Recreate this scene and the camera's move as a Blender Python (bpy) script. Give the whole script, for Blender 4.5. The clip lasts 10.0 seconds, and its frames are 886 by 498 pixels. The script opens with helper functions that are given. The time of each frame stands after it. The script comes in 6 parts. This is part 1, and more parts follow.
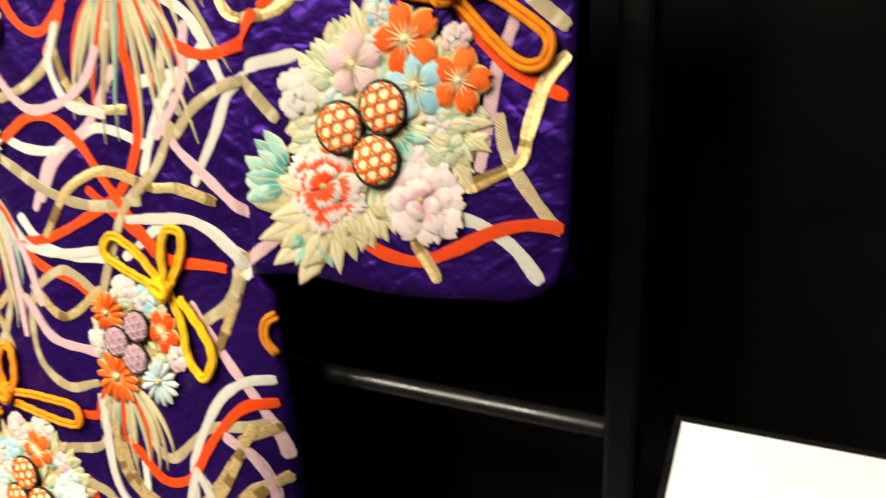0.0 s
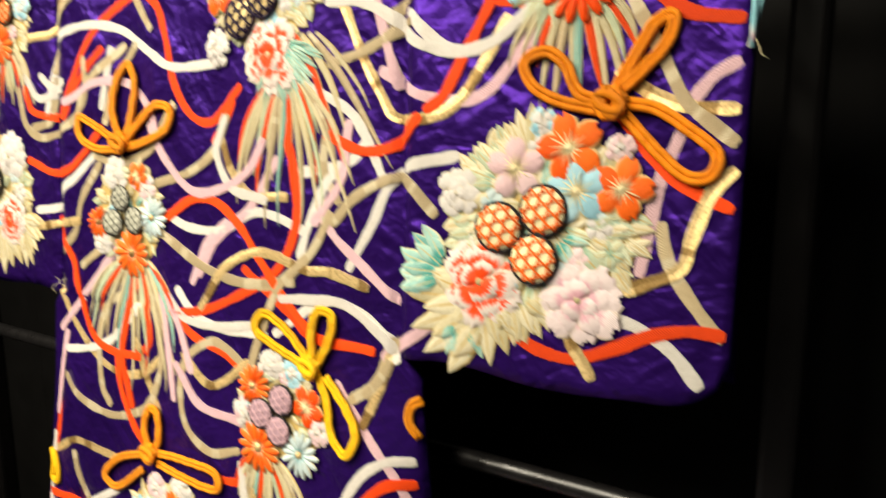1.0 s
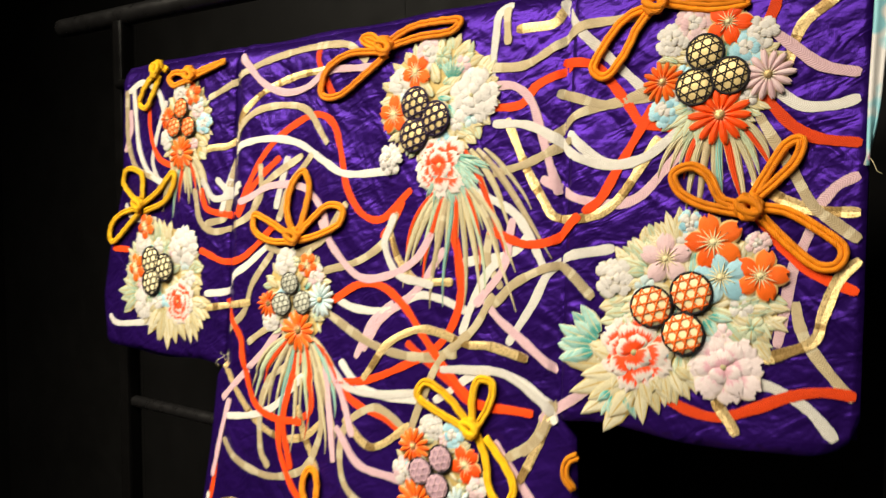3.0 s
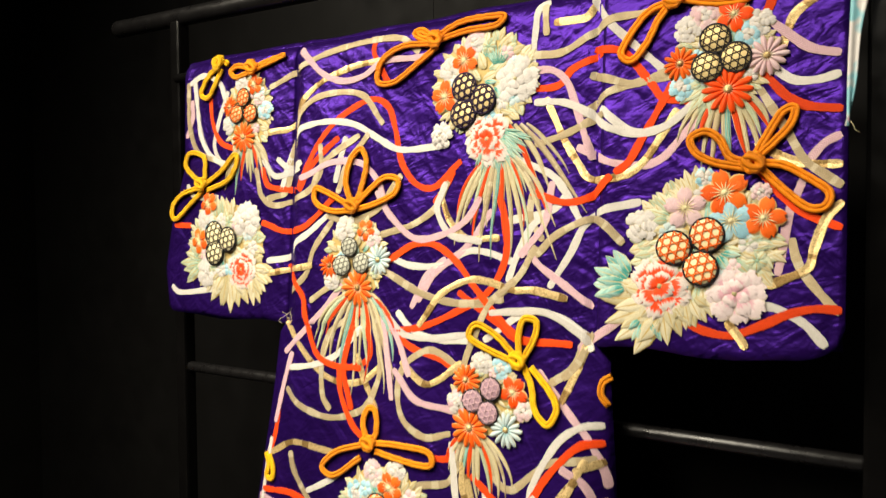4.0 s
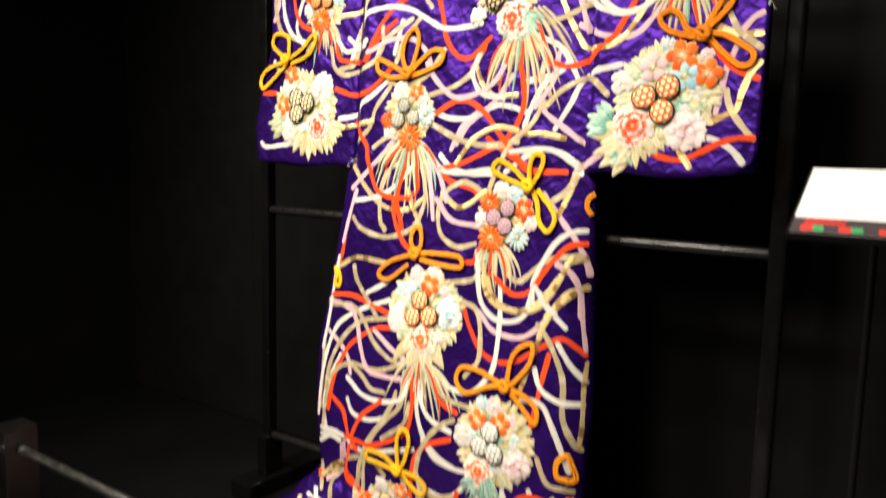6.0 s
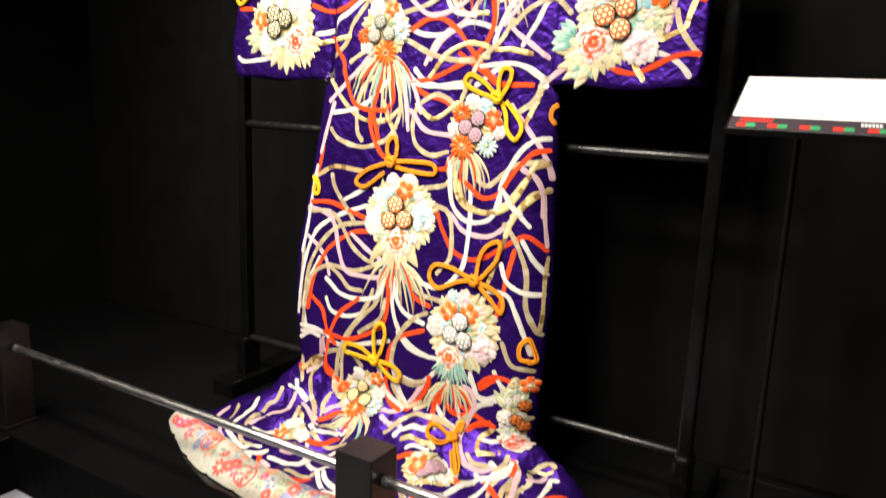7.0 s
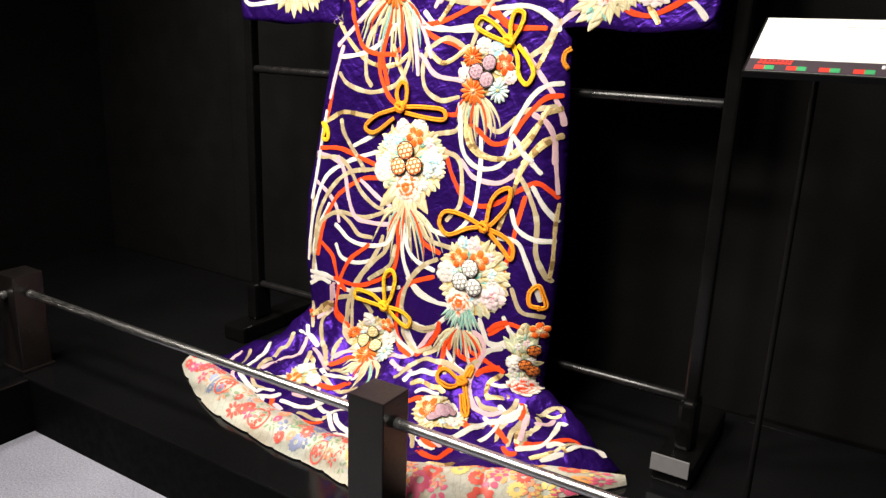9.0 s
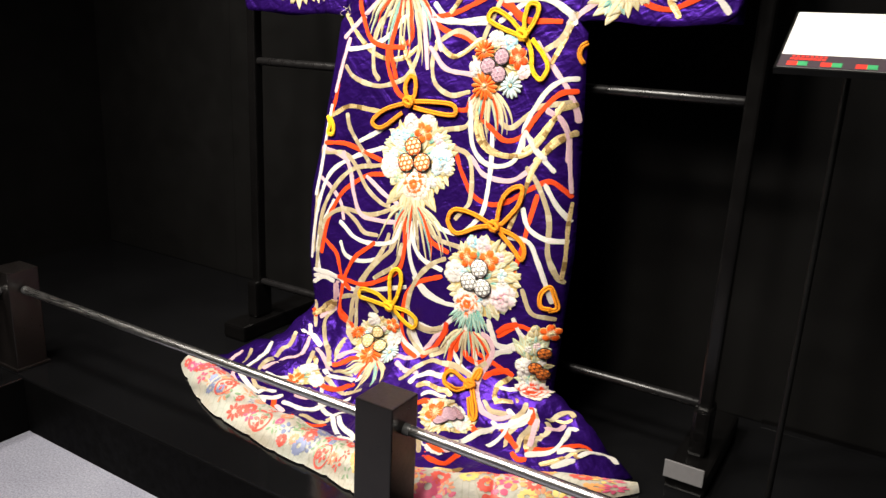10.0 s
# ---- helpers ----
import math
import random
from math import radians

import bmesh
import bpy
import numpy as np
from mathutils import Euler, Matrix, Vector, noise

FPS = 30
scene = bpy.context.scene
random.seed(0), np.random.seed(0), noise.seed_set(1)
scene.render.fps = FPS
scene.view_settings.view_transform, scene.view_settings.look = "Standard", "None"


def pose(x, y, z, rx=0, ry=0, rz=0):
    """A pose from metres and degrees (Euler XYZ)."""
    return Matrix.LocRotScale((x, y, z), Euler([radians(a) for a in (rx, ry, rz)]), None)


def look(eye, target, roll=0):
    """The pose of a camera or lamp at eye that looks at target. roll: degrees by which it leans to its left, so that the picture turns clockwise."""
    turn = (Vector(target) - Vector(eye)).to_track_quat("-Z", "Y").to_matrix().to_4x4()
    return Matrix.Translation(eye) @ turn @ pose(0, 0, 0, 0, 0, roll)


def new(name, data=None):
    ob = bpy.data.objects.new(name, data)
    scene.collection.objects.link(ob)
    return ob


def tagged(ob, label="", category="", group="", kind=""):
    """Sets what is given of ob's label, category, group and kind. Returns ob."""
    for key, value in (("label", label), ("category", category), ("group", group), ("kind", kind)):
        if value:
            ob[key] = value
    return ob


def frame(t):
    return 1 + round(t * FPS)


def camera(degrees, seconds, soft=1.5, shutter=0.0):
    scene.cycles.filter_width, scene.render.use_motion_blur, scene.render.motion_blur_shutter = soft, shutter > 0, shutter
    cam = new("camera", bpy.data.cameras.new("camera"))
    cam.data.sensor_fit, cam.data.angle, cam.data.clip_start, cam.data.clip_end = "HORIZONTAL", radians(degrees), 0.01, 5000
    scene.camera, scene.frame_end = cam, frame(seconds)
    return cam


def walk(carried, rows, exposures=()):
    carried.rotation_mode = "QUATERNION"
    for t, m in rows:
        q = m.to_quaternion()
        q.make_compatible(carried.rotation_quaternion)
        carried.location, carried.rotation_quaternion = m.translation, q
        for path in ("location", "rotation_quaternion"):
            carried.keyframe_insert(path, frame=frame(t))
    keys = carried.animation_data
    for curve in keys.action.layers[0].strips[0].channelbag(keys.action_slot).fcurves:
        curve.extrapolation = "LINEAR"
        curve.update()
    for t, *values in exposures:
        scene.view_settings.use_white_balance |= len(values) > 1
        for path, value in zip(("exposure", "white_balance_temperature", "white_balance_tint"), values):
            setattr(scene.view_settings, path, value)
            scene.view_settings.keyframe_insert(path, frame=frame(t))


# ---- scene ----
cam = camera(60.7, 10.0, soft=1.4, shutter=0.7)
PATH = [
    (0, (0.395, -0.601, 1.362), (-0.489, 1.122, 0.864), -1.3),
    (0.5, (0.376, -0.631, 1.388), (-0.591, 1.061, 0.943), -0.7),
    (1, (0.339, -0.654, 1.404), (-0.726, 1.003, 1.056), -0.3),
    (1.5, (0.315, -0.683, 1.432), (-0.81, 0.951, 1.174), -0.5),
    (2, (0.322, -0.712, 1.429), (-0.844, 0.908, 1.298), 0.3),
    (2.5, (0.317, -0.762, 1.43), (-0.853, 0.857, 1.339), 0.1),
    (3, (0.293, -0.878, 1.409), (-0.837, 0.769, 1.31), -0.0),
    (4.3, (0.316, -1.133, 1.306), (-0.756, 0.555, 1.249), -0.1),
    (4.5, (0.338, -1.158, 1.283), (-0.729, 0.532, 1.23), 0.6),
    (5, (0.443, -1.25, 1.259), (-0.676, 0.404, 1.147), 0.8),
    (5.5, (0.513, -1.356, 1.229), (-0.661, 0.253, 1.053), 1.4),
    (6, (0.544, -1.452, 1.186), (-0.602, 0.168, 0.934), 1.3),
    (6.2, (0.545, -1.522, 1.145), (-0.528, 0.146, 0.885), 1.6),
    (7.5, (0.604, -1.64, 1.133), (-0.396, 0.017, 0.628), 1.6),
    (8, (0.595, -1.646, 1.128), (-0.415, -0.006, 0.587), 2.0),
    (8.5, (0.592, -1.641, 1.129), (-0.408, 0.004, 0.585), 2.2),
    (9, (0.578, -1.638, 1.127), (-0.422, 0.007, 0.585), 2.2),
    (9.5, (0.558, -1.628, 1.123), (-0.428, 0.023, 0.575), 2.7),
    (10, (0.524, -1.61, 1.12), (-0.464, 0.039, 0.567), 2.8),
]
walk(cam, [(t, look(eye, target, roll)) for t, eye, target, roll in PATH],
     [(0.0, -0.06, 6950, 8), (1.2, -0.10, 6950, 8), (2.5, -0.18, 6900, 8), (4.5, -0.17, 6900, 9), (6.0, 0.20, 6750, 11), (7.5, 0.41, 6350, 12), (10.0, 0.44, 6300, 12)])

# ---- light ----
world = bpy.data.worlds.new("world")
scene.world = world
world.use_nodes = True
world.node_tree.nodes["Background"].inputs[0].default_value = (0.9, 0.95, 1.0, 1)
world.node_tree.nodes["Background"].inputs[1].default_value = 0.01


def lamp(name, eye, target, watts, size, colour, spread=180):
    data = bpy.data.lights.new(name, "AREA")
    data.shape, data.size, data.energy, data.color = "DISK", size, watts, colour
    data.spread = radians(spread)
    ob = new(name, data)
    ob.matrix_world = look(eye, target)
    return ob


WARM = (1.0, 0.925, 0.79)
# Unseen lamps at assumed places, in two rows to soften the rail's shadow.
SPOTS = [(x, y, 2.85) for y in (-1.35, -2.35) for x in (-1.95, -1.00, -0.10)]
for eye in SPOTS:
    lamp("track_lamp_beam", eye, (-0.52, -0.10, 0.75), 7.6, 0.42, WARM, 80)
# Unseen fill lamp, added to brighten the carpet and room.
lamp("added_fill_light", (0.3, -3.0, 2.9), (0.0, -2.0, 0), 6, 0.6, (1.0, 0.97, 0.93))


# ---- materials ----
def nodes_of(name):
    mat = bpy.data.materials.new(name)
    mat.use_nodes = True
    nt = mat.node_tree
    return mat, nt, nt.nodes["Principled BSDF"]


def link(nt, a, b):
    nt.links.new(a, b)


def coords(nt, scale=(1, 1, 1)):
    tc = nt.nodes.new("ShaderNodeTexCoord")
    mp = nt.nodes.new("ShaderNodeMapping")
    mp.inputs["Scale"].default_value = scale
    link(nt, tc.outputs["Object"], mp.inputs["Vector"])
    return mp.outputs["Vector"]


def noise_node(nt, vec, scale, detail=3, rough=0.55):
    n = nt.nodes.new("ShaderNodeTexNoise")
    n.inputs["Scale"].default_value, n.inputs["Detail"].default_value, n.inputs["Roughness"].default_value = scale, detail, rough
    link(nt, vec, n.inputs["Vector"])
    return n.outputs["Fac"]


def ramp(nt, fac, stops):
    r = nt.nodes.new("ShaderNodeValToRGB")
    els = r.color_ramp.elements
    while len(els) < len(stops):
        els.new(0.5)
    for e, (p, c) in zip(els, stops):
        e.position, e.color = p, (*c, 1)
    link(nt, fac, r.inputs["Fac"])
    return r.outputs["Color"]


def bump(nt, height, strength, distance, normal=None):
    b = nt.nodes.new("ShaderNodeBump")
    b.inputs["Strength"].default_value, b.inputs["Distance"].default_value = strength, distance
    link(nt, height, b.inputs["Height"])
    if normal:
        link(nt, normal, b.inputs["Normal"])
    return b.outputs["Normal"]


def mix(nt, fac, a, b, kind="MULTIPLY"):
    m = nt.nodes.new("ShaderNodeMixRGB")
    m.blend_type = kind
    m.inputs["Fac"].default_value = fac
    link(nt, a, m.inputs["Color1"])
    link(nt, b, m.inputs["Color2"])
    return m.outputs["Color"]


def scaled(c, k):
    return tuple(min(1.0, x * k) for x in c)


def satin(name, colour):
    """Crinkled silk satin with a coloured sheen."""
    mat, nt, p = nodes_of(name)
    v = coords(nt)
    col = ramp(nt, noise_node(nt, v, 7, 4), [(0.3, scaled(colour, 0.8)), (0.7, scaled(colour, 1.2))])
    link(nt, col, p.inputs["Base Color"])
    p.inputs["Metallic"].default_value, p.inputs["Roughness"].default_value = 0.66, 0.36
    p.inputs["Specular IOR Level"].default_value = 0.1

    def creases(scale, stretch, turn):
        """Folded ridges that run mostly one way."""
        mp = nt.nodes.new("ShaderNodeMapping")
        mp.inputs["Scale"].default_value = stretch
        spin = nt.nodes.new("ShaderNodeMapping")
        spin.inputs["Rotation"].default_value = (0, turn, 0)
        link(nt, v, spin.inputs["Vector"])
        link(nt, spin.outputs["Vector"], mp.inputs["Vector"])
        n = nt.nodes.new("ShaderNodeTexNoise")
        n.inputs["Scale"].default_value, n.inputs["Detail"].default_value, n.inputs["Distortion"].default_value = scale, 2, 0.8
        link(nt, mp.outputs["Vector"], n.inputs["Vector"])
        return n.outputs["Fac"]

    n0 = bump(nt, noise_node(nt, v, 5, 2, 0.5), 0.3, 0.035)
    n1 = bump(nt, creases(11, (1.9, 1, 0.9), 0.75), 0.50, 0.016, n0)
    n2 = bump(nt, creases(24, (0.9, 1, 2.0), 0.4), 0.44, 0.008, n1)
    n3 = bump(nt, noise_node(nt, v, 48, 3, 0.5), 0.40, 0.006, n2)
    weave = nt.nodes.new("ShaderNodeTexWave")
    weave.inputs["Scale"].default_value = 160
    link(nt, v, weave.inputs["Vector"])
    link(nt, bump(nt, weave.outputs["Fac"], 0.05, 0.0006, n3), p.inputs["Normal"])
    return mat


def math_node(nt, kind, a, b=None, c=None):
    """A math node on sockets or plain numbers."""
    m = nt.nodes.new("ShaderNodeMath")
    m.operation = kind
    for k, x in enumerate((a, b, c)):
        if x is None:
            continue
        if isinstance(x, (int, float)):
            m.inputs[k].default_value = x
        else:
            link(nt, x, m.inputs[k])
    return m.outputs[0]


def stitch_axes(nt, layer):
    """The two stitch coordinates of an embroidered piece."""
    uv = nt.nodes.new("ShaderNodeUVMap")
    uv.uv_map = layer
    sep = nt.nodes.new("ShaderNodeSeparateXYZ")
    link(nt, uv.outputs["UV"], sep.inputs[0])
    return sep.outputs[0], sep.outputs[1]


def joined(nt, x, y=0.0, z=0.0):
    c = nt.nodes.new("ShaderNodeCombineXYZ")
    for k, a in enumerate((x, y, z)):
        if isinstance(a, (int, float)):
            c.inputs[k].default_value = a
        else:
            link(nt, a, c.inputs[k])
    return c.outputs[0]


def blend(nt, fac, a, b):
    m = nt.nodes.new("ShaderNodeMixRGB")
    link(nt, fac, m.inputs["Fac"])
    for x, k in ((a, "Color1"), (b, "Color2")):
        if isinstance(x, tuple):
            m.inputs[k].default_value = (*x, 1)
        else:
            link(nt, x, m.inputs[k])
    return m.outputs["Color"]


def thread(name, colour, metal=0.0, rough=0.55, stripe=0.0016, depth=0.15, vary=0.25, other=None, lay="satin", heart=None, reach=0.4, edge=None, vein=None, patch=None):
    """Embroidery thread: stitched lines, each stitched piece a little different.

    lay: "satin" runs along a petal, "braid" runs across a ribbon in chevrons, "twist" winds round a cord.
    heart and reach colour a petal from its root outwards; edge is a couched outline, vein a line down the middle;
    patch is a second shade in crisp stretches along a ribbon."""
    mat, nt, p = nodes_of(name)
    v = coords(nt)
    g = nt.nodes.new("ShaderNodeNewGeometry")
    oi = nt.nodes.new("ShaderNodeObjectInfo")
    rand = math_node(nt, "FRACT", math_node(nt, "ADD", g.outputs["Random Per Island"], oi.outputs["Random"]))
    across, along_it = stitch_axes(nt, "metre")
    side, run = stitch_axes(nt, "shape")
    wide = math_node(nt, "ABSOLUTE", side)
    col = ramp(nt, rand, [(0.0, scaled(colour, 1 - vary)), (1.0, other or scaled(colour, 1 + vary * 0.6))])
    if patch:
        strip = nt.nodes.new("ShaderNodeTexNoise")
        strip.noise_dimensions = "1D"
        strip.inputs["Scale"].default_value, strip.inputs["Detail"].default_value = 30, 1
        link(nt, math_node(nt, "MULTIPLY_ADD", rand, 9.0, along_it), strip.inputs["W"])
        col = blend(nt, ramp(nt, strip.outputs["Fac"], [(0.56, (0, 0, 0)), (0.575, (1, 1, 1))]), col, patch)
    if heart:
        rays = noise_node(nt, joined(nt, math_node(nt, "MULTIPLY", side, 4.5), math_node(nt, "MULTIPLY", run, 0.7), math_node(nt, "MULTIPLY", rand, 40.0)), 1.6, 3, 0.7)
        far = math_node(nt, "ADD", run, math_node(nt, "MULTIPLY_ADD", rays, 0.9, -0.45))
        far = math_node(nt, "MULTIPLY_ADD", wide, 0.16, far)
        col = blend(nt, ramp(nt, far, [(reach - 0.05, (0, 0, 0)), (reach + 0.09, (1, 1, 1))]), heart, col)
    if vein:
        col = blend(nt, ramp(nt, wide, [(0.06, (0, 0, 0)), (0.12, (1, 1, 1))]), vein, col)
    if edge:
        col = blend(nt, ramp(nt, wide, [(0.80, (0, 0, 0)), (0.86, (1, 1, 1))]), col, edge)
    if metal > 0.3:
        flake = ramp(nt, noise_node(nt, v, 420, 2, 0.8), [(0.34, (0.38, 0.30, 0.18)), (0.50, (1, 1, 1))])
        col = mix(nt, 0.85, col, flake)
    wear = ramp(nt, noise_node(nt, v, 170, 3, 0.75), [(0.30, (0.74, 0.71, 0.66)), (0.62, (1, 1, 1))])
    col = mix(nt, 0.4, col, wear)
    turns = math.pi * 2 / stripe
    if lay == "satin":
        phase = math_node(nt, "MULTIPLY", across, turns)
    elif lay == "braid":
        phase = math_node(nt, "MULTIPLY", math_node(nt, "MULTIPLY_ADD", math_node(nt, "ABSOLUTE", across), 0.7, along_it), turns)
    else:
        phase = math_node(nt, "MULTIPLY", math_node(nt, "MULTIPLY_ADD", across, 0.9, along_it), turns)
    phase = math_node(nt, "MULTIPLY_ADD", noise_node(nt, v, 120, 2), 5.0, phase)
    lines = math_node(nt, "MULTIPLY_ADD", math_node(nt, "SINE", phase), 0.5, 0.5)
    # Shade between the threads is put into the colour, stronger on braids.
    gap_shade = ramp(nt, lines, [(0.0, (0.70, 0.66, 0.62)), (0.45, (1, 1, 1))])
    link(nt, mix(nt, 0.75 if lay == "braid" else 0.5, col, gap_shade), p.inputs["Base Color"])
    p.inputs["Metallic"].default_value, p.inputs["Roughness"].default_value = metal, rough
    p.inputs["Specular IOR Level"].default_value = 0.22
    n1 = bump(nt, lines, depth * 2.2, 0.0012)
    link(nt, bump(nt, noise_node(nt, v, 240, 2), 0.25, 0.0015, n1), p.inputs["Normal"])
    return mat


def lacquer(name, colour, rough=0.3, scale=3.0, spec=0.5):
    mat, nt, p = nodes_of(name)
    v = coords(nt)
    link(nt, ramp(nt, noise_node(nt, v, scale, 5, 0.65), [(0.3, scaled(colour, 0.7)), (0.7, scaled(colour, 1.3))]), p.inputs["Base Color"])
    rr = ramp(nt, noise_node(nt, v, scale * 9, 4), [(0.3, (rough * 0.8,) * 3), (0.7, (rough * 1.25,) * 3)])
    link(nt, rr, p.inputs["Roughness"])
    p.inputs["Specular IOR Level"].default_value = spec
    link(nt, bump(nt, noise_node(nt, v, scale * 30, 3), 0.08, 0.002), p.inputs["Normal"])
    return mat


def brocade(name, tint=(0.43, 0.45, 0.39)):
    """Cream silk of the padded hem with faint woven scrolls."""
    mat, nt, p = nodes_of(name)
    v = coords(nt)
    base = ramp(nt, noise_node(nt, v, 9, 3), [(0.30, (0.45, 0.38, 0.28)), (0.5, (0.48, 0.45, 0.375)), (0.72, tint)])
    wv = nt.nodes.new("ShaderNodeTexWave")
    wv.inputs["Scale"].default_value, wv.inputs["Distortion"].default_value, wv.inputs["Detail"].default_value = 16, 14, 2
    link(nt, v, wv.inputs["Vector"])
    scroll = ramp(nt, wv.outputs["Fac"], [(0.0, (0.72, 0.74, 0.62)), (0.12, (1, 1, 1)), (1.0, (1, 1, 1))])
    link(nt, mix(nt, 0.55, base, scroll), p.inputs["Base Color"])
    p.inputs["Roughness"].default_value = 0.5
    p.inputs["Sheen Weight"].default_value = 0.2
    link(nt, bump(nt, noise_node(nt, coords(nt, (1, 1, 1)), 34, 3), 0.5, 0.008), p.inputs["Normal"])
    return mat


def lining_silk():
    """White silk with washed cyan clouds and a few pink spots."""
    mat, nt, p = nodes_of("pale lining silk")
    v = coords(nt)
    cloud = ramp(nt, noise_node(nt, v, 26, 2), [(0.46, (0.70, 0.67, 0.64)), (0.54, (0.24, 0.55, 0.62))])
    spot = ramp(nt, noise_node(nt, coords(nt, (1.0, 1.0, 0.8)), 38, 1), [(0.66, (0, 0, 0)), (0.70, (1, 1, 1))])
    link(nt, blend(nt, spot, cloud, (0.68, 0.08, 0.22)), p.inputs["Base Color"])
    p.inputs["Roughness"].default_value = 0.55
    link(nt, bump(nt, noise_node(nt, v, 40, 3), 0.3, 0.004), p.inputs["Normal"])
    return mat


def carpet_material():
    mat, nt, p = nodes_of("grey carpet")
    v = coords(nt)
    col = ramp(nt, noise_node(nt, v, 190, 4, 0.8), [(0.32, (0.17, 0.17, 0.215)), (0.55, (0.31, 0.315, 0.375)), (0.72, (0.44, 0.445, 0.51))])
    big = ramp(nt, noise_node(nt, v, 5, 4), [(0.3, (0.85, 0.85, 0.87)), (0.7, (1, 1, 1))])
    link(nt, mix(nt, 1.0, col, big), p.inputs["Base Color"])
    p.inputs["Roughness"].default_value = 0.95
    link(nt, bump(nt, noise_node(nt, v, 330, 3, 0.7), 0.7, 0.004), p.inputs["Normal"])
    return mat


def steel_material():
    mat, nt, p = nodes_of("brushed steel")
    p.inputs["Metallic"].default_value = 1.0
    p.inputs["Base Color"].default_value = (0.62, 0.61, 0.60, 1)
    v = coords(nt, (2, 60, 60))
    link(nt, ramp(nt, noise_node(nt, v, 12, 3), [(0.3, (0.22,) * 3), (0.7, (0.36,) * 3)]), p.inputs["Roughness"])
    return mat


def plain(name, colour, rough=0.5):
    mat, nt, p = nodes_of(name)
    v = coords(nt)
    link(nt, ramp(nt, noise_node(nt, v, 60, 3), [(0.3, scaled(colour, 0.93)), (0.7, scaled(colour, 1.04))]), p.inputs["Base Color"])
    p.inputs["Roughness"].default_value = rough
    return mat


PURPLE = satin("purple satin", (0.0275, 0.0060, 0.124))
RED = thread("vermilion braid", (0.76, 0.056, 0.003), 0, 0.75, 0.0022, lay="braid")
WHITE = thread("white braid", (0.61, 0.58, 0.535), 0, 0.7, 0.0022, vary=0.12, lay="braid")
PINK = thread("pale pink braid", (0.58, 0.38, 0.42), 0, 0.7, 0.0026, vary=0.1, lay="braid")
BEIGE = thread("beige gold braid", (0.42, 0.335, 0.20), 0.15, 0.5, 0.0026, vary=0.15, lay="braid", patch=(0.50, 0.43, 0.29))
GOLD = thread("gold leaf braid", (0.80, 0.60, 0.29), 0.45, 0.32, 0.0013, 0.13, vary=0.12, lay="braid", patch=(0.36, 0.23, 0.085))
ORANGE = thread("deep orange cord", (0.87, 0.26, 0.008), 0, 0.6, 0.0026, 0.30, lay="twist")
AMBER = thread("amber cord", (0.90, 0.30, 0.008), 0, 0.6, 0.0026, 0.30, lay="twist")
YELLOW = thread("yellow cord", (0.88, 0.49, 0.010), 0, 0.6, 0.0026, 0.30, lay="twist")
GILT = (0.48, 0.345, 0.125)
CREAM_SILK = thread("cream gold embroidery", (0.54, 0.475, 0.28), 0.06, 0.5, 0.0018, 0.15, 0.14, (0.66, 0.61, 0.44), heart=(0.40, 0.365, 0.19), reach=0.16, edge=GILT, vein=GILT)
ORANGE_SILK = thread("orange embroidery", (0.88, 0.098, 0.004), 0, 0.65, 0.0016, 0.15, 0.15, (0.84, 0.15, 0.012), heart=(0.74, 0.55, 0.32), reach=0.12, edge=(0.60, 0.40, 0.17))
RED_SILK = thread("red embroidery", (0.90, 0.075, 0.004), 0, 0.55, 0.0016, 0.15, 0.15, heart=(0.78, 0.42, 0.24), reach=0.08, edge=(0.60, 0.36, 0.16))
BLUE_SILK = thread("sky blue embroidery", (0.26, 0.53, 0.65), 0, 0.55, 0.0016, 0.15, 0.15, (0.44, 0.68, 0.76), heart=(0.66, 0.64, 0.44), reach=0.12, edge=(0.52, 0.46, 0.26))
PINK_SILK = thread("shell pink embroidery", (0.66, 0.43, 0.46), 0, 0.55, 0.0016, 0.15, 0.1, (0.72, 0.56, 0.57), heart=(0.70, 0.62, 0.47), reach=0.14, edge=(0.60, 0.48, 0.34))
WHITE_SILK = thread("white embroidery", (0.59, 0.56, 0.53), 0, 0.55, 0.0016, 0.15, 0.08, heart=(0.56, 0.52, 0.38), reach=0.10, edge=(0.57, 0.50, 0.38))
TEAL_SILK = thread("teal embroidery", (0.18, 0.47, 0.43), 0, 0.55, 0.0018, 0.15, 0.2, (0.42, 0.62, 0.55), heart=(0.06, 0.33, 0.29), reach=0.46, edge=(0.60, 0.55, 0.34), vein=(0.52, 0.48, 0.26))
PALE_GREEN = thread("pale green embroidery", (0.43, 0.52, 0.37), 0.05, 0.55, 0.0018, 0.15, 0.2, (0.60, 0.64, 0.46), heart=(0.27, 0.41, 0.30), reach=0.28, edge=GILT, vein=GILT)
WHITE_PETAL = thread("white peony silk", (0.61, 0.58, 0.55), 0, 0.55, 0.0016, 0.15, 0.08, heart=(0.62, 0.55, 0.46), reach=0.20, edge=(0.64, 0.59, 0.52))
RED_PETAL = thread("red and white peony silk", (0.70, 0.62, 0.57), 0, 0.55, 0.0016, 0.15, 0.08, heart=(0.84, 0.065, 0.010), reach=0.66, edge=(0.66, 0.57, 0.46))
ORANGE_PETAL = thread("orange and white peony silk", (0.70, 0.64, 0.56), 0, 0.55, 0.0016, 0.15, 0.08, heart=(0.84, 0.12, 0.012), reach=0.62, edge=(0.66, 0.57, 0.42))
PINK_PETAL = thread("pink and white peony silk", (0.70, 0.59, 0.59), 0, 0.55, 0.0016, 0.15, 0.08, heart=(0.64, 0.36, 0.42), reach=0.50, edge=(0.64, 0.53, 0.46))
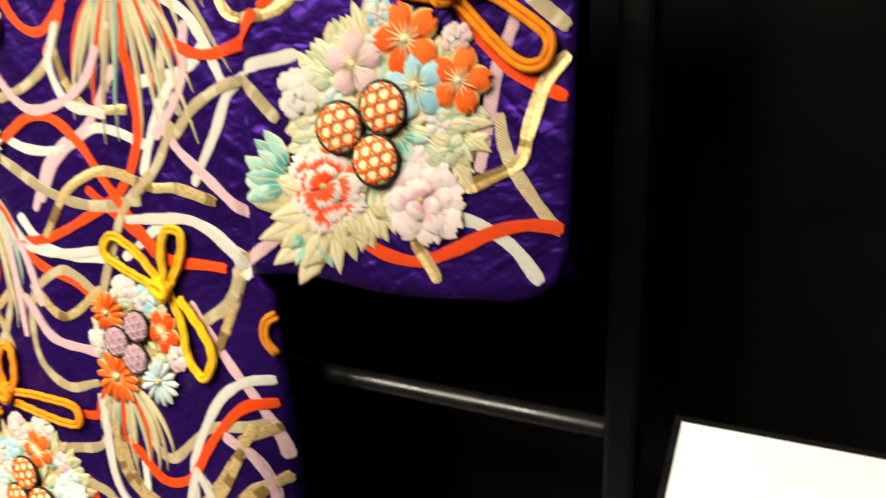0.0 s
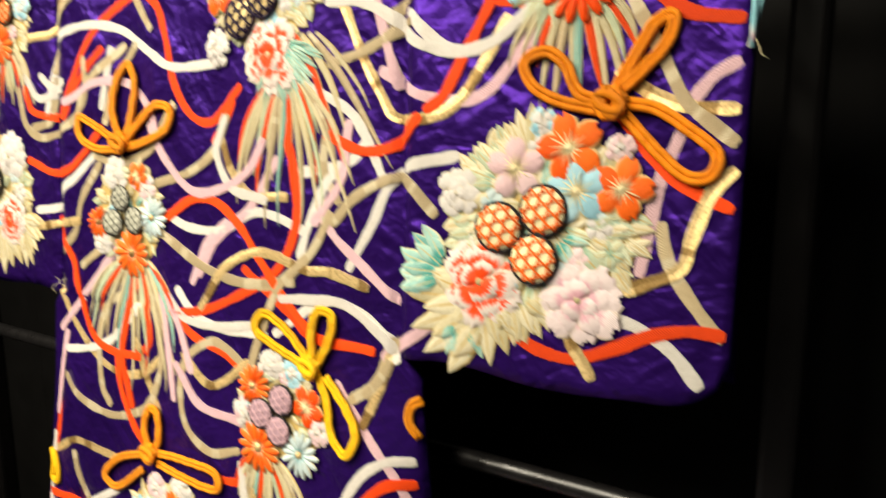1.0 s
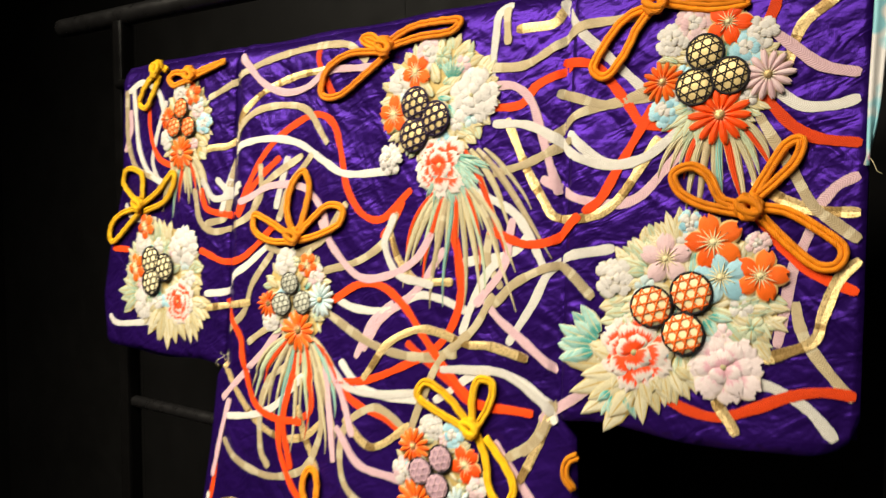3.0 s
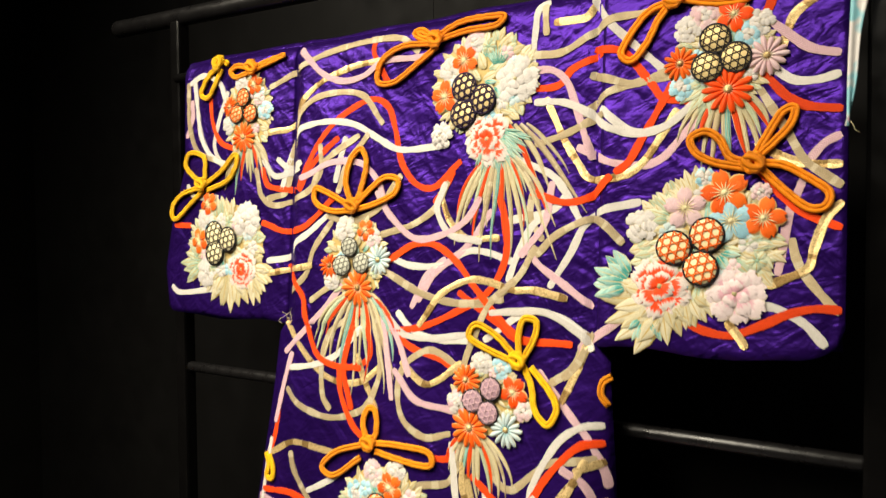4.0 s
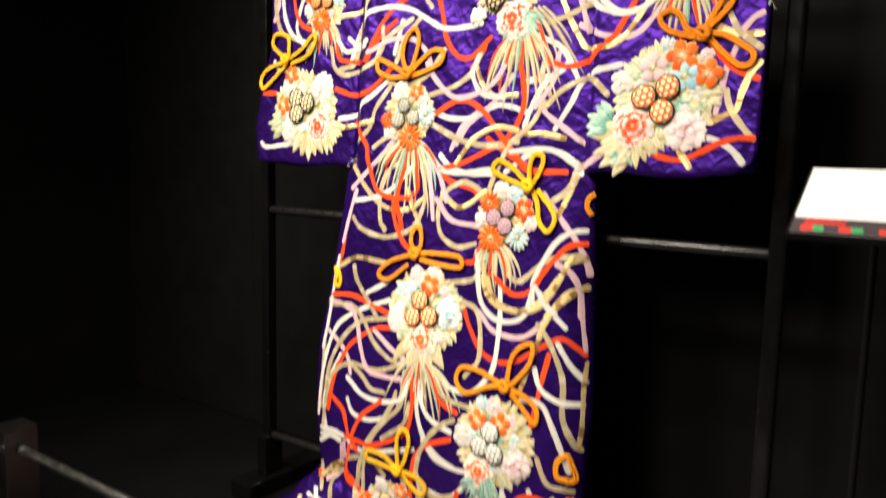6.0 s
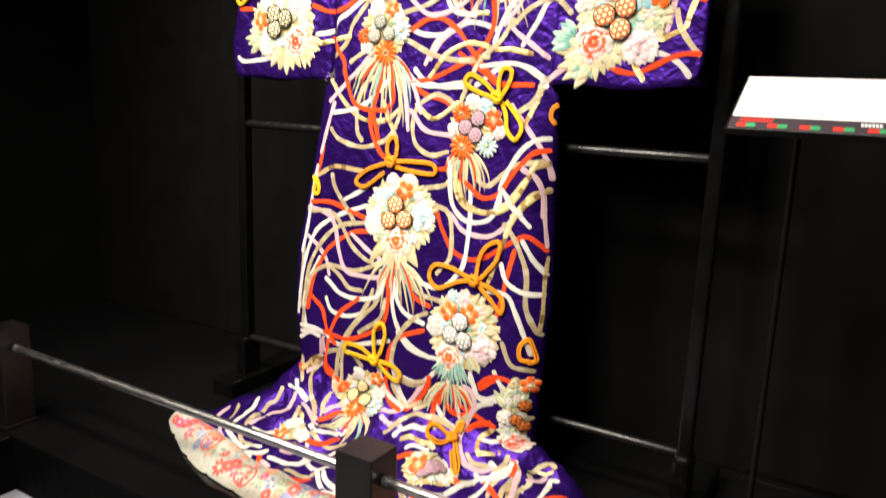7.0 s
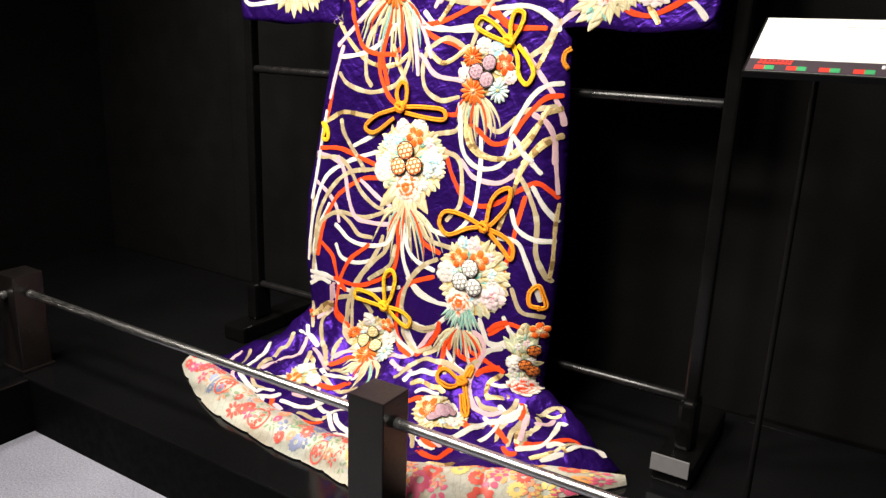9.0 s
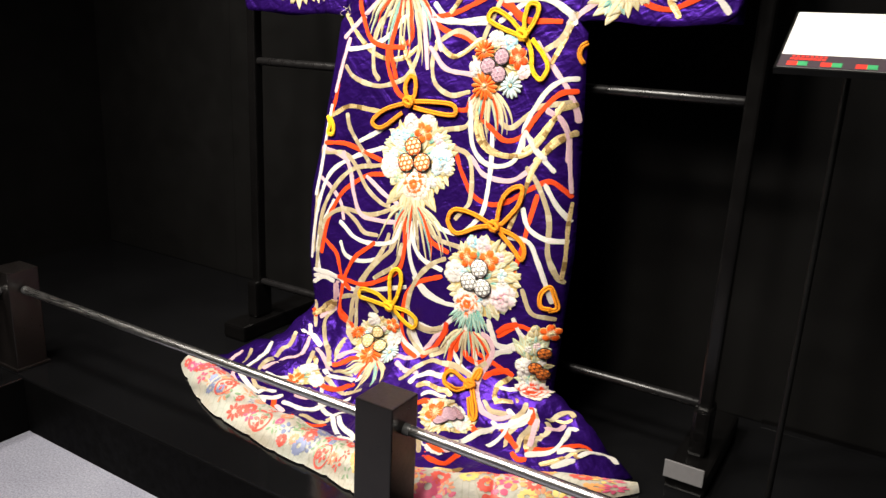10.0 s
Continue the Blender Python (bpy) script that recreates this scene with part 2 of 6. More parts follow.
BLUE_PETAL = thread("blue and white peony silk", (0.66, 0.68, 0.66), 0, 0.55, 0.0016, 0.15, 0.08, heart=(0.30, 0.53, 0.62), reach=0.58, edge=(0.60, 0.55, 0.42))
PALE_BLUE = thread("pale blue embroidery", (0.50, 0.61, 0.62), 0, 0.55, 0.0016, 0.15, 0.12, heart=(0.30, 0.52, 0.55), reach=0.2, edge=(0.55, 0.50, 0.36))
PEONY_SHADES = {RED_SILK: RED_PETAL, ORANGE_SILK: ORANGE_PETAL, PINK_SILK: PINK_PETAL, BLUE_SILK: BLUE_PETAL, WHITE_SILK: WHITE_PETAL}
TASSEL_CREAM = thread("cream tassel silk", (0.58, 0.51, 0.32), 0.05, 0.5, 0.0022, 0.3, 0.15, edge=GILT)
TASSEL_TEAL = thread("teal tassel silk", (0.20, 0.45, 0.40), 0, 0.5, 0.0022, 0.3, 0.2, edge=(0.60, 0.54, 0.33), vein=(0.56, 0.52, 0.32))
TASSEL_RED = thread("vermilion tassel silk", (0.72, 0.060, 0.006), 0, 0.6, 0.0022, 0.3, 0.15, edge=(0.62, 0.42, 0.20))
TASSEL_GREEN = thread("pale green tassel silk", (0.46, 0.53, 0.36), 0.05, 0.5, 0.0022, 0.3, 0.15, edge=GILT)
CREAM_FILL = thread("cream ball silk", (0.80, 0.70, 0.42), 0, 0.5, vary=0.1)
GOLD_FILL = thread("gold ball silk", (0.62, 0.47, 0.22), 0.3, 0.45, vary=0.1)
GREY_FILL = thread("grey ball silk", (0.47, 0.47, 0.38), 0, 0.5, vary=0.1)
WHITE_FILL = thread("white ball silk", (0.80, 0.78, 0.72), 0, 0.5, vary=0.06)
MAUVE_FILL = thread("mauve ball silk", (0.36, 0.23, 0.28), 0, 0.5, vary=0.1)
ORANGE_FILL = thread("orange ball silk", (0.78, 0.20, 0.03), 0, 0.5, vary=0.1)
BLACK_CORD = thread("black couching cord", (0.010, 0.008, 0.010), 0, 0.6)
PURPLE_CORD = thread("dark purple couching cord", (0.016, 0.007, 0.030), 0, 0.6)
ORANGE_CORD = thread("orange couching cord", (0.78, 0.13, 0.01), 0, 0.55)
BROCADE = brocade("cream brocade")
LINING = lining_silk()
BLACK_WALL = lacquer("matt black wall panel", (0.0050, 0.0048, 0.0047), 0.5, 1.5, 0.07)
BLACK_STAGE = lacquer("gloss black platform laminate", (0.004, 0.004, 0.0044), 0.10, 2.0, 0.28)
BLACK_LACQUER = lacquer("black lacquered wood", (0.0026, 0.0024, 0.0024), 0.21, 3.0, 0.36)
POST_BLACK = lacquer("black painted post", (0.0062, 0.0050, 0.0048), 0.34, 12.0, 0.36)
# Rack lacquer again, lighter and glossier: light on the rods is in the colour.
LIT_ROD_BLACK = lacquer("lit black lacquered rod", (0.0060, 0.0056, 0.0058), 0.30, 5.0, 0.5)
FASCIA = lacquer("matt black platform facing", (0.0018, 0.0017, 0.0018), 0.6, 4.0, 0.03)
SIGN_BLACK = lacquer("black sign stand", (0.004, 0.004, 0.004), 0.4, 10.0, 0.15)
CARPET = carpet_material()
STEEL = steel_material()
COLLAR = lacquer("dark steel collar", (0.05, 0.05, 0.05), 0.3, 20, 0.6)
CARD = plain("white card", (0.86, 0.87, 0.86))
GREY_CARD = plain("grey card", (0.15, 0.146, 0.15))
SIGN_STRIP = plain("dark plum strip", (0.055, 0.040, 0.050))
SIGN_RED = plain("red print", (0.70, 0.045, 0.03))
SIGN_GREEN = plain("green print", (0.05, 0.34, 0.13))
SIGN_INK = plain("grey print", (0.45, 0.46, 0.46))


# ---- helpers for building ----
def part(name, verts, faces, material, parent=None, label="", smooth=True, slots=None):
    """One mesh object from points and faces, under a thing or a part."""
    me = bpy.data.meshes.new(name)
    me.from_pydata([tuple(v[:3]) for v in verts], [], faces)
    if len(verts[0]) == 7:
        at = np.empty(len(me.loops), dtype=np.int32)
        me.loops.foreach_get("vertex_index", at)
        for layer, a in (("shape", 3), ("metre", 5)):
            table = np.array([(v[a], v[a + 1]) if len(v) == 7 else (0.0, 0.0) for v in verts], dtype=np.float32)
            me.uv_layers.new(name=layer).data.foreach_set("uv", table[at].ravel())
    me.materials.append(material)
    for extra in (slots or ([], []))[0]:
        me.materials.append(extra)
    if slots:
        for poly, k in zip(me.polygons, slots[1]):
            poly.material_index = k
    if smooth:
        me.polygons.foreach_set("use_smooth", [True] * len(me.polygons))
    me.update()
    ob = new(name, me)
    ob.parent = parent
    if label:
        tagged(ob, label)
    return ob


def block(name, lo, hi, material, parent=None, bevel=0.003, label=""):
    """A box with softened edges between two corners."""
    bm = bmesh.new()
    bmesh.ops.create_cube(bm, size=1)
    for v in bm.verts:
        v.co = Vector([(a + b) / 2 + c * (b - a) for a, b, c in zip(lo, hi, v.co)])
    if bevel:
        bmesh.ops.bevel(bm, geom=bm.edges[:], offset=bevel, segments=2, affect="EDGES", profile=0.6)
    me = bpy.data.meshes.new(name)
    bm.to_mesh(me)
    bm.free()
    me.materials.append(material)
    ob = new(name, me)
    ob.parent = parent
    if label:
        tagged(ob, label)
    return ob


def tube_mesh(path, radius, sides=8, closed=False, flat=None):
    """Points and faces of a round tube along a path."""
    path = [Vector(p) for p in path]
    n = len(path)
    verts, faces = [], []
    for i, p in enumerate(path):
        a = path[i - 1] if (i or closed) else p
        b = path[(i + 1) % n] if (i < n - 1 or closed) else p
        d = (b - a).normalized() if (b - a).length > 1e-9 else Vector((1, 0, 0))
        side = d.cross(Vector((0, 1, 0.001)))
        side = side.normalized() if side.length > 1e-6 else Vector((1, 0, 0))
        up = side.cross(d).normalized()
        for k in range(sides):
            w = 2 * math.pi * k / sides
            verts.append(p + radius * (math.cos(w) * side + math.sin(w) * (flat or 1) * up))
    for i in range(n if closed else n - 1):
        for k in range(sides):
            faces.append((i * sides + k, i * sides + (k + 1) % sides, (i + 1) % n * sides + (k + 1) % sides, (i + 1) % n * sides + k))
    if not closed:
        faces.append(tuple(range(sides))[::-1])
        faces.append(tuple((n - 1) * sides + k for k in range(sides)))
    return verts, faces


def rod(name, a, b, radius, material, parent=None, sides=20, label=""):
    a, b = Vector(a), Vector(b)
    path = [a + (b - a) * t for t in (0, 0.003, 0.25, 0.5, 0.75, 0.997, 1)]
    verts, faces = tube_mesh(path, radius, sides)
    c0, c1 = a, b
    for i, v in enumerate(verts):
        if i < sides:
            verts[i] = c0 + (v - c0) * 0.86
        elif i >= len(verts) - sides:
            verts[i] = c1 + (v - c1) * 0.86
    return part(name, verts, faces, material, parent, label)


def empty(name, at, label, category, group=""):
    ob = new(name)
    ob.empty_display_size = 0.05
    ob.location = at
    bpy.context.view_layer.update()
    return tagged(ob, label, category, group)


def under(ob, parent):
    """Hang a mesh whose points are in world places under a placed parent."""
    ob.parent = parent
    ob.matrix_parent_inverse = Matrix.Translation(-parent.location)
    return ob


def smooth_path(points, step=0.006, closed=False):
    """A Catmull-Rom curve through (u, v) points, cut into even steps."""
    p = [Vector((a, b)) for a, b in points]
    n = len(p)
    out = []
    for i in range(n if closed else n - 1):
        p1, p2 = p[i], p[(i + 1) % n]
        p0 = p[i - 1] if (i or closed) else p1 * 2 - p2
        p3 = p[(i + 2) % n] if (i < n - 2 or closed) else p2 * 2 - p1
        m = max(2, int((p2 - p1).length / step))
        for k in range(m):
            t = k / m
            out.append(0.5 * (2 * p1 + (p2 - p0) * t + (2 * p0 - 5 * p1 + 4 * p2 - p3) * t * t + (3 * p1 - p0 - 3 * p2 + p3) * t ** 3))
    if not closed:
        out.append(p[-1])
    return out


# ---- the line of the cloth ----
UC = -0.44
BEND = 0.345


def along(v, rows):
    """Straight lines between rows of (height, value), from the top down."""
    if v >= rows[0][0]:
        return rows[0][1]
    for (a, p), (b, q) in zip(rows, rows[1:]):
        if v >= b:
            return q + (p - q) * (v - b) / (a - b)
    return rows[-1][1]


def body_left(v):
    return along(v, [(1.15, -0.750), (0.91, -0.798), (0.70, -0.834), (0.50, -0.834), (0.38, -0.815), (0.0, -0.80)])


def body_right(v):
    return along(v, [(1.15, -0.090), (0.91, -0.088), (0.64, -0.074), (0.43, -0.080), (0.29, -0.088), (0.0, -0.085)])


def kimono_point(u, v):
    """The cloth at u across and v up; it leans forward, and below BEND it sweeps on to the platform."""
    y = -0.057 * (1.685 - v)
    y += 0.003 * math.sin(9 * u + 4 * v) + 0.002 * math.sin(21 * u - 6 * v + 1) + 0.001 * math.sin(47 * u + 19 * v)
    if v > 1.15:
        for seam in (-0.12, -0.735):
            y += 0.008 * math.exp(-((u - seam) / 0.007) ** 2) - 0.006 * math.exp(-((u - seam - 0.024) / 0.016) ** 2)
        y += 0.004 * math.sin(34 * u + 1.5 * v) * math.exp(-((u + 0.62) / 0.16) ** 2)
        return (u, y + 0.012 * max(0.0, (v - 1.655) / 0.03) ** 2, v)
    y -= 0.012 * math.exp(-((v - 0.55) / 0.22) ** 2)
    l, r = body_left(v), body_right(v)
    n = (u - (l + r) / 2) / ((r - l) / 2)
    y += (0.012 if n < 0 else 0.04) * max(0.0, abs(n) - 0.80) ** 2 / 0.04 * min(1.0, (1.15 - v) / 0.25)
    m = max(-1.2, min(1.2, n))
    fold = along(v, [(0.47, -0.722), (0.414, -0.7256), (0.364, -0.734), (0.282, -0.691), (0.212, -0.635)])
    y += (0.014 * math.exp(-((u - fold) / 0.012) ** 2) - 0.008 * math.exp(-((u - fold - 0.022) / 0.014) ** 2)) * max(0.0, min(1.0, (0.50 - v) / 0.10)) * max(0.0, min(1.0, (v - 0.19) / 0.05))
    side = max(0.0, min(1.0, (m - 0.25) / 0.65))
    wing = max(0.0, min(1.0, (-m - 0.45) / 0.5))
    bend = BEND - 0.045 * side * side * (3 - 2 * side) + 0.022 * wing * wing * (3 - 2 * wing)
    if v > bend:
        return (u, y, v)
    a = (bend - v) / bend
    x = u + a ** 1.1 * (0.32 if m < 0 else 0.25) * m * abs(m) ** 0.5
    k = max(0.0, min(1.0, m / 0.35))
    front = -0.445 - 0.045 * k * k * (3 - 2 * k) + (0.18 * abs(m) ** 2.6 if m < 0 else 0.37 * abs(m) ** 2.2)
    z = bend - (bend - 0.18) * (1 - max(0.0, 1 - a) ** (1.9 - 0.9 * side))
    z += (0.012 * noise.noise((13 * u, 24 * v, 2.0)) + 0.006 * noise.noise((30 * u, 50 * v, 5.0))) * math.sin(math.pi * min(1.0, a)) ** 0.7
    z += (0.012 * math.sin(19 * u + 3) + 0.007 * math.sin(43 * u + 17 * v) + 0.004 * math.sin(71 * u - 31 * v) + 0.0045 * math.sin(112 * u + 26 * v)) * math.sin(math.pi * min(1.0, a))
    return (x, y * (1 - a) + front * a ** 1.35, z)


# ---- the setting ----
STAGE, WALL = 0.16, 0.40
block("floor", (-1.3995, -4.2, -0.05), (3.2, -0.587, 0.0), CARPET, bevel=0)
tagged(bpy.data.objects["floor"], "mottled grey short-pile gallery carpet", "floor", kind="structure")
block("platform_front", (-2.4, -0.583, -0.05), (3.2, 0.40, STAGE), BLACK_STAGE, bevel=0.004)
tagged(bpy.data.objects["platform_front"], "low glossy black display platform under the kimono", "platform", kind="structure")
block("platform_side", (-2.4, -4.2, -0.05), (-1.403, -0.584, STAGE), BLACK_STAGE, bevel=0.004)
tagged(bpy.data.objects["platform_side"], "low glossy black platform arm along the wall", "platform", kind="structure")
block("fascia", (-1.400, -0.586, -0.05), (3.2, -0.5832, STAGE - 0.004), FASCIA, bpy.data.objects["platform_front"], bevel=0)
block("fascia", (-1.4028, -4.2, -0.05), (-1.400, -0.5865, STAGE - 0.004), FASCIA, bpy.data.objects["platform_side"], bevel=0)


def wall(name, lo, hi, label):
    return tagged(block(name, lo, hi, BLACK_WALL, bevel=0), label, "wall", kind="structure")


back = tagged(new("wall_north"), "matt black panelled wall behind the kimono", "wall", kind="structure")
for a, b in ((-2.4, -1.62), (-1.62, -0.68), (-0.68, 1.30), (1.30, 2.25), (2.25, 3.2)):
    block("panel", (a + 0.0004, WALL, STAGE), (b - 0.0004, WALL + 0.06, 3.0), BLACK_WALL, back, bevel=0.0006)
block("panel_backing", (-2.4, WALL + 0.06, -0.05), (3.2, WALL + 0.12, 3.0), BLACK_WALL, back, bevel=0)
wall("wall_west", (-2.5, -4.2, -0.05), (-2.4, WALL + 0.12, 3.0), "matt black side wall")
# Unseen east wall, south wall and ceiling, added to close the dark room.
wall("wall_east", (3.2, -4.2, -0.05), (3.3, WALL + 0.12, 3.0), "matt black side wall")
wall("wall_south", (-2.5, -4.3, -0.05), (3.3, -4.2, 3.0), "unseen matt black wall added behind the visitor")
tagged(block("ceiling", (-2.5, -4.3, 3.0), (3.3, WALL + 0.12, 3.06), BLACK_WALL, bevel=0), "unseen matt black ceiling added over the gallery", "ceiling", kind="structure")
tagged(block("baseboard", (0.335, WALL - 0.008, STAGE), (3.2, WALL - 0.001, STAGE + 0.012), BLACK_LACQUER, bevel=0.001), "thin black skirting at the wall foot", "skirting", kind="structure")

# ---- lamps on the ceiling ----
# Housings added round the assumed lamps; none of them is in view.
for x, y, z in SPOTS:
    eye, aim = Vector((x, y, z)), Vector((-0.45, -0.10, 0.85))
    d = (aim - eye).normalized()
    t = empty("track_lamp", (x, y, 2.92), "assumed black cylindrical ceiling spotlight aimed at the kimono", "spotlight", "ceiling spotlights")
    under(rod("stem", (x, y, 2.90), (x, y, 3.0), 0.010, BLACK_LACQUER), t)
    verts, faces = tube_mesh([eye - d * 0.10, eye - d * 0.09, eye - d * 0.05, eye - d * 0.012], 0.21, 28)
    under(part("lamp_housing", verts, faces[:-1], BLACK_LACQUER), t)

# ---- the kimono rack ----
RY = 0.057
rack = empty("kimono_rack", (UC, RY, STAGE), "tall black lacquered wooden kimono rack on the platform", "clothes rack")
for x in (-1.153, 0.246):
    under(block("post", (x - 0.016, RY - 0.016, STAGE + 0.05), (x + 0.016, RY + 0.016, 1.806 if x < 0 else 1.772), BLACK_LACQUER, bevel=0.006), rack)
    x0, x1 = (x - 0.045, x + 0.045)
    under(block("foot", (x0, -0.058, STAGE), (x1, 0.30, STAGE + 0.05), BLACK_LACQUER, bevel=0.008), rack)
    under(block("brace", (x - 0.020, RY - 0.036, STAGE + 0.05), (x + 0.020, RY + 0.036, STAGE + 0.17), BLACK_LACQUER, bevel=0.010), rack)
under(rod("top_bar", (-1.385, RY, 1.818), (0.475, RY, 1.776), 0.020, LIT_ROD_BLACK), rack)
for z in (1.010, 0.328):
    under(rod("crossbar", (-1.138, RY, z), (0.232, RY, z), 0.0115, LIT_ROD_BLACK), rack)
under(rod("hanging_rod", (-1.140, 0.036, 1.668), (0.232, 0.036, 1.668), 0.010, BLACK_LACQUER), rack)

plate = block("label_plate", (0.199, -0.066, 0.190), (0.285, -0.0605, 0.231), GREY_CARD, bevel=0.001)
tagged(plate, "blank pale grey label card on the rack foot", "label card")

# ---- the barrier ----
POST = 0.0435


def barrier_post(x, y):
    p = empty("barrier_post", (x, y, STAGE), "square black wooden barrier post on the platform edge", "post", "barrier posts")
    under(block("shaft", (x - POST, y - POST, STAGE), (x + POST, y + POST, 0.445), POST_BLACK, bevel=0.003), p)
    under(block("base_plate", (x - POST - 0.006, y - POST - 0.006, STAGE), (x + POST + 0.006, y + POST + 0.006, STAGE + 0.008), POST_BLACK, bevel=0.002), p)
    return p


def barrier_rail(a, b):
    a, b = Vector(a), Vector(b)
    d = (b - a).normalized()
    r = empty("barrier_rail", (a + b) / 2, "brushed steel tube rail between barrier posts", "rail", "barrier rails")
    under(rod("tube", a, b, 0.0106, STEEL, sides=24), r)
    for p, s in ((a, 1), (b, -1)):
        under(rod("collar", p, p + d * s * 0.014, 0.0120, COLLAR, sides=20), r)
    return r


BY, BZ = -0.53, 0.388
for x, y in ((-1.49, BY), (-0.232, BY), (1.026, BY), (-1.49, -1.79), (-1.49, -3.05)):
    barrier_post(x, y)
for a, b in ((-1.49, -0.232), (-0.232, 1.026)):
    barrier_rail((a + POST, BY, BZ), (b - POST, BY, BZ))
barrier_rail((1.026 + POST, BY, BZ), (3.2, BY, BZ))
barrier_rail((-1.49, BY - POST, BZ), (-1.49, -1.79 + POST, BZ))
barrier_rail((-1.49, -1.79 - POST, BZ), (-1.49, -3.05 + POST, BZ))

# ---- the caption stand ----
SX, SW = 0.341, 0.220
stand = empty("caption_stand", (0.425, -0.20, STAGE), "slender black stand holding a sloped white caption board", "sign stand")
under(rod("pole", (0.425, -0.20, STAGE + 0.012), (0.425, -0.20, 1.150), 0.0055, SIGN_BLACK, sides=16), stand)
under(rod("base", (0.425, -0.20, STAGE), (0.425, -0.20, STAGE + 0.012), 0.11, SIGN_BLACK, sides=40), stand)
slope = math.atan2(0.082, 0.142)
BOARD = Matrix.Translation((SX, -0.372, 1.094)) @ Matrix.Rotation(slope, 4, "X")
LEN = 0.164


def on_board(name, x0, y0, x1, y1, z, material, parent, thick=0.0006):
    ob = block(name, (x0, y0, z - thick), (x1, y1, z), material, bevel=0)
    ob.data.transform(BOARD)
    return under(ob, parent) if parent is stand else ob


tray = on_board("backing", -0.004, -0.004, SW + 0.004, LEN + 0.004, -0.0008, SIGN_BLACK, stand, 0.010)
board = on_board("caption_board", 0, 0, SW, LEN, 0.0, CARD, stand, 0.0008)


def print_on(name, x0, y0, x1, y1, z, material):
    ob = on_board(name, x0, y0, x1, y1, z, material, None)
    ob.parent = board


print_on("strip", 0, 0, SW, 0.034, 0.0007, SIGN_STRIP)
for k in range(5):
    x = 0.012 + k * 0.0455
    print_on("red_block", x, 0.003, min(SW, x + 0.0145), 0.0145, 0.0012, SIGN_RED)
    print_on("green_block", x + 0.0145, 0.003, min(SW - 0.001, x + 0.028), 0.0145, 0.0012, SIGN_GREEN)
for k in range(8):
    x = 0.014 + k * 0.0062
    print_on("red_mark", x, 0.0185, x + 0.0052, 0.0245, 0.0012, SIGN_RED)
    print_on("red_mark", x + 0.002, 0.0262, x + 0.0062, 0.031, 0.0012, SIGN_RED)
for k in range(6):
    x = 0.1835 + k * 0.0048
    print_on("white_mark", x, 0.019, x + 0.0036, 0.0275, 0.0012, CARD)
for k, (a, b) in enumerate(((0.120, 0.134), (0.139, 0.147), (0.152, 0.160), (0.165, 0.178), (0.183, 0.192))):
    print_on("text_bar", a, 0.137, b, 0.1385, 0.0006, SIGN_INK)


# ---- the kimono ----
kimono = empty("kimono", (UC, -0.10, STAGE), "purple satin kimono embroidered with flower balls, ribbons and cords", "kimono")


def normal_at(u, v):
    e = 0.003
    a = Vector(kimono_point(u + e, v)) - Vector(kimono_point(u - e, v))
    b = Vector(kimono_point(u, v + e)) - Vector(kimono_point(u, v - e))
    n = a.cross(b)
    return n.normalized() if n.length > 1e-12 else Vector((0, -1, 0))


def on_cloth(u, v, h=0.0):
    """A place h metres proud of the cloth."""
    return Vector(kimono_point(u, v)) + normal_at(u, v) * h


def kpart(name, verts, faces, material, label="", parent=None, slots=None):
    ob = part(name, verts, faces, material, None, label, True, slots)
    if parent is None:
        return under(ob, kimono)
    ob.parent = parent
    return ob


def sheet(name, rows, material, label="", thick=0.006):
    """A cloth panel from rows of (u, v), with thickness behind it."""
    verts = [on_cloth(u, v) for row in rows for u, v in row]
    w = len(rows[0])
    faces = [(j * w + i, j * w + i + 1, (j + 1) * w + i + 1, (j + 1) * w + i) for j in range(len(rows) - 1) for i in range(w - 1)]
    ob = kpart(name, verts, [f[::-1] for f in faces], material, label)
    s = ob.modifiers.new("thickness", "SOLIDIFY")
    s.thickness, s.offset = thick, -1
    return ob


def spread(a, b, n):
    return [a + (b - a) * i / n for i in range(n + 1)]


def sleeve_rows(inner, outer_at, bottom_at, n=36, m=44):
    rows = []
    for t in spread(0, 1, m):
        row = []
        for s in spread(0, 1, n):
            v_flat = 1.685 + (1.150 - 1.685) * t
            u = inner + (outer_at(v_flat) - inner) * s
            row.append((u, 1.685 + (bottom_at(s) - 1.685) * t))
        rows.append(row)
    return rows


def left_edge(v):
    e = along(v, [(1.685, -1.062), (1.46, -1.058), (1.36, -1.092), (1.23, -1.115), (1.15, -1.100)])
    return e


def right_edge(v):
    return 0.214


def corner(s, r=0.18, lift=0.045, base=1.153):
    return base + (lift * (1 - math.sqrt(max(0.0, 1 - ((s - 1 + r) / r) ** 2))) if s > 1 - r else 0.0) + 0.004 * math.sin(9 * s)


sheet("sleeve", [[p for p in row[::-1]] for row in sleeve_rows(-0.738, left_edge, lambda s: corner(s, 0.1, 0.014, 1.146))], PURPLE, thick=0.012)
sheet("sleeve", sleeve_rows(-0.112, right_edge, corner), PURPLE, thick=0.012)
body_rows = []
for v in spread(1.685, 0.02, 150):
    l, r = (-0.740, -0.110) if v > 1.15 else (body_left(v), body_right(v))
    if 1.13 < v <= 1.15:
        k = (1.15 - v) / 0.02
        l, r = -0.740 + (l + 0.740) * k, -0.110 + (r + 0.110) * k
    body_rows.append([(u, v) for u in spread(l, r, 56)])
sheet("body", body_rows, PURPLE, thick=0.010)

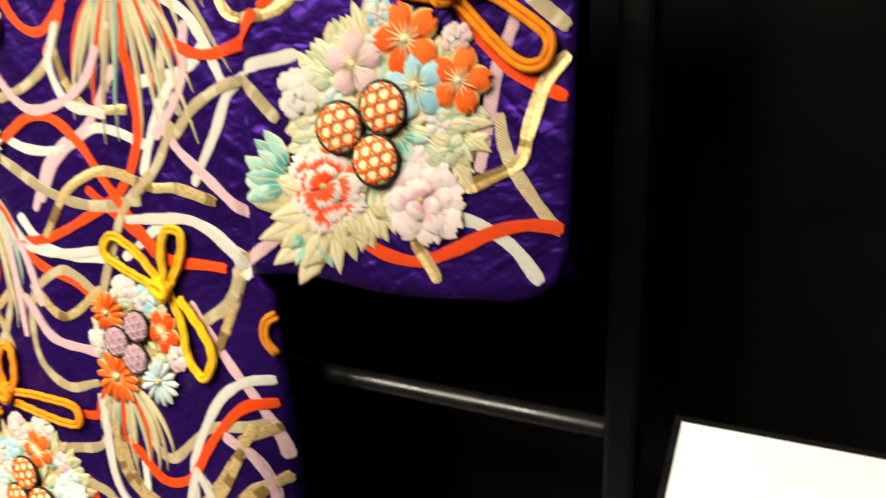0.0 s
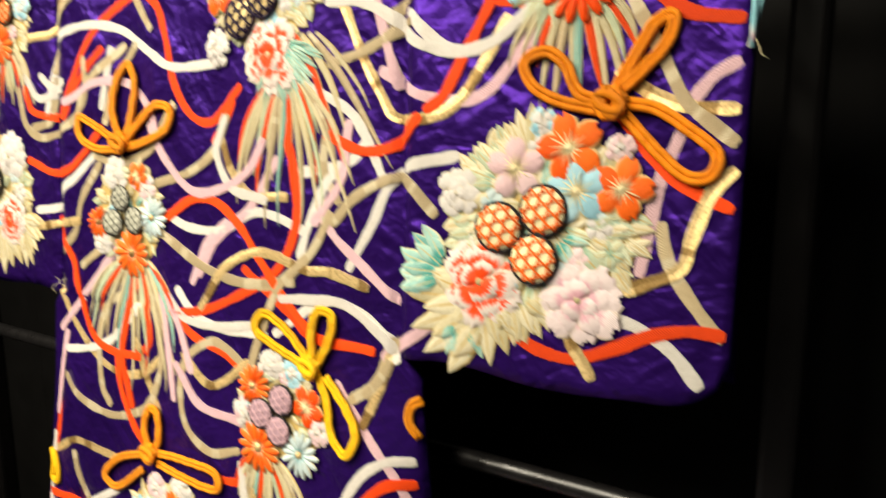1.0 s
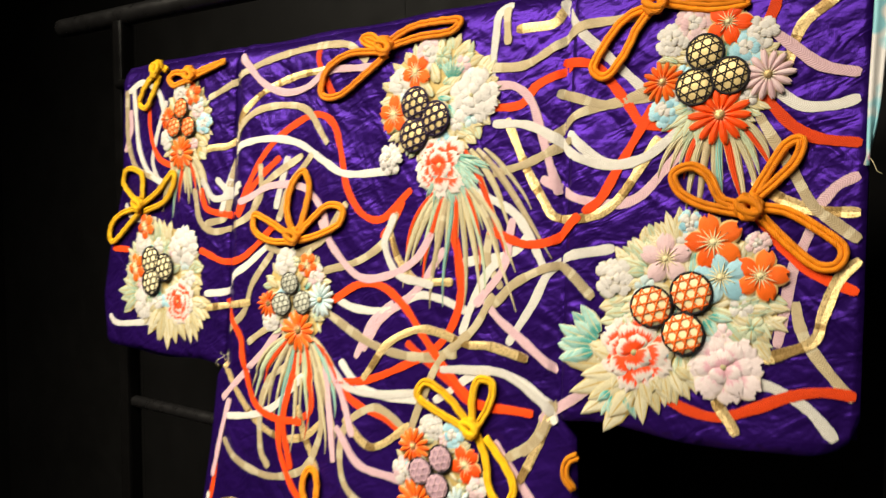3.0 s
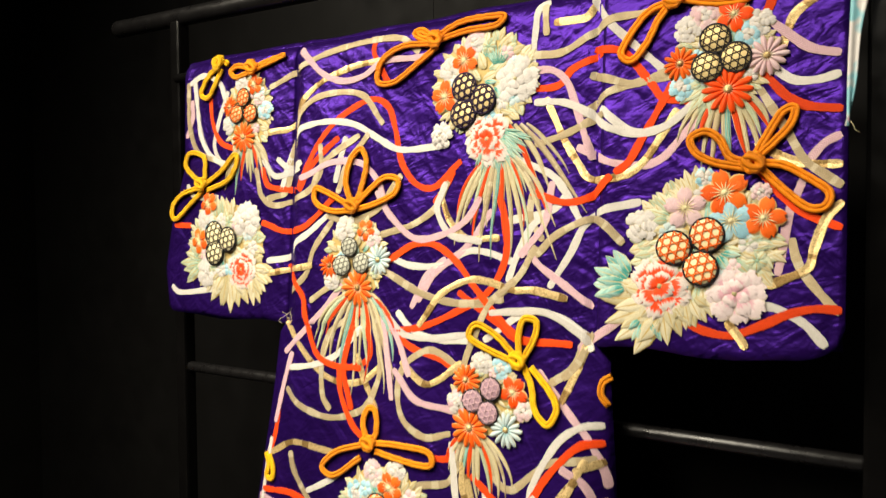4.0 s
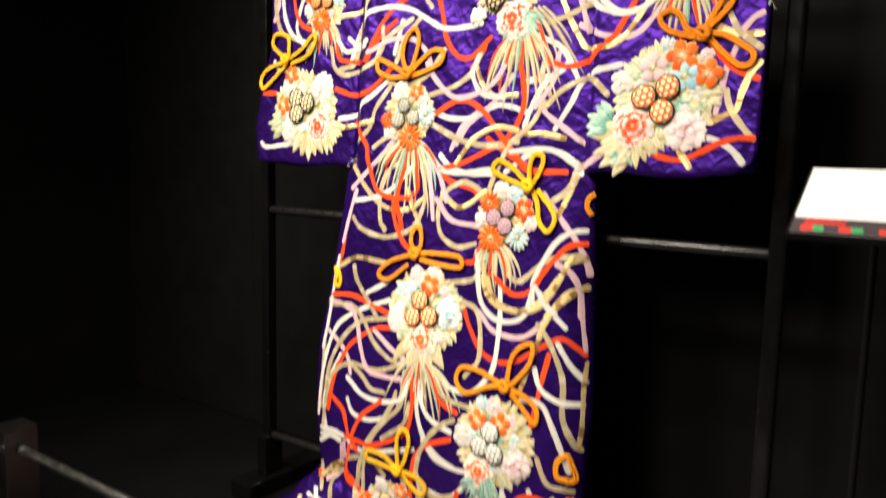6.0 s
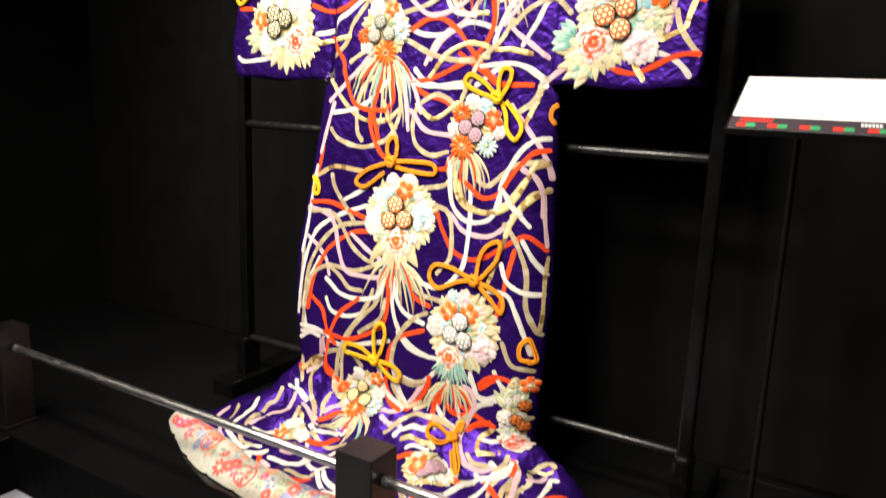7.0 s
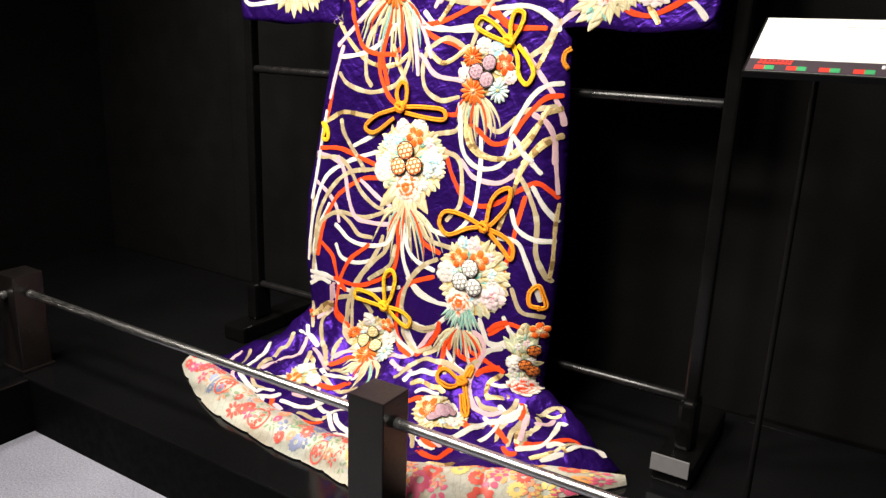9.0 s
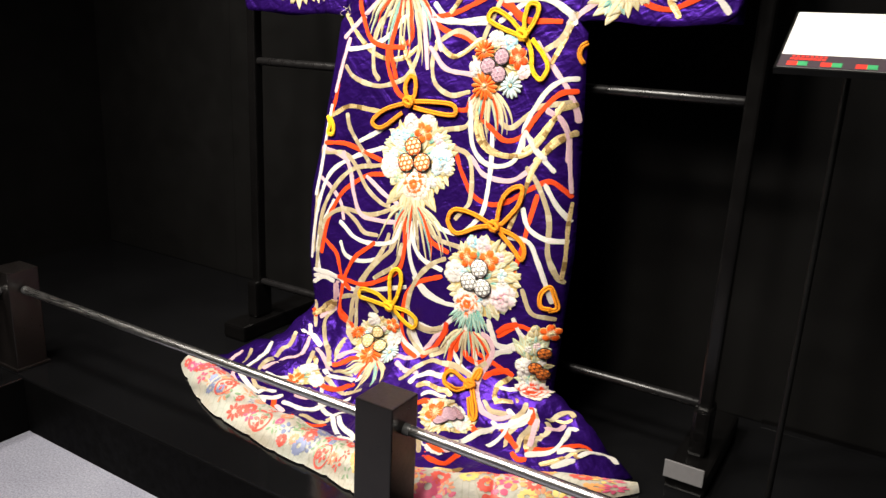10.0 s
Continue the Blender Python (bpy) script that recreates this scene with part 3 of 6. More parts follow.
# the far side of the sleeves and shoulders, seen past the sleeve opening
rows = []
for v in spread(1.690, 1.455, 16):
    t = (1.690 - v) / 0.235
    swell = 0.024 * (1 - t ** 2.5) * (0.85 + 0.15 * math.sin(9 * t))
    rows.append([(0.2135 + swell * s + 0.0015 * math.sin(20 * v), 0.007 * math.sin(2.2 * s) - 0.003, v) for s in spread(0, 1, 5)])
verts = [Vector((x, y - 0.013 * (1.685 - v) / 0.235, v)) for row in rows for x, y, v in row]
faces = [(j * 6 + i, j * 6 + i + 1, (j + 1) * 6 + i + 1, (j + 1) * 6 + i) for j in range(len(rows) - 1) for i in range(5)]
ob = kpart("lining", verts, faces, LINING, "pale figured lining at the sleeve opening")
sol = ob.modifiers.new("thickness", "SOLIDIFY")
sol.thickness = 0.003

# shoulder fold that lies over the hanging rod
verts, faces = [], []
us = spread(-1.062, 0.212, 90)
for u in us:
    for k in range(7):
        w = math.pi * k / 6
        p = Vector(kimono_point(u, 1.685))
        verts.append(p + Vector((0, 0.019 - 0.019 * math.cos(w), 0.010 * math.sin(w) + (0.002 * math.sin(31 * u)) * math.sin(w))))
faces = [(i * 7 + k, i * 7 + k + 1, (i + 1) * 7 + k + 1, (i + 1) * 7 + k) for i in range(len(us) - 1) for k in range(6)]
kpart("shoulder_fold", verts, [f[::-1] for f in faces], PURPLE)
verts = [Vector((u, 0.050 + 0.003 * math.sin(13 * u), v)) for v in spread(1.684, 1.16, 12) for u in spread(-1.055, 0.205, 40)]
faces = [(j * 41 + i, j * 41 + i + 1, (j + 1) * 41 + i + 1, (j + 1) * 41 + i) for j in range(12) for i in range(40)]
ob = kpart("front_panel", verts, faces, PURPLE)
sol = ob.modifiers.new("thickness", "SOLIDIFY")
sol.thickness = 0.004


def hem_point(n, w, h=0.0):
    """The padded hem: n from -1 to 1 along it, w from 0 (inner seam) to 1 (on the platform)."""
    l, r = -0.80, -0.085
    u = (l + r) / 2 + n * (r - l) / 2
    narrow = 1 - (0.88 if n > 0 else 0.30) * max(0.0, abs(n) - 0.72) ** 1.5 / 0.148
    a0 = 1 - 0.16 * max(0.12, narrow)
    v = BEND * (1 - (a0 + (1.0 - a0) * min(w, 1.0)))
    p = Vector(kimono_point(u, v))
    out = Vector((n * 0.55, -1 + 0.35 * abs(n), 0)).normalized()
    fat = (0.037 if n > -0.45 else 0.037 + 0.012 * math.sin(math.pi * min(1.0, (-n - 0.45) / 0.55))) * max(0.10, narrow) * (1 + 0.05 * math.sin(17 * n) + 0.03 * math.sin(41 * n + 2) - 0.16 * math.exp(-(((n * 6.5 + 0.3) % 1 - 0.5) / 0.07) ** 2))
    ang = math.pi * (0.06 + 0.94 * w)
    p += out * (fat * 0.75 * (1 - math.cos(ang)) * 0.5 + h * math.sin(ang * 0.5))
    p.z = max(STAGE + 0.002, p.z * (1 - w) + (STAGE + 0.004) * w + fat * math.sin(ang) + h * math.cos(ang * 0.5))
    return p


ns, ws = spread(-1, 1, 150), spread(0, 1, 14)
verts = [hem_point(n, w) for n in ns for w in ws]
faces = [(i * 15 + k, i * 15 + k + 1, (i + 1) * 15 + k + 1, (i + 1) * 15 + k) for i in range(150) for k in range(14)]
hem = kpart("hem", verts, faces, BROCADE, "thick padded cream brocade hem with printed flowers")

# ---- embroidery ----
count = {"ribbon": 0}


def inside(u, v, margin=0.008):
    """Whether a place lies on the cloth, away from its edges."""
    if v > 1.672 or v < 0.055:
        return False
    if v > 1.165:
        if v < 1.20:
            margin += 0.012
        return left_edge(v) + margin < u < right_edge(v) - margin
    return body_left(v) + margin < u < body_right(v) - margin


def run_on(path, length):
    """Carries a line on past its end, easing out of its bend."""
    if len(path) < 8:
        return path
    d = path[-1] - path[-4]
    e = path[-4] - path[-7]
    turn = math.atan2(e.x * d.y - e.y * d.x, e.dot(d)) / 3
    turn = max(-0.045, min(0.045, turn))
    heading = math.atan2(d.y, d.x)
    out = list(path)
    for k in range(int(length / 0.0035)):
        heading += turn
        turn *= 0.97
        p = out[-1] + Vector((math.cos(heading), math.sin(heading))) * 0.0035
        if not inside(p.x, p.y):
            break
        out.append(p)
    return out


def ribbon(material, *points, width=0.0057, loose=True):
    """A flat braid couched on the cloth along a few points."""
    count["ribbon"] += 1
    lift = 0.0005 + (count["ribbon"] * 7 % 19) * 0.00010
    path = smooth_path(points, 0.0035)
    rng = random.Random(count["ribbon"])
    while len(path) > 3 and BEND + 0.03 < path[-1].y < 1.67 and not inside(path[-1].x, path[-1].y, width * 0.6):
        path.pop()
    while len(path) > 3 and BEND + 0.03 < path[0].y < 1.67 and not inside(path[0].x, path[0].y, width * 0.6):
        path.pop(0)
    if len(path) < 5:
        return None
    for turn in range(2):
        if loose and rng.random() < 0.75:
            path = run_on(path, rng.uniform(0.008, 0.030) * (0.6 if path[-1].y < BEND else 1.0))
        path = path[::-1]
    ph = rng.uniform(0, 6)
    verts, faces = [], []
    last = len(path) - 1
    for i, p in enumerate(path):
        a, b = path[max(0, i - 1)], path[min(last, i + 1)]
        d = (b - a).normalized() if (b - a).length > 1e-9 else Vector((1, 0))
        side = Vector((-d.y, d.x)) * width
        if p.y < BEND:
            q = p + side
            side *= max(0.45, min(1.6, width / max(1e-5, (on_cloth(q.x, q.y) - on_cloth(p.x, p.y)).length)))
        side *= 1 + 0.09 * math.sin(i * 0.22 + ph) + 0.05 * math.sin(i * 0.61 + 2 * ph) + rng.uniform(-0.05, 0.05)
        side *= (0.62, 0.93, 1.0)[min(2, i, last - i)]
        puff = 0.00022 + 0.00012 * math.sin(i * 0.45 + ph)
        for s, h in ((-1, -0.0006), (-1, lift), (-0.55, lift + puff), (0, lift + puff * 0.7), (0.55, lift + puff), (1, lift), (1, -0.0006)):
            q = p + side * s
            verts.append((*on_cloth(q.x, q.y, h), s, i / last, s * width, i * 0.0035))
    for i in range(last):
        for k in (0, 2, 3, 4, 5):
            if k == 0:
                faces.append((i * 7, i * 7 + 1, (i + 1) * 7 + 1, (i + 1) * 7))
                k = 1
            faces.append((i * 7 + k, i * 7 + k + 1, (i + 1) * 7 + k + 1, (i + 1) * 7 + k))
    faces.append((0, 5, 4, 3, 2, 1)[::-1])
    ob = kpart("ribbon", verts, [f[::-1] for f in faces[:-1]], material)
    ob.data.set_sharp_from_angle(angle=0.7)
    return ob


def corded(line, radius, closed=False):
    """A tube whose points know how far round and along the cord they lie."""
    v2, f2 = tube_mesh(line, radius, 8, closed)
    far, out = 0.0, []
    for i, p in enumerate(line):
        far += (p - line[i - 1]).length if i else 0.0
        for k in range(8):
            out.append((*v2[i * 8 + k], k / 8, far, 2 * math.pi * radius * abs(k - 4) / 8, far))
    return out, f2


def cord_path(points, h):
    path = smooth_path(points, 0.004)
    return path, [on_cloth(p.x, p.y, h) for p in path]


def bow(material, at, *loops):
    """A knotted cord: a wrapped knot with loops of doubled cord."""
    verts, faces = [], []
    for k in range(4):
        w = 0.35 + 0.8 * k
        ring = []
        for j in range(14):
            b = 2 * math.pi * j / 14
            du, dv = 0.0125 * math.cos(b), 0.0062 * math.sin(b)
            ring.append(on_cloth(at[0] + du * math.cos(w) - dv * math.sin(w), at[1] + du * math.sin(w) + dv * math.cos(w), 0.010 + 0.0018 * k))
        v2, f2 = corded(ring, 0.0042, True)
        faces += [tuple(i + len(verts) for i in f) for f in f2]
        verts += v2
    knot = kpart("bow", verts, faces, material, "couched silk cord tied in a bow")
    for pts in loops:
        path, _ = cord_path(pts, 0)
        verts, faces = [], []
        for off in (-0.0026, 0.0026):
            line = []
            for i, p in enumerate(path):
                a, b = path[max(0, i - 1)], path[min(len(path) - 1, i + 1)]
                d = (b - a).normalized() if (b - a).length > 1e-9 else Vector((1, 0))
                line.append(on_cloth(p.x - d.y * off, p.y + d.x * off, 0.0062 + 0.0006 * math.sin(i * 1.3)))
            v2, f2 = corded(line, 0.0031)
            faces += [tuple(i + len(verts) for i in f) for f in f2]
            verts += v2
        kpart("loop", verts, faces, material, parent=knot)
    return knot


FLAT = 0.58


def cord(material, *points):
    """A loop of doubled cord without a knot."""
    path, _ = cord_path(points, 0)
    verts, faces = [], []
    for off in (-0.0026, 0.0026):
        line = []
        for i, p in enumerate(path):
            a, b = path[max(0, i - 1)], path[min(len(path) - 1, i + 1)]
            d = (b - a).normalized() if (b - a).length > 1e-9 else Vector((1, 0))
            line.append(on_cloth(p.x - d.y * off, p.y + d.x * off, 0.004))
        v2, f2 = corded(line, 0.0031)
        faces += [tuple(i + len(verts) for i in f) for f in f2]
        verts += v2
    return kpart("cord_loop", verts, faces, material, "couched silk cord loop")


def petal(verts, faces, at, angle, length, width, h0, h1, tip=0.0, ruffle=0.0):
    """One padded petal or leaf that starts at a place and points along an angle."""
    ca, sa = math.cos(angle), math.sin(angle)
    base = len(verts)
    steps = 8
    for i in range(steps + 1):
        t = i / steps
        if tip:
            w = width * (math.sin(math.pi * 0.5 * min(1.0, 0.25 + 1.7 * t)) if t < 0.45 else max(0.02, 1 - ((t - 0.45) / 0.55) ** 1.9))
            w *= 1.0 if i % 2 else 0.90
        else:
            w = width * (0.22 + 0.78 * math.sin(math.pi / 2 * min(1.0, t / 0.62)) if t < 0.62 else math.sqrt(max(0.16, 1 - ((t - 0.62) / 0.38) ** 2.2)))
        for j, s in enumerate((-1, -0.86, -0.62, -0.38, -0.14, 0.14, 0.38, 0.62, 0.86, 1)):
            x, y = t * length, s * w
            if not tip:
                x *= 1 - 0.11 * t ** 3 * math.exp(-(s / 0.28) ** 2)
            if ruffle:
                x *= 1 + ruffle * t * t * math.cos(7.5 * s + 9 * angle)
            edge = 1 - abs(s) ** 2.2
            h = h0 + (h1 - h0) * edge * math.sin(math.pi * (0.12 + 0.80 * t)) ** 0.7
            h += (0.00035 if (j + i) % 2 else -0.00015) * (0.4 if abs(s) == 1 else 1)
            if tip and abs(s) < 0.2:
                h -= 0.0012 * (1 - t)
            verts.append((*on_cloth(at[0] + x * ca - y * sa, at[1] + x * sa + y * ca, h * FLAT), s, t, y, x))
    for i in range(steps):
        for k in range(9):
            faces.append((base + i * 10 + k, base + (i + 1) * 10 + k, base + (i + 1) * 10 + k + 1, base + i * 10 + k + 1))


def knob(verts, faces, at, r, h0, h1):
    """A round padded stitch mound."""
    base = len(verts)
    for j in range(4):
        rr = r * (1.0, 0.86, 0.52, 0.0)[j]
        hh = h0 + (h1 - h0) * (0, 0.55, 0.92, 1.0)[j]
        for k in range(9):
            w = 2 * math.pi * k / 9
            verts.append((*on_cloth(at[0] + rr * math.cos(w), at[1] + rr * math.sin(w), hh * FLAT), 0.4, 0.0, rr * math.cos(w), rr * math.sin(w)))
    for j in range(3):
        for k in range(9):
            faces.append((base + j * 9 + k, base + j * 9 + (k + 1) % 9, base + (j + 1) * 9 + (k + 1) % 9, base + (j + 1) * 9 + k))


seeds = {"n": 0}


def rng_next():
    seeds["n"] += 1
    return random.Random(seeds["n"] * 7 + 3)


def medallion(at, rx, rz, leaves):
    """A round padded bed of cream leaves for a flower ball."""
    rng = rng_next()
    verts, faces = [], []
    rings = 7
    for j in range(rings):
        t = j / (rings - 1)
        for k in range(36):
            w = 2 * math.pi * k / 36
            verts.append(on_cloth(at[0] + rx * 0.93 * (1 - t) * math.cos(w), at[1] + rz * 0.93 * (1 - t) * math.sin(w), 0.0006 + 0.0014 * (1 - (1 - t) ** 2) ** 0.5))
    for j in range(rings - 1):
        for k in range(36):
            faces.append((j * 36 + k, j * 36 + (k + 1) % 36, (j + 1) * 36 + (k + 1) % 36, (j + 1) * 36 + k))
    bed = kpart("medallion", verts, faces, CREAM_SILK, "padded flower ball of cream leaves and coloured blossoms")
    size = (rx + rz) / 2
    for ring, (f, n, le, h) in enumerate(((0.80, int(leaves * 1.8), 0.27, 0.0055), (0.66, int(leaves * 1.6), 0.30, 0.007), (0.48, int(leaves * 1.3), 0.31, 0.008), (0.26, int(leaves * 0.9), 0.31, 0.009), (0.06, leaves // 3, 0.30, 0.009))):
        for k in range(n):
            w = 2 * math.pi * (k + rng.uniform(-0.4, 0.4)) / n
            p = (at[0] + rx * f * math.cos(w), at[1] + rz * f * math.sin(w))
            a = math.atan2(rz * math.sin(w), rx * math.cos(w)) + rng.uniform(-0.65, 0.65)
            verts, faces = [], []
            petal(verts, faces, p, a, size * le * rng.uniform(0.75, 1.12), size * 0.074 * rng.uniform(0.7, 1.3), 0.003 + 0.001 * ring, h * rng.uniform(0.85, 1.15), 0.5)
            kpart("leaf", verts, faces, rng.choice((CREAM_SILK, CREAM_SILK, CREAM_SILK, CREAM_SILK, CREAM_SILK, PALE_GREEN, PALE_GREEN, TEAL_SILK if ring > 1 else CREAM_SILK)), parent=bed)
    fillers = [WHITE_SILK, PALE_BLUE, PINK_SILK, PALE_GREEN, WHITE_SILK, BLUE_SILK]
    for k in range(leaves // 2 + 3):
        w = 2 * math.pi * (k + rng.uniform(-0.3, 0.3)) / (leaves // 2 + 3)
        f = rng.uniform(0.48, 0.74)
        verts, faces = [], []
        c = (at[0] + rx * f * math.cos(w), at[1] + rz * f * math.sin(w))
        for j in range(5):
            petal(verts, faces, c, 2 * math.pi * j / 5 + w, size * 0.15, size * 0.076, 0.004, 0.0098)
        knob(verts, faces, c, size * 0.03, 0.006, 0.0100)
        kpart("small_floret", verts, faces, fillers[k % 6], parent=bed)
    return bed


def flower(m, name, verts, faces, material, label="", slots=None):
    return kpart(name, verts, faces, material, label, m, slots)


def petalled(name, verts, faces, material, other, slot, petals):
    """A flower whose heart carries its first so many pieces as separate petals."""
    pieces, top = [], -1
    for k, f in enumerate(faces):
        if min(f) > top:
            pieces.append([k, min(f)])
        top = max(top, max(f))
    pieces.append([len(faces), len(verts)])
    k0, v0 = pieces[petals]
    heart = kpart(name, verts[v0:], [tuple(i - v0 for i in f) for f in faces[k0:]], material, slots=([other], slot[k0:]))
    for (ka, va), (kb, vb) in zip(pieces[:petals], pieces[1:petals + 1]):
        kpart("petal", verts[va:vb], [tuple(i - va for i in f) for f in faces[ka:kb]], material, parent=heart, slots=([other], slot[ka:kb]))
    return heart


def blossom(m, at, r, material):
    rng = rng_next()
    verts, faces = [], []
    turn = rng.uniform(0, 6)
    for k in range(5):
        petal(verts, faces, (at[0], at[1]), turn + k * 2 * math.pi / 5, r * 1.02, r * 0.425, 0.008 + 0.0005 * (k % 2), 0.0150, 0.0, 0.05)
    n = len(faces)
    for k in range(15):
        w = turn + k * 2 * math.pi / 15
        petal(verts, faces, at, w, r * rng.uniform(0.42, 0.68), r * 0.028, 0.0140, 0.0165, 0.5)
    knob(verts, faces, at, r * 0.13, 0.014, 0.0185)
    return petalled("blossom", verts, faces, material, CREAM_FILL, [0] * n + [1] * (len(faces) - n), 5)


def chrysanthemum(m, at, r, material):
    rng = rng_next()
    verts, faces = [], []
    for k in range(14):
        w = 2 * math.pi * (k + rng.uniform(-0.12, 0.12)) / 14
        petal(verts, faces, (at[0] + 0.15 * r * math.cos(w), at[1] + 0.15 * r * math.sin(w)), w, r * 0.85 * rng.uniform(0.92, 1.06), r * 0.15, 0.008, 0.0155)
    n = len(faces)
    knob(verts, faces, at, r * 0.17, 0.013, 0.018)
    return petalled("chrysanthemum", verts, faces, material, GOLD, [0] * n + [1] * (len(faces) - n), 14)


def pompom(m, at, r, material):
    """A full flower of ruffled petals in three layers, paler at the heart."""
    rng = rng_next()
    verts, faces, slot = [], [], []
    for ring, (f, n, le, wd, h) in enumerate(((0.30, 7, 0.68, 0.41, 0.0090), (0.16, 5, 0.54, 0.36, 0.0112), (0.0, 3, 0.40, 0.28, 0.0132))):
        for k in range(n):
            w = 2 * math.pi * (k + rng.uniform(-0.2, 0.2)) / n + ring
            b = len(faces)
            petal(verts, faces, (at[0] + r * f * math.cos(w), at[1] + r * f * math.sin(w)), w + rng.uniform(-0.35, 0.35), r * le * rng.uniform(0.85, 1.1), r * wd * rng.uniform(0.8, 1.15), 0.006 + 0.0022 * ring, h * rng.uniform(0.95, 1.05))
            pale = ring == 2 or rng.random() < 0.25
            slot += [1 if pale else 0] * (len(faces) - b)
    b = len(faces)
    knob(verts, faces, at, r * 0.10, 0.011, 0.0142)
    slot += [1] * (len(faces) - b)
    return petalled("floret", verts, faces, material, WHITE_SILK, slot, 15)


def peony(m, at, r, material):
    """Layers of broad ruffled petals, coloured at their roots and white at the rims, round a closed heart."""
    rng = rng_next()
    verts, faces, slot = [], [], []
    turn = rng.uniform(0, 6)
    total = 0
    for ring, (f, n, le, wd, h) in enumerate(((0.34, 8, 0.70, 0.36, 0.0100), (0.17, 6, 0.62, 0.35, 0.0130), (0.02, 4, 0.46, 0.30, 0.0165))):
        for k in range(n):
            w = 2 * math.pi * (k + rng.uniform(-0.16, 0.16)) / n + turn + ring * 0.5
            p = (at[0] + r * f * math.cos(w), at[1] + r * f * math.sin(w))
            petal(verts, faces, p, w + rng.uniform(-0.25, 0.25), r * le * rng.uniform(0.9, 1.1), r * wd * rng.uniform(0.88, 1.12), 0.0055 + 0.0026 * ring + 0.0012 * (k % 2), h + 0.0016 * (k % 2), 0.0, 0.07)
            total += 1
    slot = [0] * len(faces)
    knob(verts, faces, at, r * 0.10, 0.013, 0.0175)
    slot += [1] * (len(faces) - len(slot))
    return petalled("peony", verts, faces, PEONY_SHADES[material], CREAM_SILK, slot, total)


def leaf_spray(m, at, r, material, heading, fine=0):
    rng = rng_next()
    verts, faces = [], []
    h = radians(heading)
    root = (at[0] - 0.85 * r * math.cos(h), at[1] - 0.85 * r * math.sin(h))
    for row, (n, le, top) in enumerate(((15, 1.0, 0.008), (13, 0.80, 0.010), (11, 0.60, 0.012)) if fine else ((5, 1.0, 0.006), (4, 0.80, 0.008), (2, 0.62, 0.010))):
        for k in range(n):
            q = (k - (n - 1) / 2) / ((n - 1) / 2)
            a = h + q * 0.62 + rng.uniform(-0.08, 0.08)
            p = (root[0] - q * 0.42 * r * math.sin(h), root[1] + q * 0.42 * r * math.cos(h))
            petal(verts, faces, p, a, r * 1.75 * le * rng.uniform(0.85, 1.08) * (1 - 0.12 * q * q), r * (0.090 if fine else 0.33), 0.003 + row * 0.0015, top, 0.6)
    return flower(m, "leaf_spray", verts, faces, material)


def ball(m, at, r, fill, cord):
    """A domed ball wrapped in a lattice of cord, with a dark rim."""
    verts, faces = [], []
    foot = 0.0045 + 0.16 * r
    top = foot + 0.24 * r

    def dome(x, y, h=0.0):
        q = min(1.0, (x * x + y * y) / (r * r))
        return on_cloth(at[0] + x, at[1] + y, foot + (top - foot) * math.sqrt(1 - q) + h)

    for j in range(7):
        rr = r * math.sin(math.pi / 2 * (1 - j / 6))
        for k in range(20):
            w = 2 * math.pi * k / 20
            verts.append(dome(rr * math.cos(w), rr * math.sin(w)))
    for j in range(6):
        for k in range(20):
            faces.append((j * 20 + k, j * 20 + (k + 1) % 20, (j + 1) * 20 + (k + 1) % 20, (j + 1) * 20 + k))
    n0 = len(faces)
    for d in range(3):
        ca, sa = math.cos(0.3 + d * math.pi / 3), math.sin(0.3 + d * math.pi / 3)
        for o in ((-0.72, -0.26, 0.22, 0.68) if r > 0.016 else (-0.58, 0.06, 0.66)):
            half = math.sqrt(1 - o * o) * 0.97
            line = []
            for i in range(9):
                x, y = (-half + 2 * half * i / 8) * r, o * r
                line.append(dome(x * ca - y * sa, x * sa + y * ca, 0.0006))
            v2, f2 = tube_mesh(line, r * (0.020 if fill in (GREY_FILL, WHITE_FILL) else 0.055 if cord is PURPLE_CORD else 0.046 if cord is ORANGE_CORD else 0.036), 5)
            faces += [tuple(i + len(verts) for i in f) for f in f2]
            verts += v2
    n1 = len(faces)
    ring = [on_cloth(at[0] + r * math.cos(2 * math.pi * k / 26), at[1] + r * math.sin(2 * math.pi * k / 26), foot + 0.001) for k in range(26)]
    v2, f2 = tube_mesh(ring, r * (0.05 if fill in (GREY_FILL, WHITE_FILL) else 0.075), 6, True)
    faces += [tuple(i + len(verts) for i in f) for f in f2]
    verts += v2
    core = kpart("woven_ball", verts[:140], faces[:n0], fill)
    v1 = min(min(f) for f in faces[n1:])
    kpart("lattice", verts[140:v1], [tuple(i - 140 for i in f) for f in faces[n0:n1]], cord, parent=core)
    kpart("rim", verts[v1:], [tuple(i - v1 for i in f) for f in faces[n1:]], PURPLE_CORD if cord is PURPLE_CORD else BLACK_CORD, parent=core)
    return core


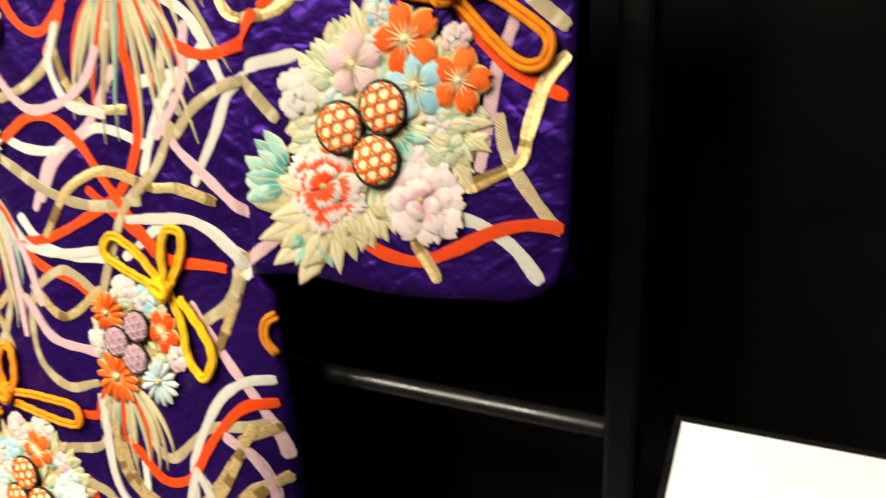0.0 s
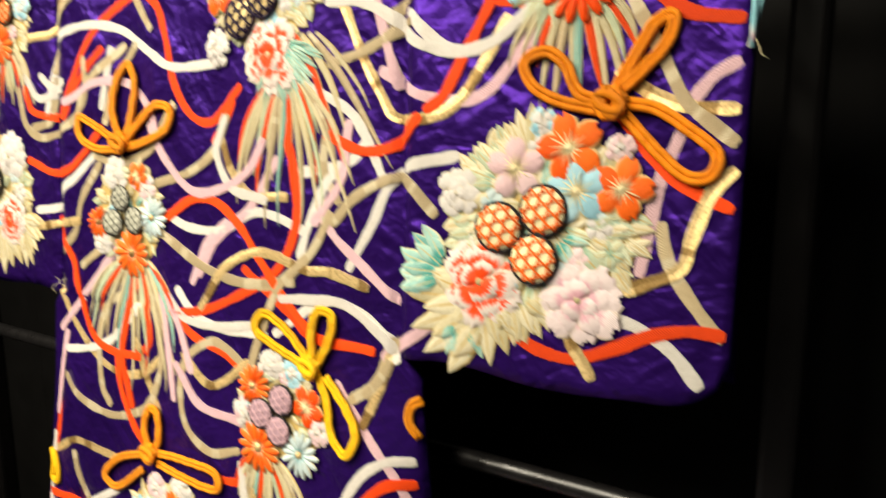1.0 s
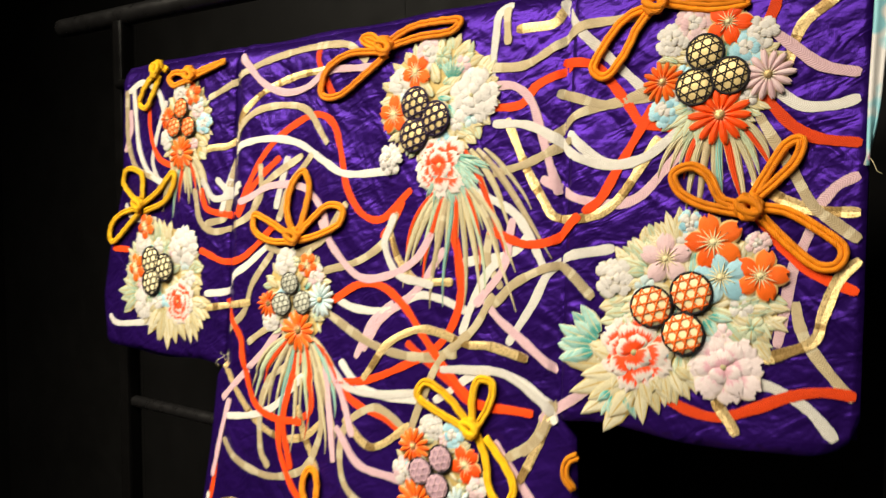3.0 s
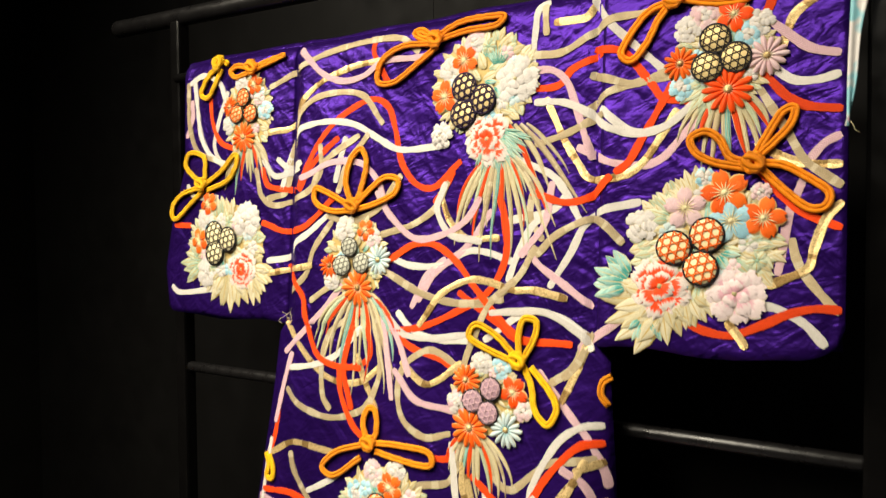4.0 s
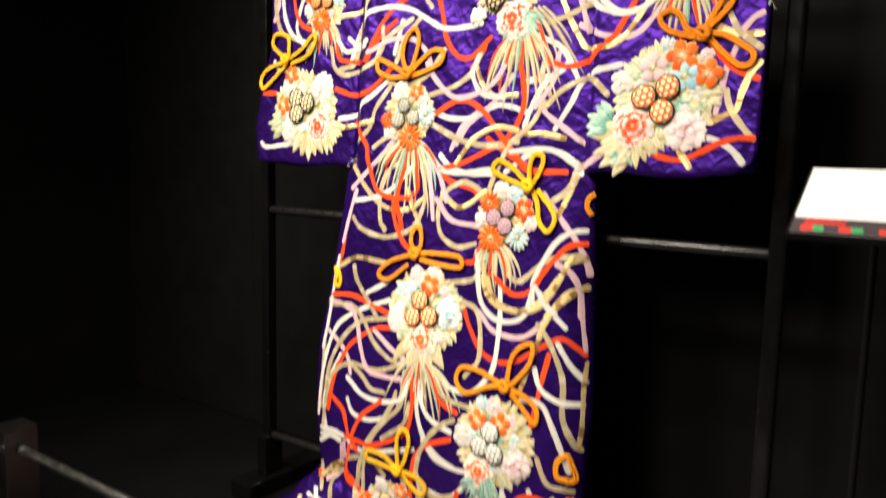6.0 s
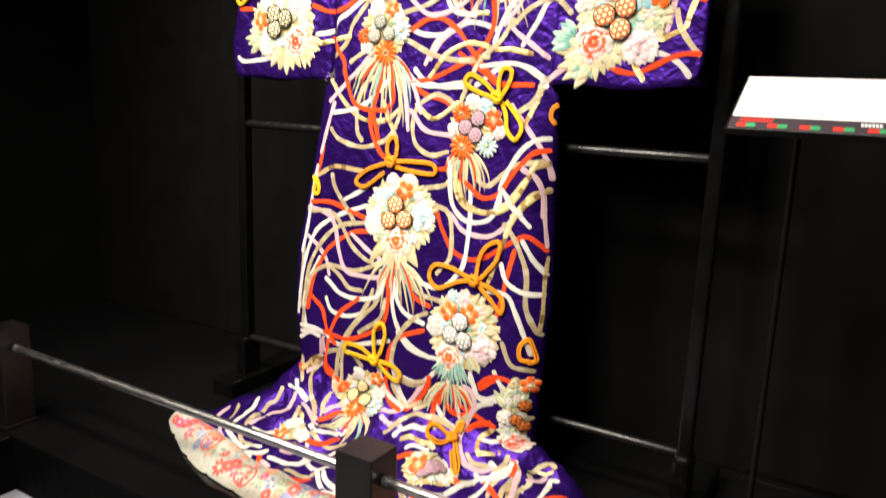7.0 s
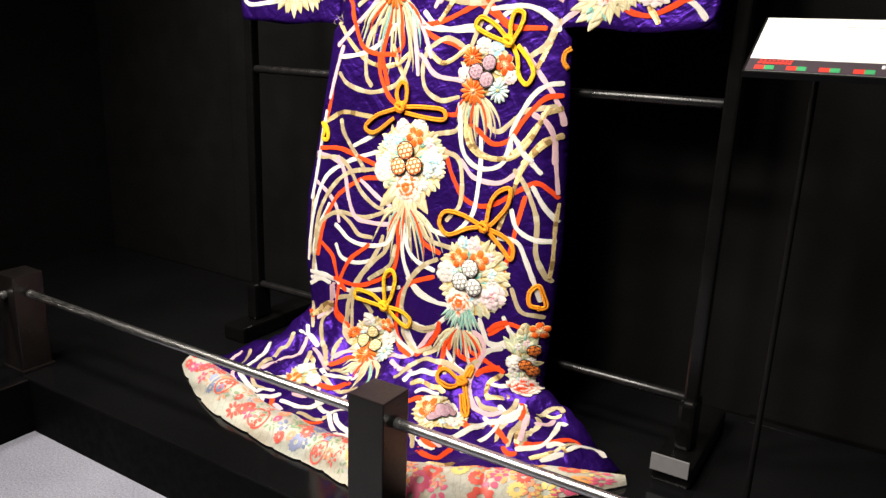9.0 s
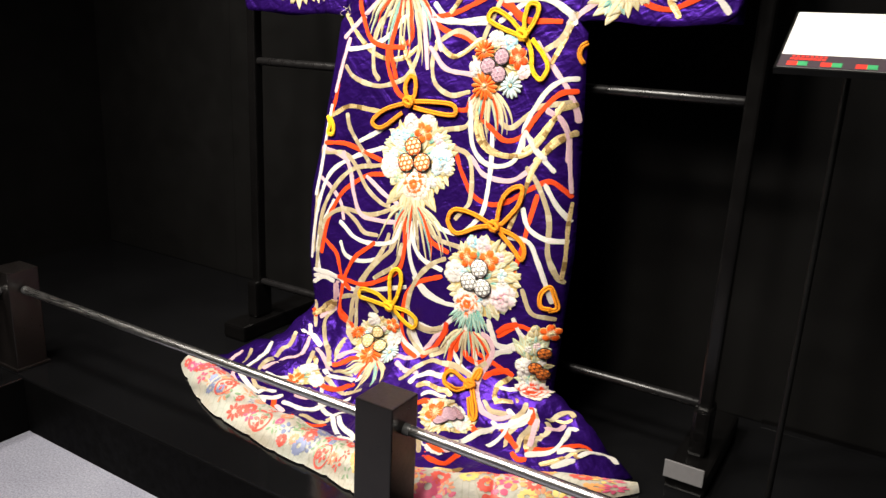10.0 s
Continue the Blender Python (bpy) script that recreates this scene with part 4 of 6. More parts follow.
def tassel(m, at, length, spread_deg, n, lean=0):
    """Tapering strands that hang in a fan below a flower ball, in groups of one colour."""
    rng = rng_next()
    shades = [TASSEL_CREAM, TASSEL_TEAL, TASSEL_RED, TASSEL_CREAM, TASSEL_CREAM, TASSEL_GREEN, TASSEL_RED, TASSEL_CREAM, BEIGE]
    n = int(n * 1.35)
    first = rng.randrange(len(shades))
    for k in range(n):
        s = (k - (n - 1) / 2) / max(1, (n - 1) / 2) + rng.uniform(-0.05, 0.05)
        shade = shades[(first + k) % len(shades)]
        le = length * rng.uniform(0.75, 1.5) * (1 - 0.12 * abs(s))
        x0 = at[0] + s * length * 0.20
        top = radians(-90 + lean + s * spread_deg * 0.95)
        low = radians(-90 + lean * 0.4 + s * spread_deg * 0.15 + rng.uniform(-9, 9))
        u, v = x0, at[1] + 0.010
        verts, faces = [], []
        steps = 16
        wide, sway, ph = rng.uniform(0.0030, 0.0052), rng.uniform(0.05, 0.22), rng.uniform(0, 6)
        for i in range(steps + 1):
            t = i / steps
            a = top + (low - top) * t + sway * math.sin(5 * t + ph) * t
            w = wide * (1 - t ** 2.8) * min(1.0, 0.55 + 2 * t) + 0.0004
            for q, h in ((-1, 0.0006), (-0.7, 0.0030), (0, 0.0034), (0.7, 0.0030), (1, 0.0006)):
                verts.append((*on_cloth(u - q * w * math.sin(a), v + q * w * math.cos(a), h * (1 - 0.5 * t)), q, t, q * w, t * le))
            u += math.cos(a) * le / steps
            v += math.sin(a) * le / steps
        for i in range(steps):
            for q in range(4):
                faces.append((i * 5 + q, (i + 1) * 5 + q, (i + 1) * 5 + q + 1, i * 5 + q + 1))
        kpart("tassel_strand", verts, faces, shade, parent=m)



ribbon(RED, (-0.976, 1.607), (-0.967, 1.551), (-0.939, 1.509), (-0.89, 1.49))
ribbon(WHITE, (-1.029, 1.648), (-1.017, 1.574), (-1.003, 1.522), (-0.969, 1.48), (-0.916, 1.459))
ribbon(WHITE, (-0.928, 1.593), (-0.951, 1.54), (-0.96, 1.5), (-0.936, 1.464), (-0.902, 1.457))
ribbon(PINK, (-1.036, 1.594), (-1.034, 1.565), (-1.051, 1.524))
ribbon(WHITE, (-1.044, 1.639), (-0.999, 1.653), (-0.947, 1.632), (-0.929, 1.603))
ribbon(WHITE, (-1.049, 1.424), (-1.024, 1.398), (-0.943, 1.394))
ribbon(BEIGE, (-0.794, 1.609), (-0.738, 1.631), (-0.665, 1.655), (-0.585, 1.667), (-0.488, 1.663), (-0.452, 1.639))
ribbon(PINK, (-0.707, 1.662), (-0.669, 1.624), (-0.62, 1.602), (-0.566, 1.606), (-0.52, 1.626), (-0.452, 1.624))
ribbon(GOLD, (-0.782, 1.52), (-0.742, 1.526), (-0.708, 1.574), (-0.661, 1.606), (-0.594, 1.626), (-0.52, 1.628))
ribbon(BEIGE, (-0.739, 1.475), (-0.721, 1.538), (-0.685, 1.572), (-0.618, 1.581), (-0.565, 1.568), (-0.527, 1.524))
ribbon(RED, (-0.715, 1.403), (-0.679, 1.474), (-0.615, 1.537), (-0.552, 1.561), (-0.51, 1.546), (-0.492, 1.503), (-0.478, 1.446), (-0.448, 1.406), (-0.41, 1.398), (-0.367, 1.43))
ribbon(WHITE, (-0.761, 1.411), (-0.743, 1.466), (-0.719, 1.516), (-0.653, 1.528), (-0.588, 1.519), (-0.526, 1.487), (-0.479, 1.466), (-0.402, 1.468))
ribbon(PINK, (-0.687, 1.432), (-0.633, 1.451), (-0.571, 1.447), (-0.53, 1.413), (-0.517, 1.381))
ribbon(BEIGE, (-0.659, 1.46), (-0.661, 1.43), (-0.7, 1.394), (-0.776, 1.374), (-0.816, 1.392), (-0.828, 1.43))
ribbon(RED, (-0.81, 1.43), (-0.794, 1.411), (-0.722, 1.401))
ribbon(WHITE, (-0.803, 1.453), (-0.779, 1.431), (-0.727, 1.44))
ribbon(WHITE, (-0.605, 1.498), (-0.613, 1.464), (-0.619, 1.437))
ribbon(BEIGE, (-0.56, 1.493), (-0.595, 1.455), (-0.611, 1.413))
ribbon(RED, (-0.541, 1.666), (-0.544, 1.645), (-0.531, 1.623), (-0.519, 1.602))
ribbon(RED, (-1.088, 1.337), (-1.033, 1.336))
ribbon(RED, (-0.797, 1.336), (-0.757, 1.324), (-0.708, 1.327), (-0.668, 1.35), (-0.636, 1.378))
ribbon(WHITE, (-0.792, 1.266), (-0.74, 1.274), (-0.719, 1.299), (-0.679, 1.324), (-0.628, 1.361))
ribbon(BEIGE, (-0.737, 1.201), (-0.687, 1.243), (-0.669, 1.289), (-0.628, 1.343))
ribbon(GOLD, (-0.767, 1.245), (-0.695, 1.256))
ribbon(WHITE, (-1.092, 1.205), (-1.061, 1.192), (-0.972, 1.201))
ribbon(WHITE, (-1.116, 1.219), (-1.1, 1.182), (-1.084, 1.161))
ribbon(RED, (-0.74, 1.261), (-0.718, 1.231), (-0.693, 1.198), (-0.687, 1.163), (-0.66, 1.097), (-0.619, 1.078), (-0.576, 1.077))
ribbon(PINK, (-0.608, 1.22), (-0.642, 1.178), (-0.697, 1.131), (-0.732, 1.098))
ribbon(WHITE, (-0.725, 1.064), (-0.666, 1.074), (-0.613, 1.096), (-0.563, 1.145))
ribbon(GOLD, (-0.727, 1.14), (-0.703, 1.108), (-0.652, 1.063), (-0.598, 1.047), (-0.55, 1.056), (-0.521, 1.078))
ribbon(BEIGE, (-0.582, 1.168), (-0.627, 1.137), (-0.646, 1.082), (-0.644, 1.021), (-0.63, 0.999))
ribbon(RED, (-0.57, 1.17), (-0.589, 1.108), (-0.593, 1.065), (-0.577, 1.011))
ribbon(RED, (-0.551, 1.164), (-0.536, 1.116), (-0.547, 1.09), (-0.587, 1.075), (-0.619, 1.078))
ribbon(BEIGE, (-0.532, 1.166), (-0.517, 1.12), (-0.514, 1.071), (-0.53, 1.027))
ribbon(PINK, (-0.508, 1.17), (-0.498, 1.115), (-0.488, 1.053))
ribbon(GOLD, (-0.566, 1.103), (-0.551, 1.064), (-0.53, 1.027))
ribbon(WHITE, (-0.496, 1.171), (-0.461, 1.145), (-0.405, 1.142), (-0.344, 1.152))
ribbon(RED, (-0.495, 1.156), (-0.448, 1.124), (-0.393, 1.11), (-0.361, 1.097))
ribbon(RED, (-0.494, 1.148), (-0.428, 1.16), (-0.365, 1.186), (-0.3, 1.224), (-0.269, 1.274), (-0.267, 1.331), (-0.282, 1.387))
ribbon(RED, (-0.494, 1.276), (-0.448, 1.3), (-0.403, 1.3), (-0.36, 1.273), (-0.324, 1.232), (-0.281, 1.187), (-0.234, 1.153), (-0.174, 1.152))
ribbon(WHITE, (-0.494, 1.276), (-0.452, 1.264), (-0.39, 1.266), (-0.341, 1.29), (-0.301, 1.289), (-0.265, 1.278))
ribbon(BEIGE, (-0.503, 1.251), (-0.432, 1.219), (-0.366, 1.205), (-0.309, 1.205), (-0.263, 1.232))
ribbon(GOLD, (-0.423, 1.174), (-0.387, 1.218), (-0.339, 1.242), (-0.3, 1.242), (-0.254, 1.23), (-0.22, 1.231), (-0.179, 1.224))
ribbon(PINK, (-0.437, 1.203), (-0.399, 1.254), (-0.341, 1.297), (-0.303, 1.344))
ribbon(BEIGE, (-0.508, 1.32), (-0.45, 1.335), (-0.407, 1.361), (-0.387, 1.392))
ribbon(PINK, (-0.523, 1.381), (-0.498, 1.349), (-0.448, 1.312), (-0.393, 1.316), (-0.342, 1.341), (-0.313, 1.379))
ribbon(GOLD, (-0.392, 1.377), (-0.374, 1.339), (-0.341, 1.312), (-0.292, 1.312))
ribbon(BEIGE, (-0.205, 1.294), (-0.18, 1.317), (-0.13, 1.34), (-0.103, 1.335), (-0.079, 1.312))
ribbon(WHITE, (-0.178, 1.256), (-0.154, 1.292), (-0.133, 1.333), (-0.104, 1.354), (-0.06, 1.363))
ribbon(PINK, (-0.223, 1.285), (-0.205, 1.267), (-0.169, 1.244), (-0.125, 1.215))
ribbon(BEIGE, (-0.341, 1.075), (-0.338, 1.112), (-0.3, 1.199), (-0.246, 1.249), (-0.223, 1.285))
ribbon(WHITE, (-0.289, 1.157), (-0.231, 1.195), (-0.176, 1.193), (-0.134, 1.171), (-0.124, 1.16))
ribbon(PINK, (-0.122, 1.159), (-0.089, 1.183))
ribbon(BEIGE, (-0.123, 1.157), (-0.14, 1.124), (-0.164, 1.099))
ribbon(GOLD, (-0.124, 1.153), (-0.133, 1.133), (-0.146, 1.103))
ribbon(BEIGE, (-0.204, 1.675), (-0.201, 1.626))
ribbon(GOLD, (-0.172, 1.644), (-0.138, 1.645), (-0.126, 1.66))
ribbon(WHITE, (-0.226, 1.581), (-0.22, 1.636), (-0.215, 1.669), (-0.197, 1.678))
ribbon(BEIGE, (-0.223, 1.598), (-0.174, 1.597), (-0.13, 1.618), (-0.095, 1.636), (-0.046, 1.638))
ribbon(RED, (-0.221, 1.545), (-0.181, 1.547), (-0.158, 1.569), (-0.125, 1.582))
ribbon(RED, (-0.125, 1.595), (-0.082, 1.587), (-0.061, 1.566), (-0.035, 1.533), (-0.018, 1.511), (0.011, 1.506))
ribbon(RED, (-0.018, 1.508), (-0.045, 1.461), (-0.066, 1.424), (-0.087, 1.408))
ribbon(WHITE, (-0.128, 1.674), (-0.102, 1.634), (-0.066, 1.597), (-0.023, 1.556))
ribbon(PINK, (-0.222, 1.574), (-0.19, 1.571), (-0.165, 1.549), (-0.148, 1.502), (-0.131, 1.45))
ribbon(WHITE, (-0.22, 1.524), (-0.172, 1.52), (-0.133, 1.502), (-0.094, 1.474), (-0.052, 1.464), (-0.013, 1.472), (0.017, 1.494))
ribbon(BEIGE, (-0.126, 1.508), (-0.097, 1.528), (-0.056, 1.538), (-0.016, 1.541))
ribbon(BEIGE, (-0.218, 1.458), (-0.171, 1.47), (-0.128, 1.488))
ribbon(PINK, (-0.127, 1.44), (-0.092, 1.424), (-0.049, 1.418), (-0.018, 1.427), (0.013, 1.46))
ribbon(GOLD, (-0.192, 1.511), (-0.17, 1.464), (-0.145, 1.424), (-0.126, 1.401), (-0.083, 1.402), (-0.049, 1.418), (-0.019, 1.46), (-0.001, 1.489))
ribbon(RED, (-0.207, 1.379), (-0.166, 1.367), (-0.125, 1.375), (-0.091, 1.405))
ribbon(GOLD, (0.174, 1.626), (0.149, 1.605), (0.137, 1.569))
ribbon(RED, (0.113, 1.607), (0.121, 1.625), (0.123, 1.634))
ribbon(PINK, (0.119, 1.603), (0.139, 1.585), (0.169, 1.56), (0.205, 1.549))
ribbon(WHITE, (0.126, 1.538), (0.151, 1.52), (0.18, 1.518), (0.205, 1.524))
ribbon(RED, (0.124, 1.52), (0.142, 1.5), (0.167, 1.485), (0.208, 1.478))
ribbon(PINK, (0.174, 1.42), (0.188, 1.436), (0.207, 1.446))
ribbon(GOLD, (0.113, 1.436), (0.139, 1.42), (0.17, 1.41), (0.209, 1.408))
ribbon(BEIGE, (0.122, 1.49), (0.144, 1.452), (0.165, 1.415), (0.189, 1.395), (0.212, 1.378))
ribbon(PINK, (0.161, 1.384), (0.147, 1.346), (0.141, 1.303), (0.137, 1.279))
ribbon(RED, (0.115, 1.398), (0.141, 1.367), (0.172, 1.343), (0.213, 1.326))
ribbon(GOLD, (0.21, 1.361), (0.191, 1.339), (0.178, 1.302), (0.17, 1.275), (0.138, 1.258))
ribbon(BEIGE, (0.157, 1.287), (0.165, 1.27), (0.19, 1.238), (0.219, 1.208))
ribbon(RED, (0.022, 1.196), (0.046, 1.186), (0.079, 1.183), (0.117, 1.199), (0.148, 1.215), (0.181, 1.224), (0.218, 1.223))
ribbon(GOLD, (0.076, 1.196), (0.091, 1.177), (0.101, 1.159))
ribbon(WHITE, (0.114, 1.225), (0.137, 1.221), (0.168, 1.204), (0.191, 1.179))

ribbon(PINK, (-0.727, 1.071), (-0.747, 1.012), (-0.766, 0.952))
ribbon(RED, (-0.751, 1.011), (-0.764, 0.94), (-0.778, 0.892))
ribbon(BEIGE, (-0.733, 1.025), (-0.699, 0.995), (-0.628, 0.98), (-0.559, 0.999), (-0.534, 1.022))
ribbon(RED, (-0.604, 1.08), (-0.599, 1.027), (-0.571, 0.976), (-0.542, 0.954))
ribbon(BEIGE, (-0.352, 1.099), (-0.388, 1.118), (-0.418, 1.12), (-0.459, 1.092), (-0.472, 1.05), (-0.46, 1.0), (-0.415, 0.975), (-0.371, 0.985))
ribbon(GOLD, (-0.459, 1.092), (-0.421, 1.065), (-0.392, 1.072), (-0.352, 1.101))
ribbon(PINK, (-0.47, 1.071), (-0.431, 1.034), (-0.361, 1.026))
ribbon(BEIGE, (-0.131, 1.155), (-0.149, 1.117), (-0.188, 1.087))
ribbon(GOLD, (-0.128, 1.148), (-0.149, 1.099), (-0.162, 1.071))
ribbon(PINK, (-0.188, 1.087), (-0.151, 1.045), (-0.123, 1.011), (-0.103, 0.967), (-0.097, 0.939))
ribbon(WHITE, (-0.215, 0.87), (-0.213, 0.926), (-0.174, 0.997), (-0.137, 1.028), (-0.1, 1.035))
ribbon(RED, (-0.305, 0.911), (-0.264, 0.885), (-0.222, 0.897), (-0.193, 0.939), (-0.168, 0.97), (-0.136, 1.001), (-0.1, 1.008))
ribbon(BEIGE, (-0.296, 0.96), (-0.277, 0.925), (-0.249, 0.915), (-0.214, 0.944), (-0.183, 0.968), (-0.135, 0.979))
ribbon(GOLD, (-0.135, 0.966), (-0.103, 0.979))
ribbon(GOLD, (-0.341, 0.944), (-0.338, 0.896), (-0.313, 0.861), (-0.273, 0.85), (-0.209, 0.858), (-0.17, 0.897), (-0.135, 0.966))
ribbon(PINK, (-0.167, 0.961), (-0.134, 0.948), (-0.114, 0.912), (-0.108, 0.861))
ribbon(GOLD, (-0.169, 0.861), (-0.133, 0.903), (-0.096, 0.916))
ribbon(WHITE, (-0.201, 0.896), (-0.179, 0.868), (-0.153, 0.855))
ribbon(RED, (-0.402, 0.942), (-0.368, 0.946), (-0.347, 0.973), (-0.331, 1.004))
ribbon(BEIGE, (-0.411, 0.895), (-0.366, 0.907), (-0.346, 0.944))
ribbon(GOLD, (-0.638, 0.919), (-0.712, 0.923), (-0.76, 0.901))
ribbon(WHITE, (-0.678, 0.836), (-0.621, 0.867), (-0.567, 0.907))

ribbon(RED, (-0.796, 0.819), (-0.727, 0.826), (-0.668, 0.813), (-0.619, 0.801))
ribbon(WHITE, (-0.603, 0.828), (-0.688, 0.796), (-0.761, 0.749), (-0.796, 0.682), (-0.812, 0.599), (-0.821, 0.515))
ribbon(BEIGE, (-0.783, 0.796), (-0.725, 0.8), (-0.686, 0.774), (-0.643, 0.719), (-0.59, 0.689), (-0.561, 0.686))
ribbon(BEIGE, (-0.608, 0.783), (-0.685, 0.766), (-0.739, 0.721), (-0.78, 0.652), (-0.796, 0.57))
ribbon(RED, (-0.587, 0.764), (-0.645, 0.752), (-0.709, 0.71), (-0.737, 0.675), (-0.764, 0.623), (-0.78, 0.54))
ribbon(PINK, (-0.725, 0.8), (-0.7, 0.757), (-0.684, 0.698), (-0.655, 0.648), (-0.595, 0.643), (-0.539, 0.648))
ribbon(PINK, (-0.793, 0.722), (-0.759, 0.703), (-0.726, 0.669), (-0.714, 0.631))
ribbon(BEIGE, (-0.804, 0.468), (-0.788, 0.571), (-0.77, 0.622), (-0.715, 0.654), (-0.636, 0.651), (-0.578, 0.669), (-0.526, 0.699))
ribbon(WHITE, (-0.709, 0.608), (-0.67, 0.584), (-0.61, 0.579), (-0.543, 0.599), (-0.521, 0.648))
ribbon(BEIGE, (-0.715, 0.654), (-0.674, 0.63), (-0.642, 0.604), (-0.603, 0.603))
ribbon(RED, (-0.76, 0.552), (-0.73, 0.525), (-0.714, 0.47), (-0.687, 0.443))
ribbon(RED, (-0.62, 0.569), (-0.668, 0.529), (-0.698, 0.474), (-0.707, 0.423), (-0.705, 0.372), (-0.658, 0.332))
ribbon(WHITE, (-0.722, 0.566), (-0.7, 0.53), (-0.647, 0.525), (-0.589, 0.541))
ribbon(BEIGE, (-0.538, 0.645), (-0.542, 0.584), (-0.589, 0.536), (-0.625, 0.49), (-0.655, 0.417), (-0.655, 0.313))
ribbon(RED, (-0.512, 0.649), (-0.507, 0.59), (-0.521, 0.527), (-0.586, 0.482), (-0.645, 0.461), (-0.708, 0.463))
ribbon(WHITE, (-0.495, 0.652), (-0.495, 0.592), (-0.478, 0.535), (-0.44, 0.48))
ribbon(WHITE, (-0.478, 0.654), (-0.483, 0.609), (-0.454, 0.569), (-0.391, 0.551))
ribbon(RED, (-0.46, 0.657), (-0.431, 0.618), (-0.379, 0.598))
ribbon(WHITE, (-0.435, 0.668), (-0.401, 0.652), (-0.352, 0.652), (-0.315, 0.687), (-0.296, 0.724), (-0.292, 0.821), (-0.296, 0.888))
ribbon(BEIGE, (-0.443, 0.66), (-0.415, 0.628), (-0.348, 0.617))
ribbon(RED, (-0.388, 0.845), (-0.367, 0.798), (-0.33, 0.748), (-0.282, 0.733), (-0.236, 0.747), (-0.187, 0.781), (-0.141, 0.806), (-0.109, 0.789), (-0.092, 0.773))
ribbon(BEIGE, (-0.388, 0.852), (-0.356, 0.841), (-0.34, 0.802), (-0.336, 0.733), (-0.358, 0.701))
ribbon(WHITE, (-0.359, 0.95), (-0.347, 0.869), (-0.317, 0.831), (-0.276, 0.823), (-0.232, 0.842), (-0.216, 0.896))
ribbon(PINK, (-0.34, 0.829), (-0.305, 0.798), (-0.241, 0.794), (-0.199, 0.819), (-0.161, 0.863))
ribbon(GOLD, (-0.334, 0.925), (-0.314, 0.873), (-0.264, 0.851), (-0.219, 0.859), (-0.179, 0.9), (-0.147, 0.942))
ribbon(WHITE, (-0.201, 0.9), (-0.176, 0.868), (-0.144, 0.839))
ribbon(BEIGE, (-0.201, 0.832), (-0.168, 0.797), (-0.141, 0.747), (-0.13, 0.708), (-0.125, 0.641), (-0.101, 0.588), (-0.093, 0.581))
ribbon(GOLD, (-0.222, 0.695), (-0.2, 0.766), (-0.179, 0.835), (-0.136, 0.891), (-0.1, 0.919))
ribbon(WHITE, (-0.138, 0.78), (-0.117, 0.749), (-0.092, 0.723), (-0.087, 0.723))
ribbon(WHITE, (-0.197, 0.739), (-0.177, 0.695), (-0.133, 0.674), (-0.087, 0.672))
ribbon(PINK, (-0.164, 0.966), (-0.128, 0.943), (-0.111, 0.893), (-0.104, 0.841), (-0.095, 0.782), width=0.0038, loose=False)
ribbon(RED, (-0.169, 0.75), (-0.178, 0.702), (-0.186, 0.646), (-0.197, 0.602))
ribbon(GOLD, (-0.091, 0.763), (-0.093, 0.71), (-0.09, 0.629), (-0.093, 0.581), width=0.0038, loose=False)
ribbon(WHITE, (-0.226, 0.666), (-0.173, 0.662), (-0.147, 0.625), (-0.123, 0.573), (-0.107, 0.532))
ribbon(WHITE, (-0.805, 0.451), (-0.758, 0.465), (-0.718, 0.458))
ribbon(BEIGE, (-0.726, 0.402), (-0.686, 0.419), (-0.624, 0.425), (-0.583, 0.394))
ribbon(WHITE, (-0.707, 0.447), (-0.666, 0.44), (-0.604, 0.454), (-0.511, 0.482))
ribbon(RED, (-0.39, 0.537), (-0.459, 0.507), (-0.492, 0.47), (-0.504, 0.419), (-0.504, 0.354), (-0.461, 0.307))
ribbon(BEIGE, (-0.473, 0.411), (-0.482, 0.36), (-0.438, 0.322), (-0.397, 0.341))
ribbon(WHITE, (-0.477, 0.519), (-0.44, 0.48), (-0.386, 0.47), (-0.351, 0.471))
ribbon(PINK, (-0.728, 0.451), (-0.73, 0.384), (-0.758, 0.342))
ribbon(GOLD, (-0.785, 0.332), (-0.737, 0.383))
ribbon(RED, (-0.444, 0.311), (-0.398, 0.35), (-0.365, 0.406))
ribbon(RED, (-0.346, 0.395), (-0.351, 0.329), (-0.352, 0.3))
ribbon(WHITE, (-0.251, 0.448), (-0.225, 0.394), (-0.172, 0.413))
ribbon(RED, (-0.219, 0.425), (-0.176, 0.457), (-0.132, 0.451))
ribbon(RED, (-0.26, 0.307), (-0.213, 0.335), (-0.189, 0.334))
ribbon(BEIGE, (-0.177, 0.55), (-0.15, 0.498), (-0.11, 0.489))

ribbon(WHITE, (-0.249, 1.437), (-0.191, 1.411), (-0.165, 1.382), (-0.149, 1.354))
ribbon(PINK, (-0.49, 1.162), (-0.468, 1.122), (-0.452, 1.083))
ribbon(WHITE, (-0.479, 1.184), (-0.446, 1.154), (-0.401, 1.142), (-0.343, 1.143))
ribbon(BEIGE, (-0.496, 1.246), (-0.43, 1.217), (-0.357, 1.204), (-0.29, 1.212))
ribbon(WHITE, (-0.279, 1.193), (-0.246, 1.196), (-0.194, 1.197), (-0.141, 1.172), (-0.124, 1.157))
ribbon(RED, (-0.335, 1.21), (-0.278, 1.174), (-0.244, 1.152), (-0.166, 1.152))
ribbon(BEIGE, (-0.666, 1.198), (-0.613, 1.232))
ribbon(PINK, (-0.442, 1.206), (-0.419, 1.248), (-0.395, 1.268))
ribbon(WHITE, (-0.263, 1.242), (-0.245, 1.29), (-0.225, 1.327), (-0.204, 1.346))

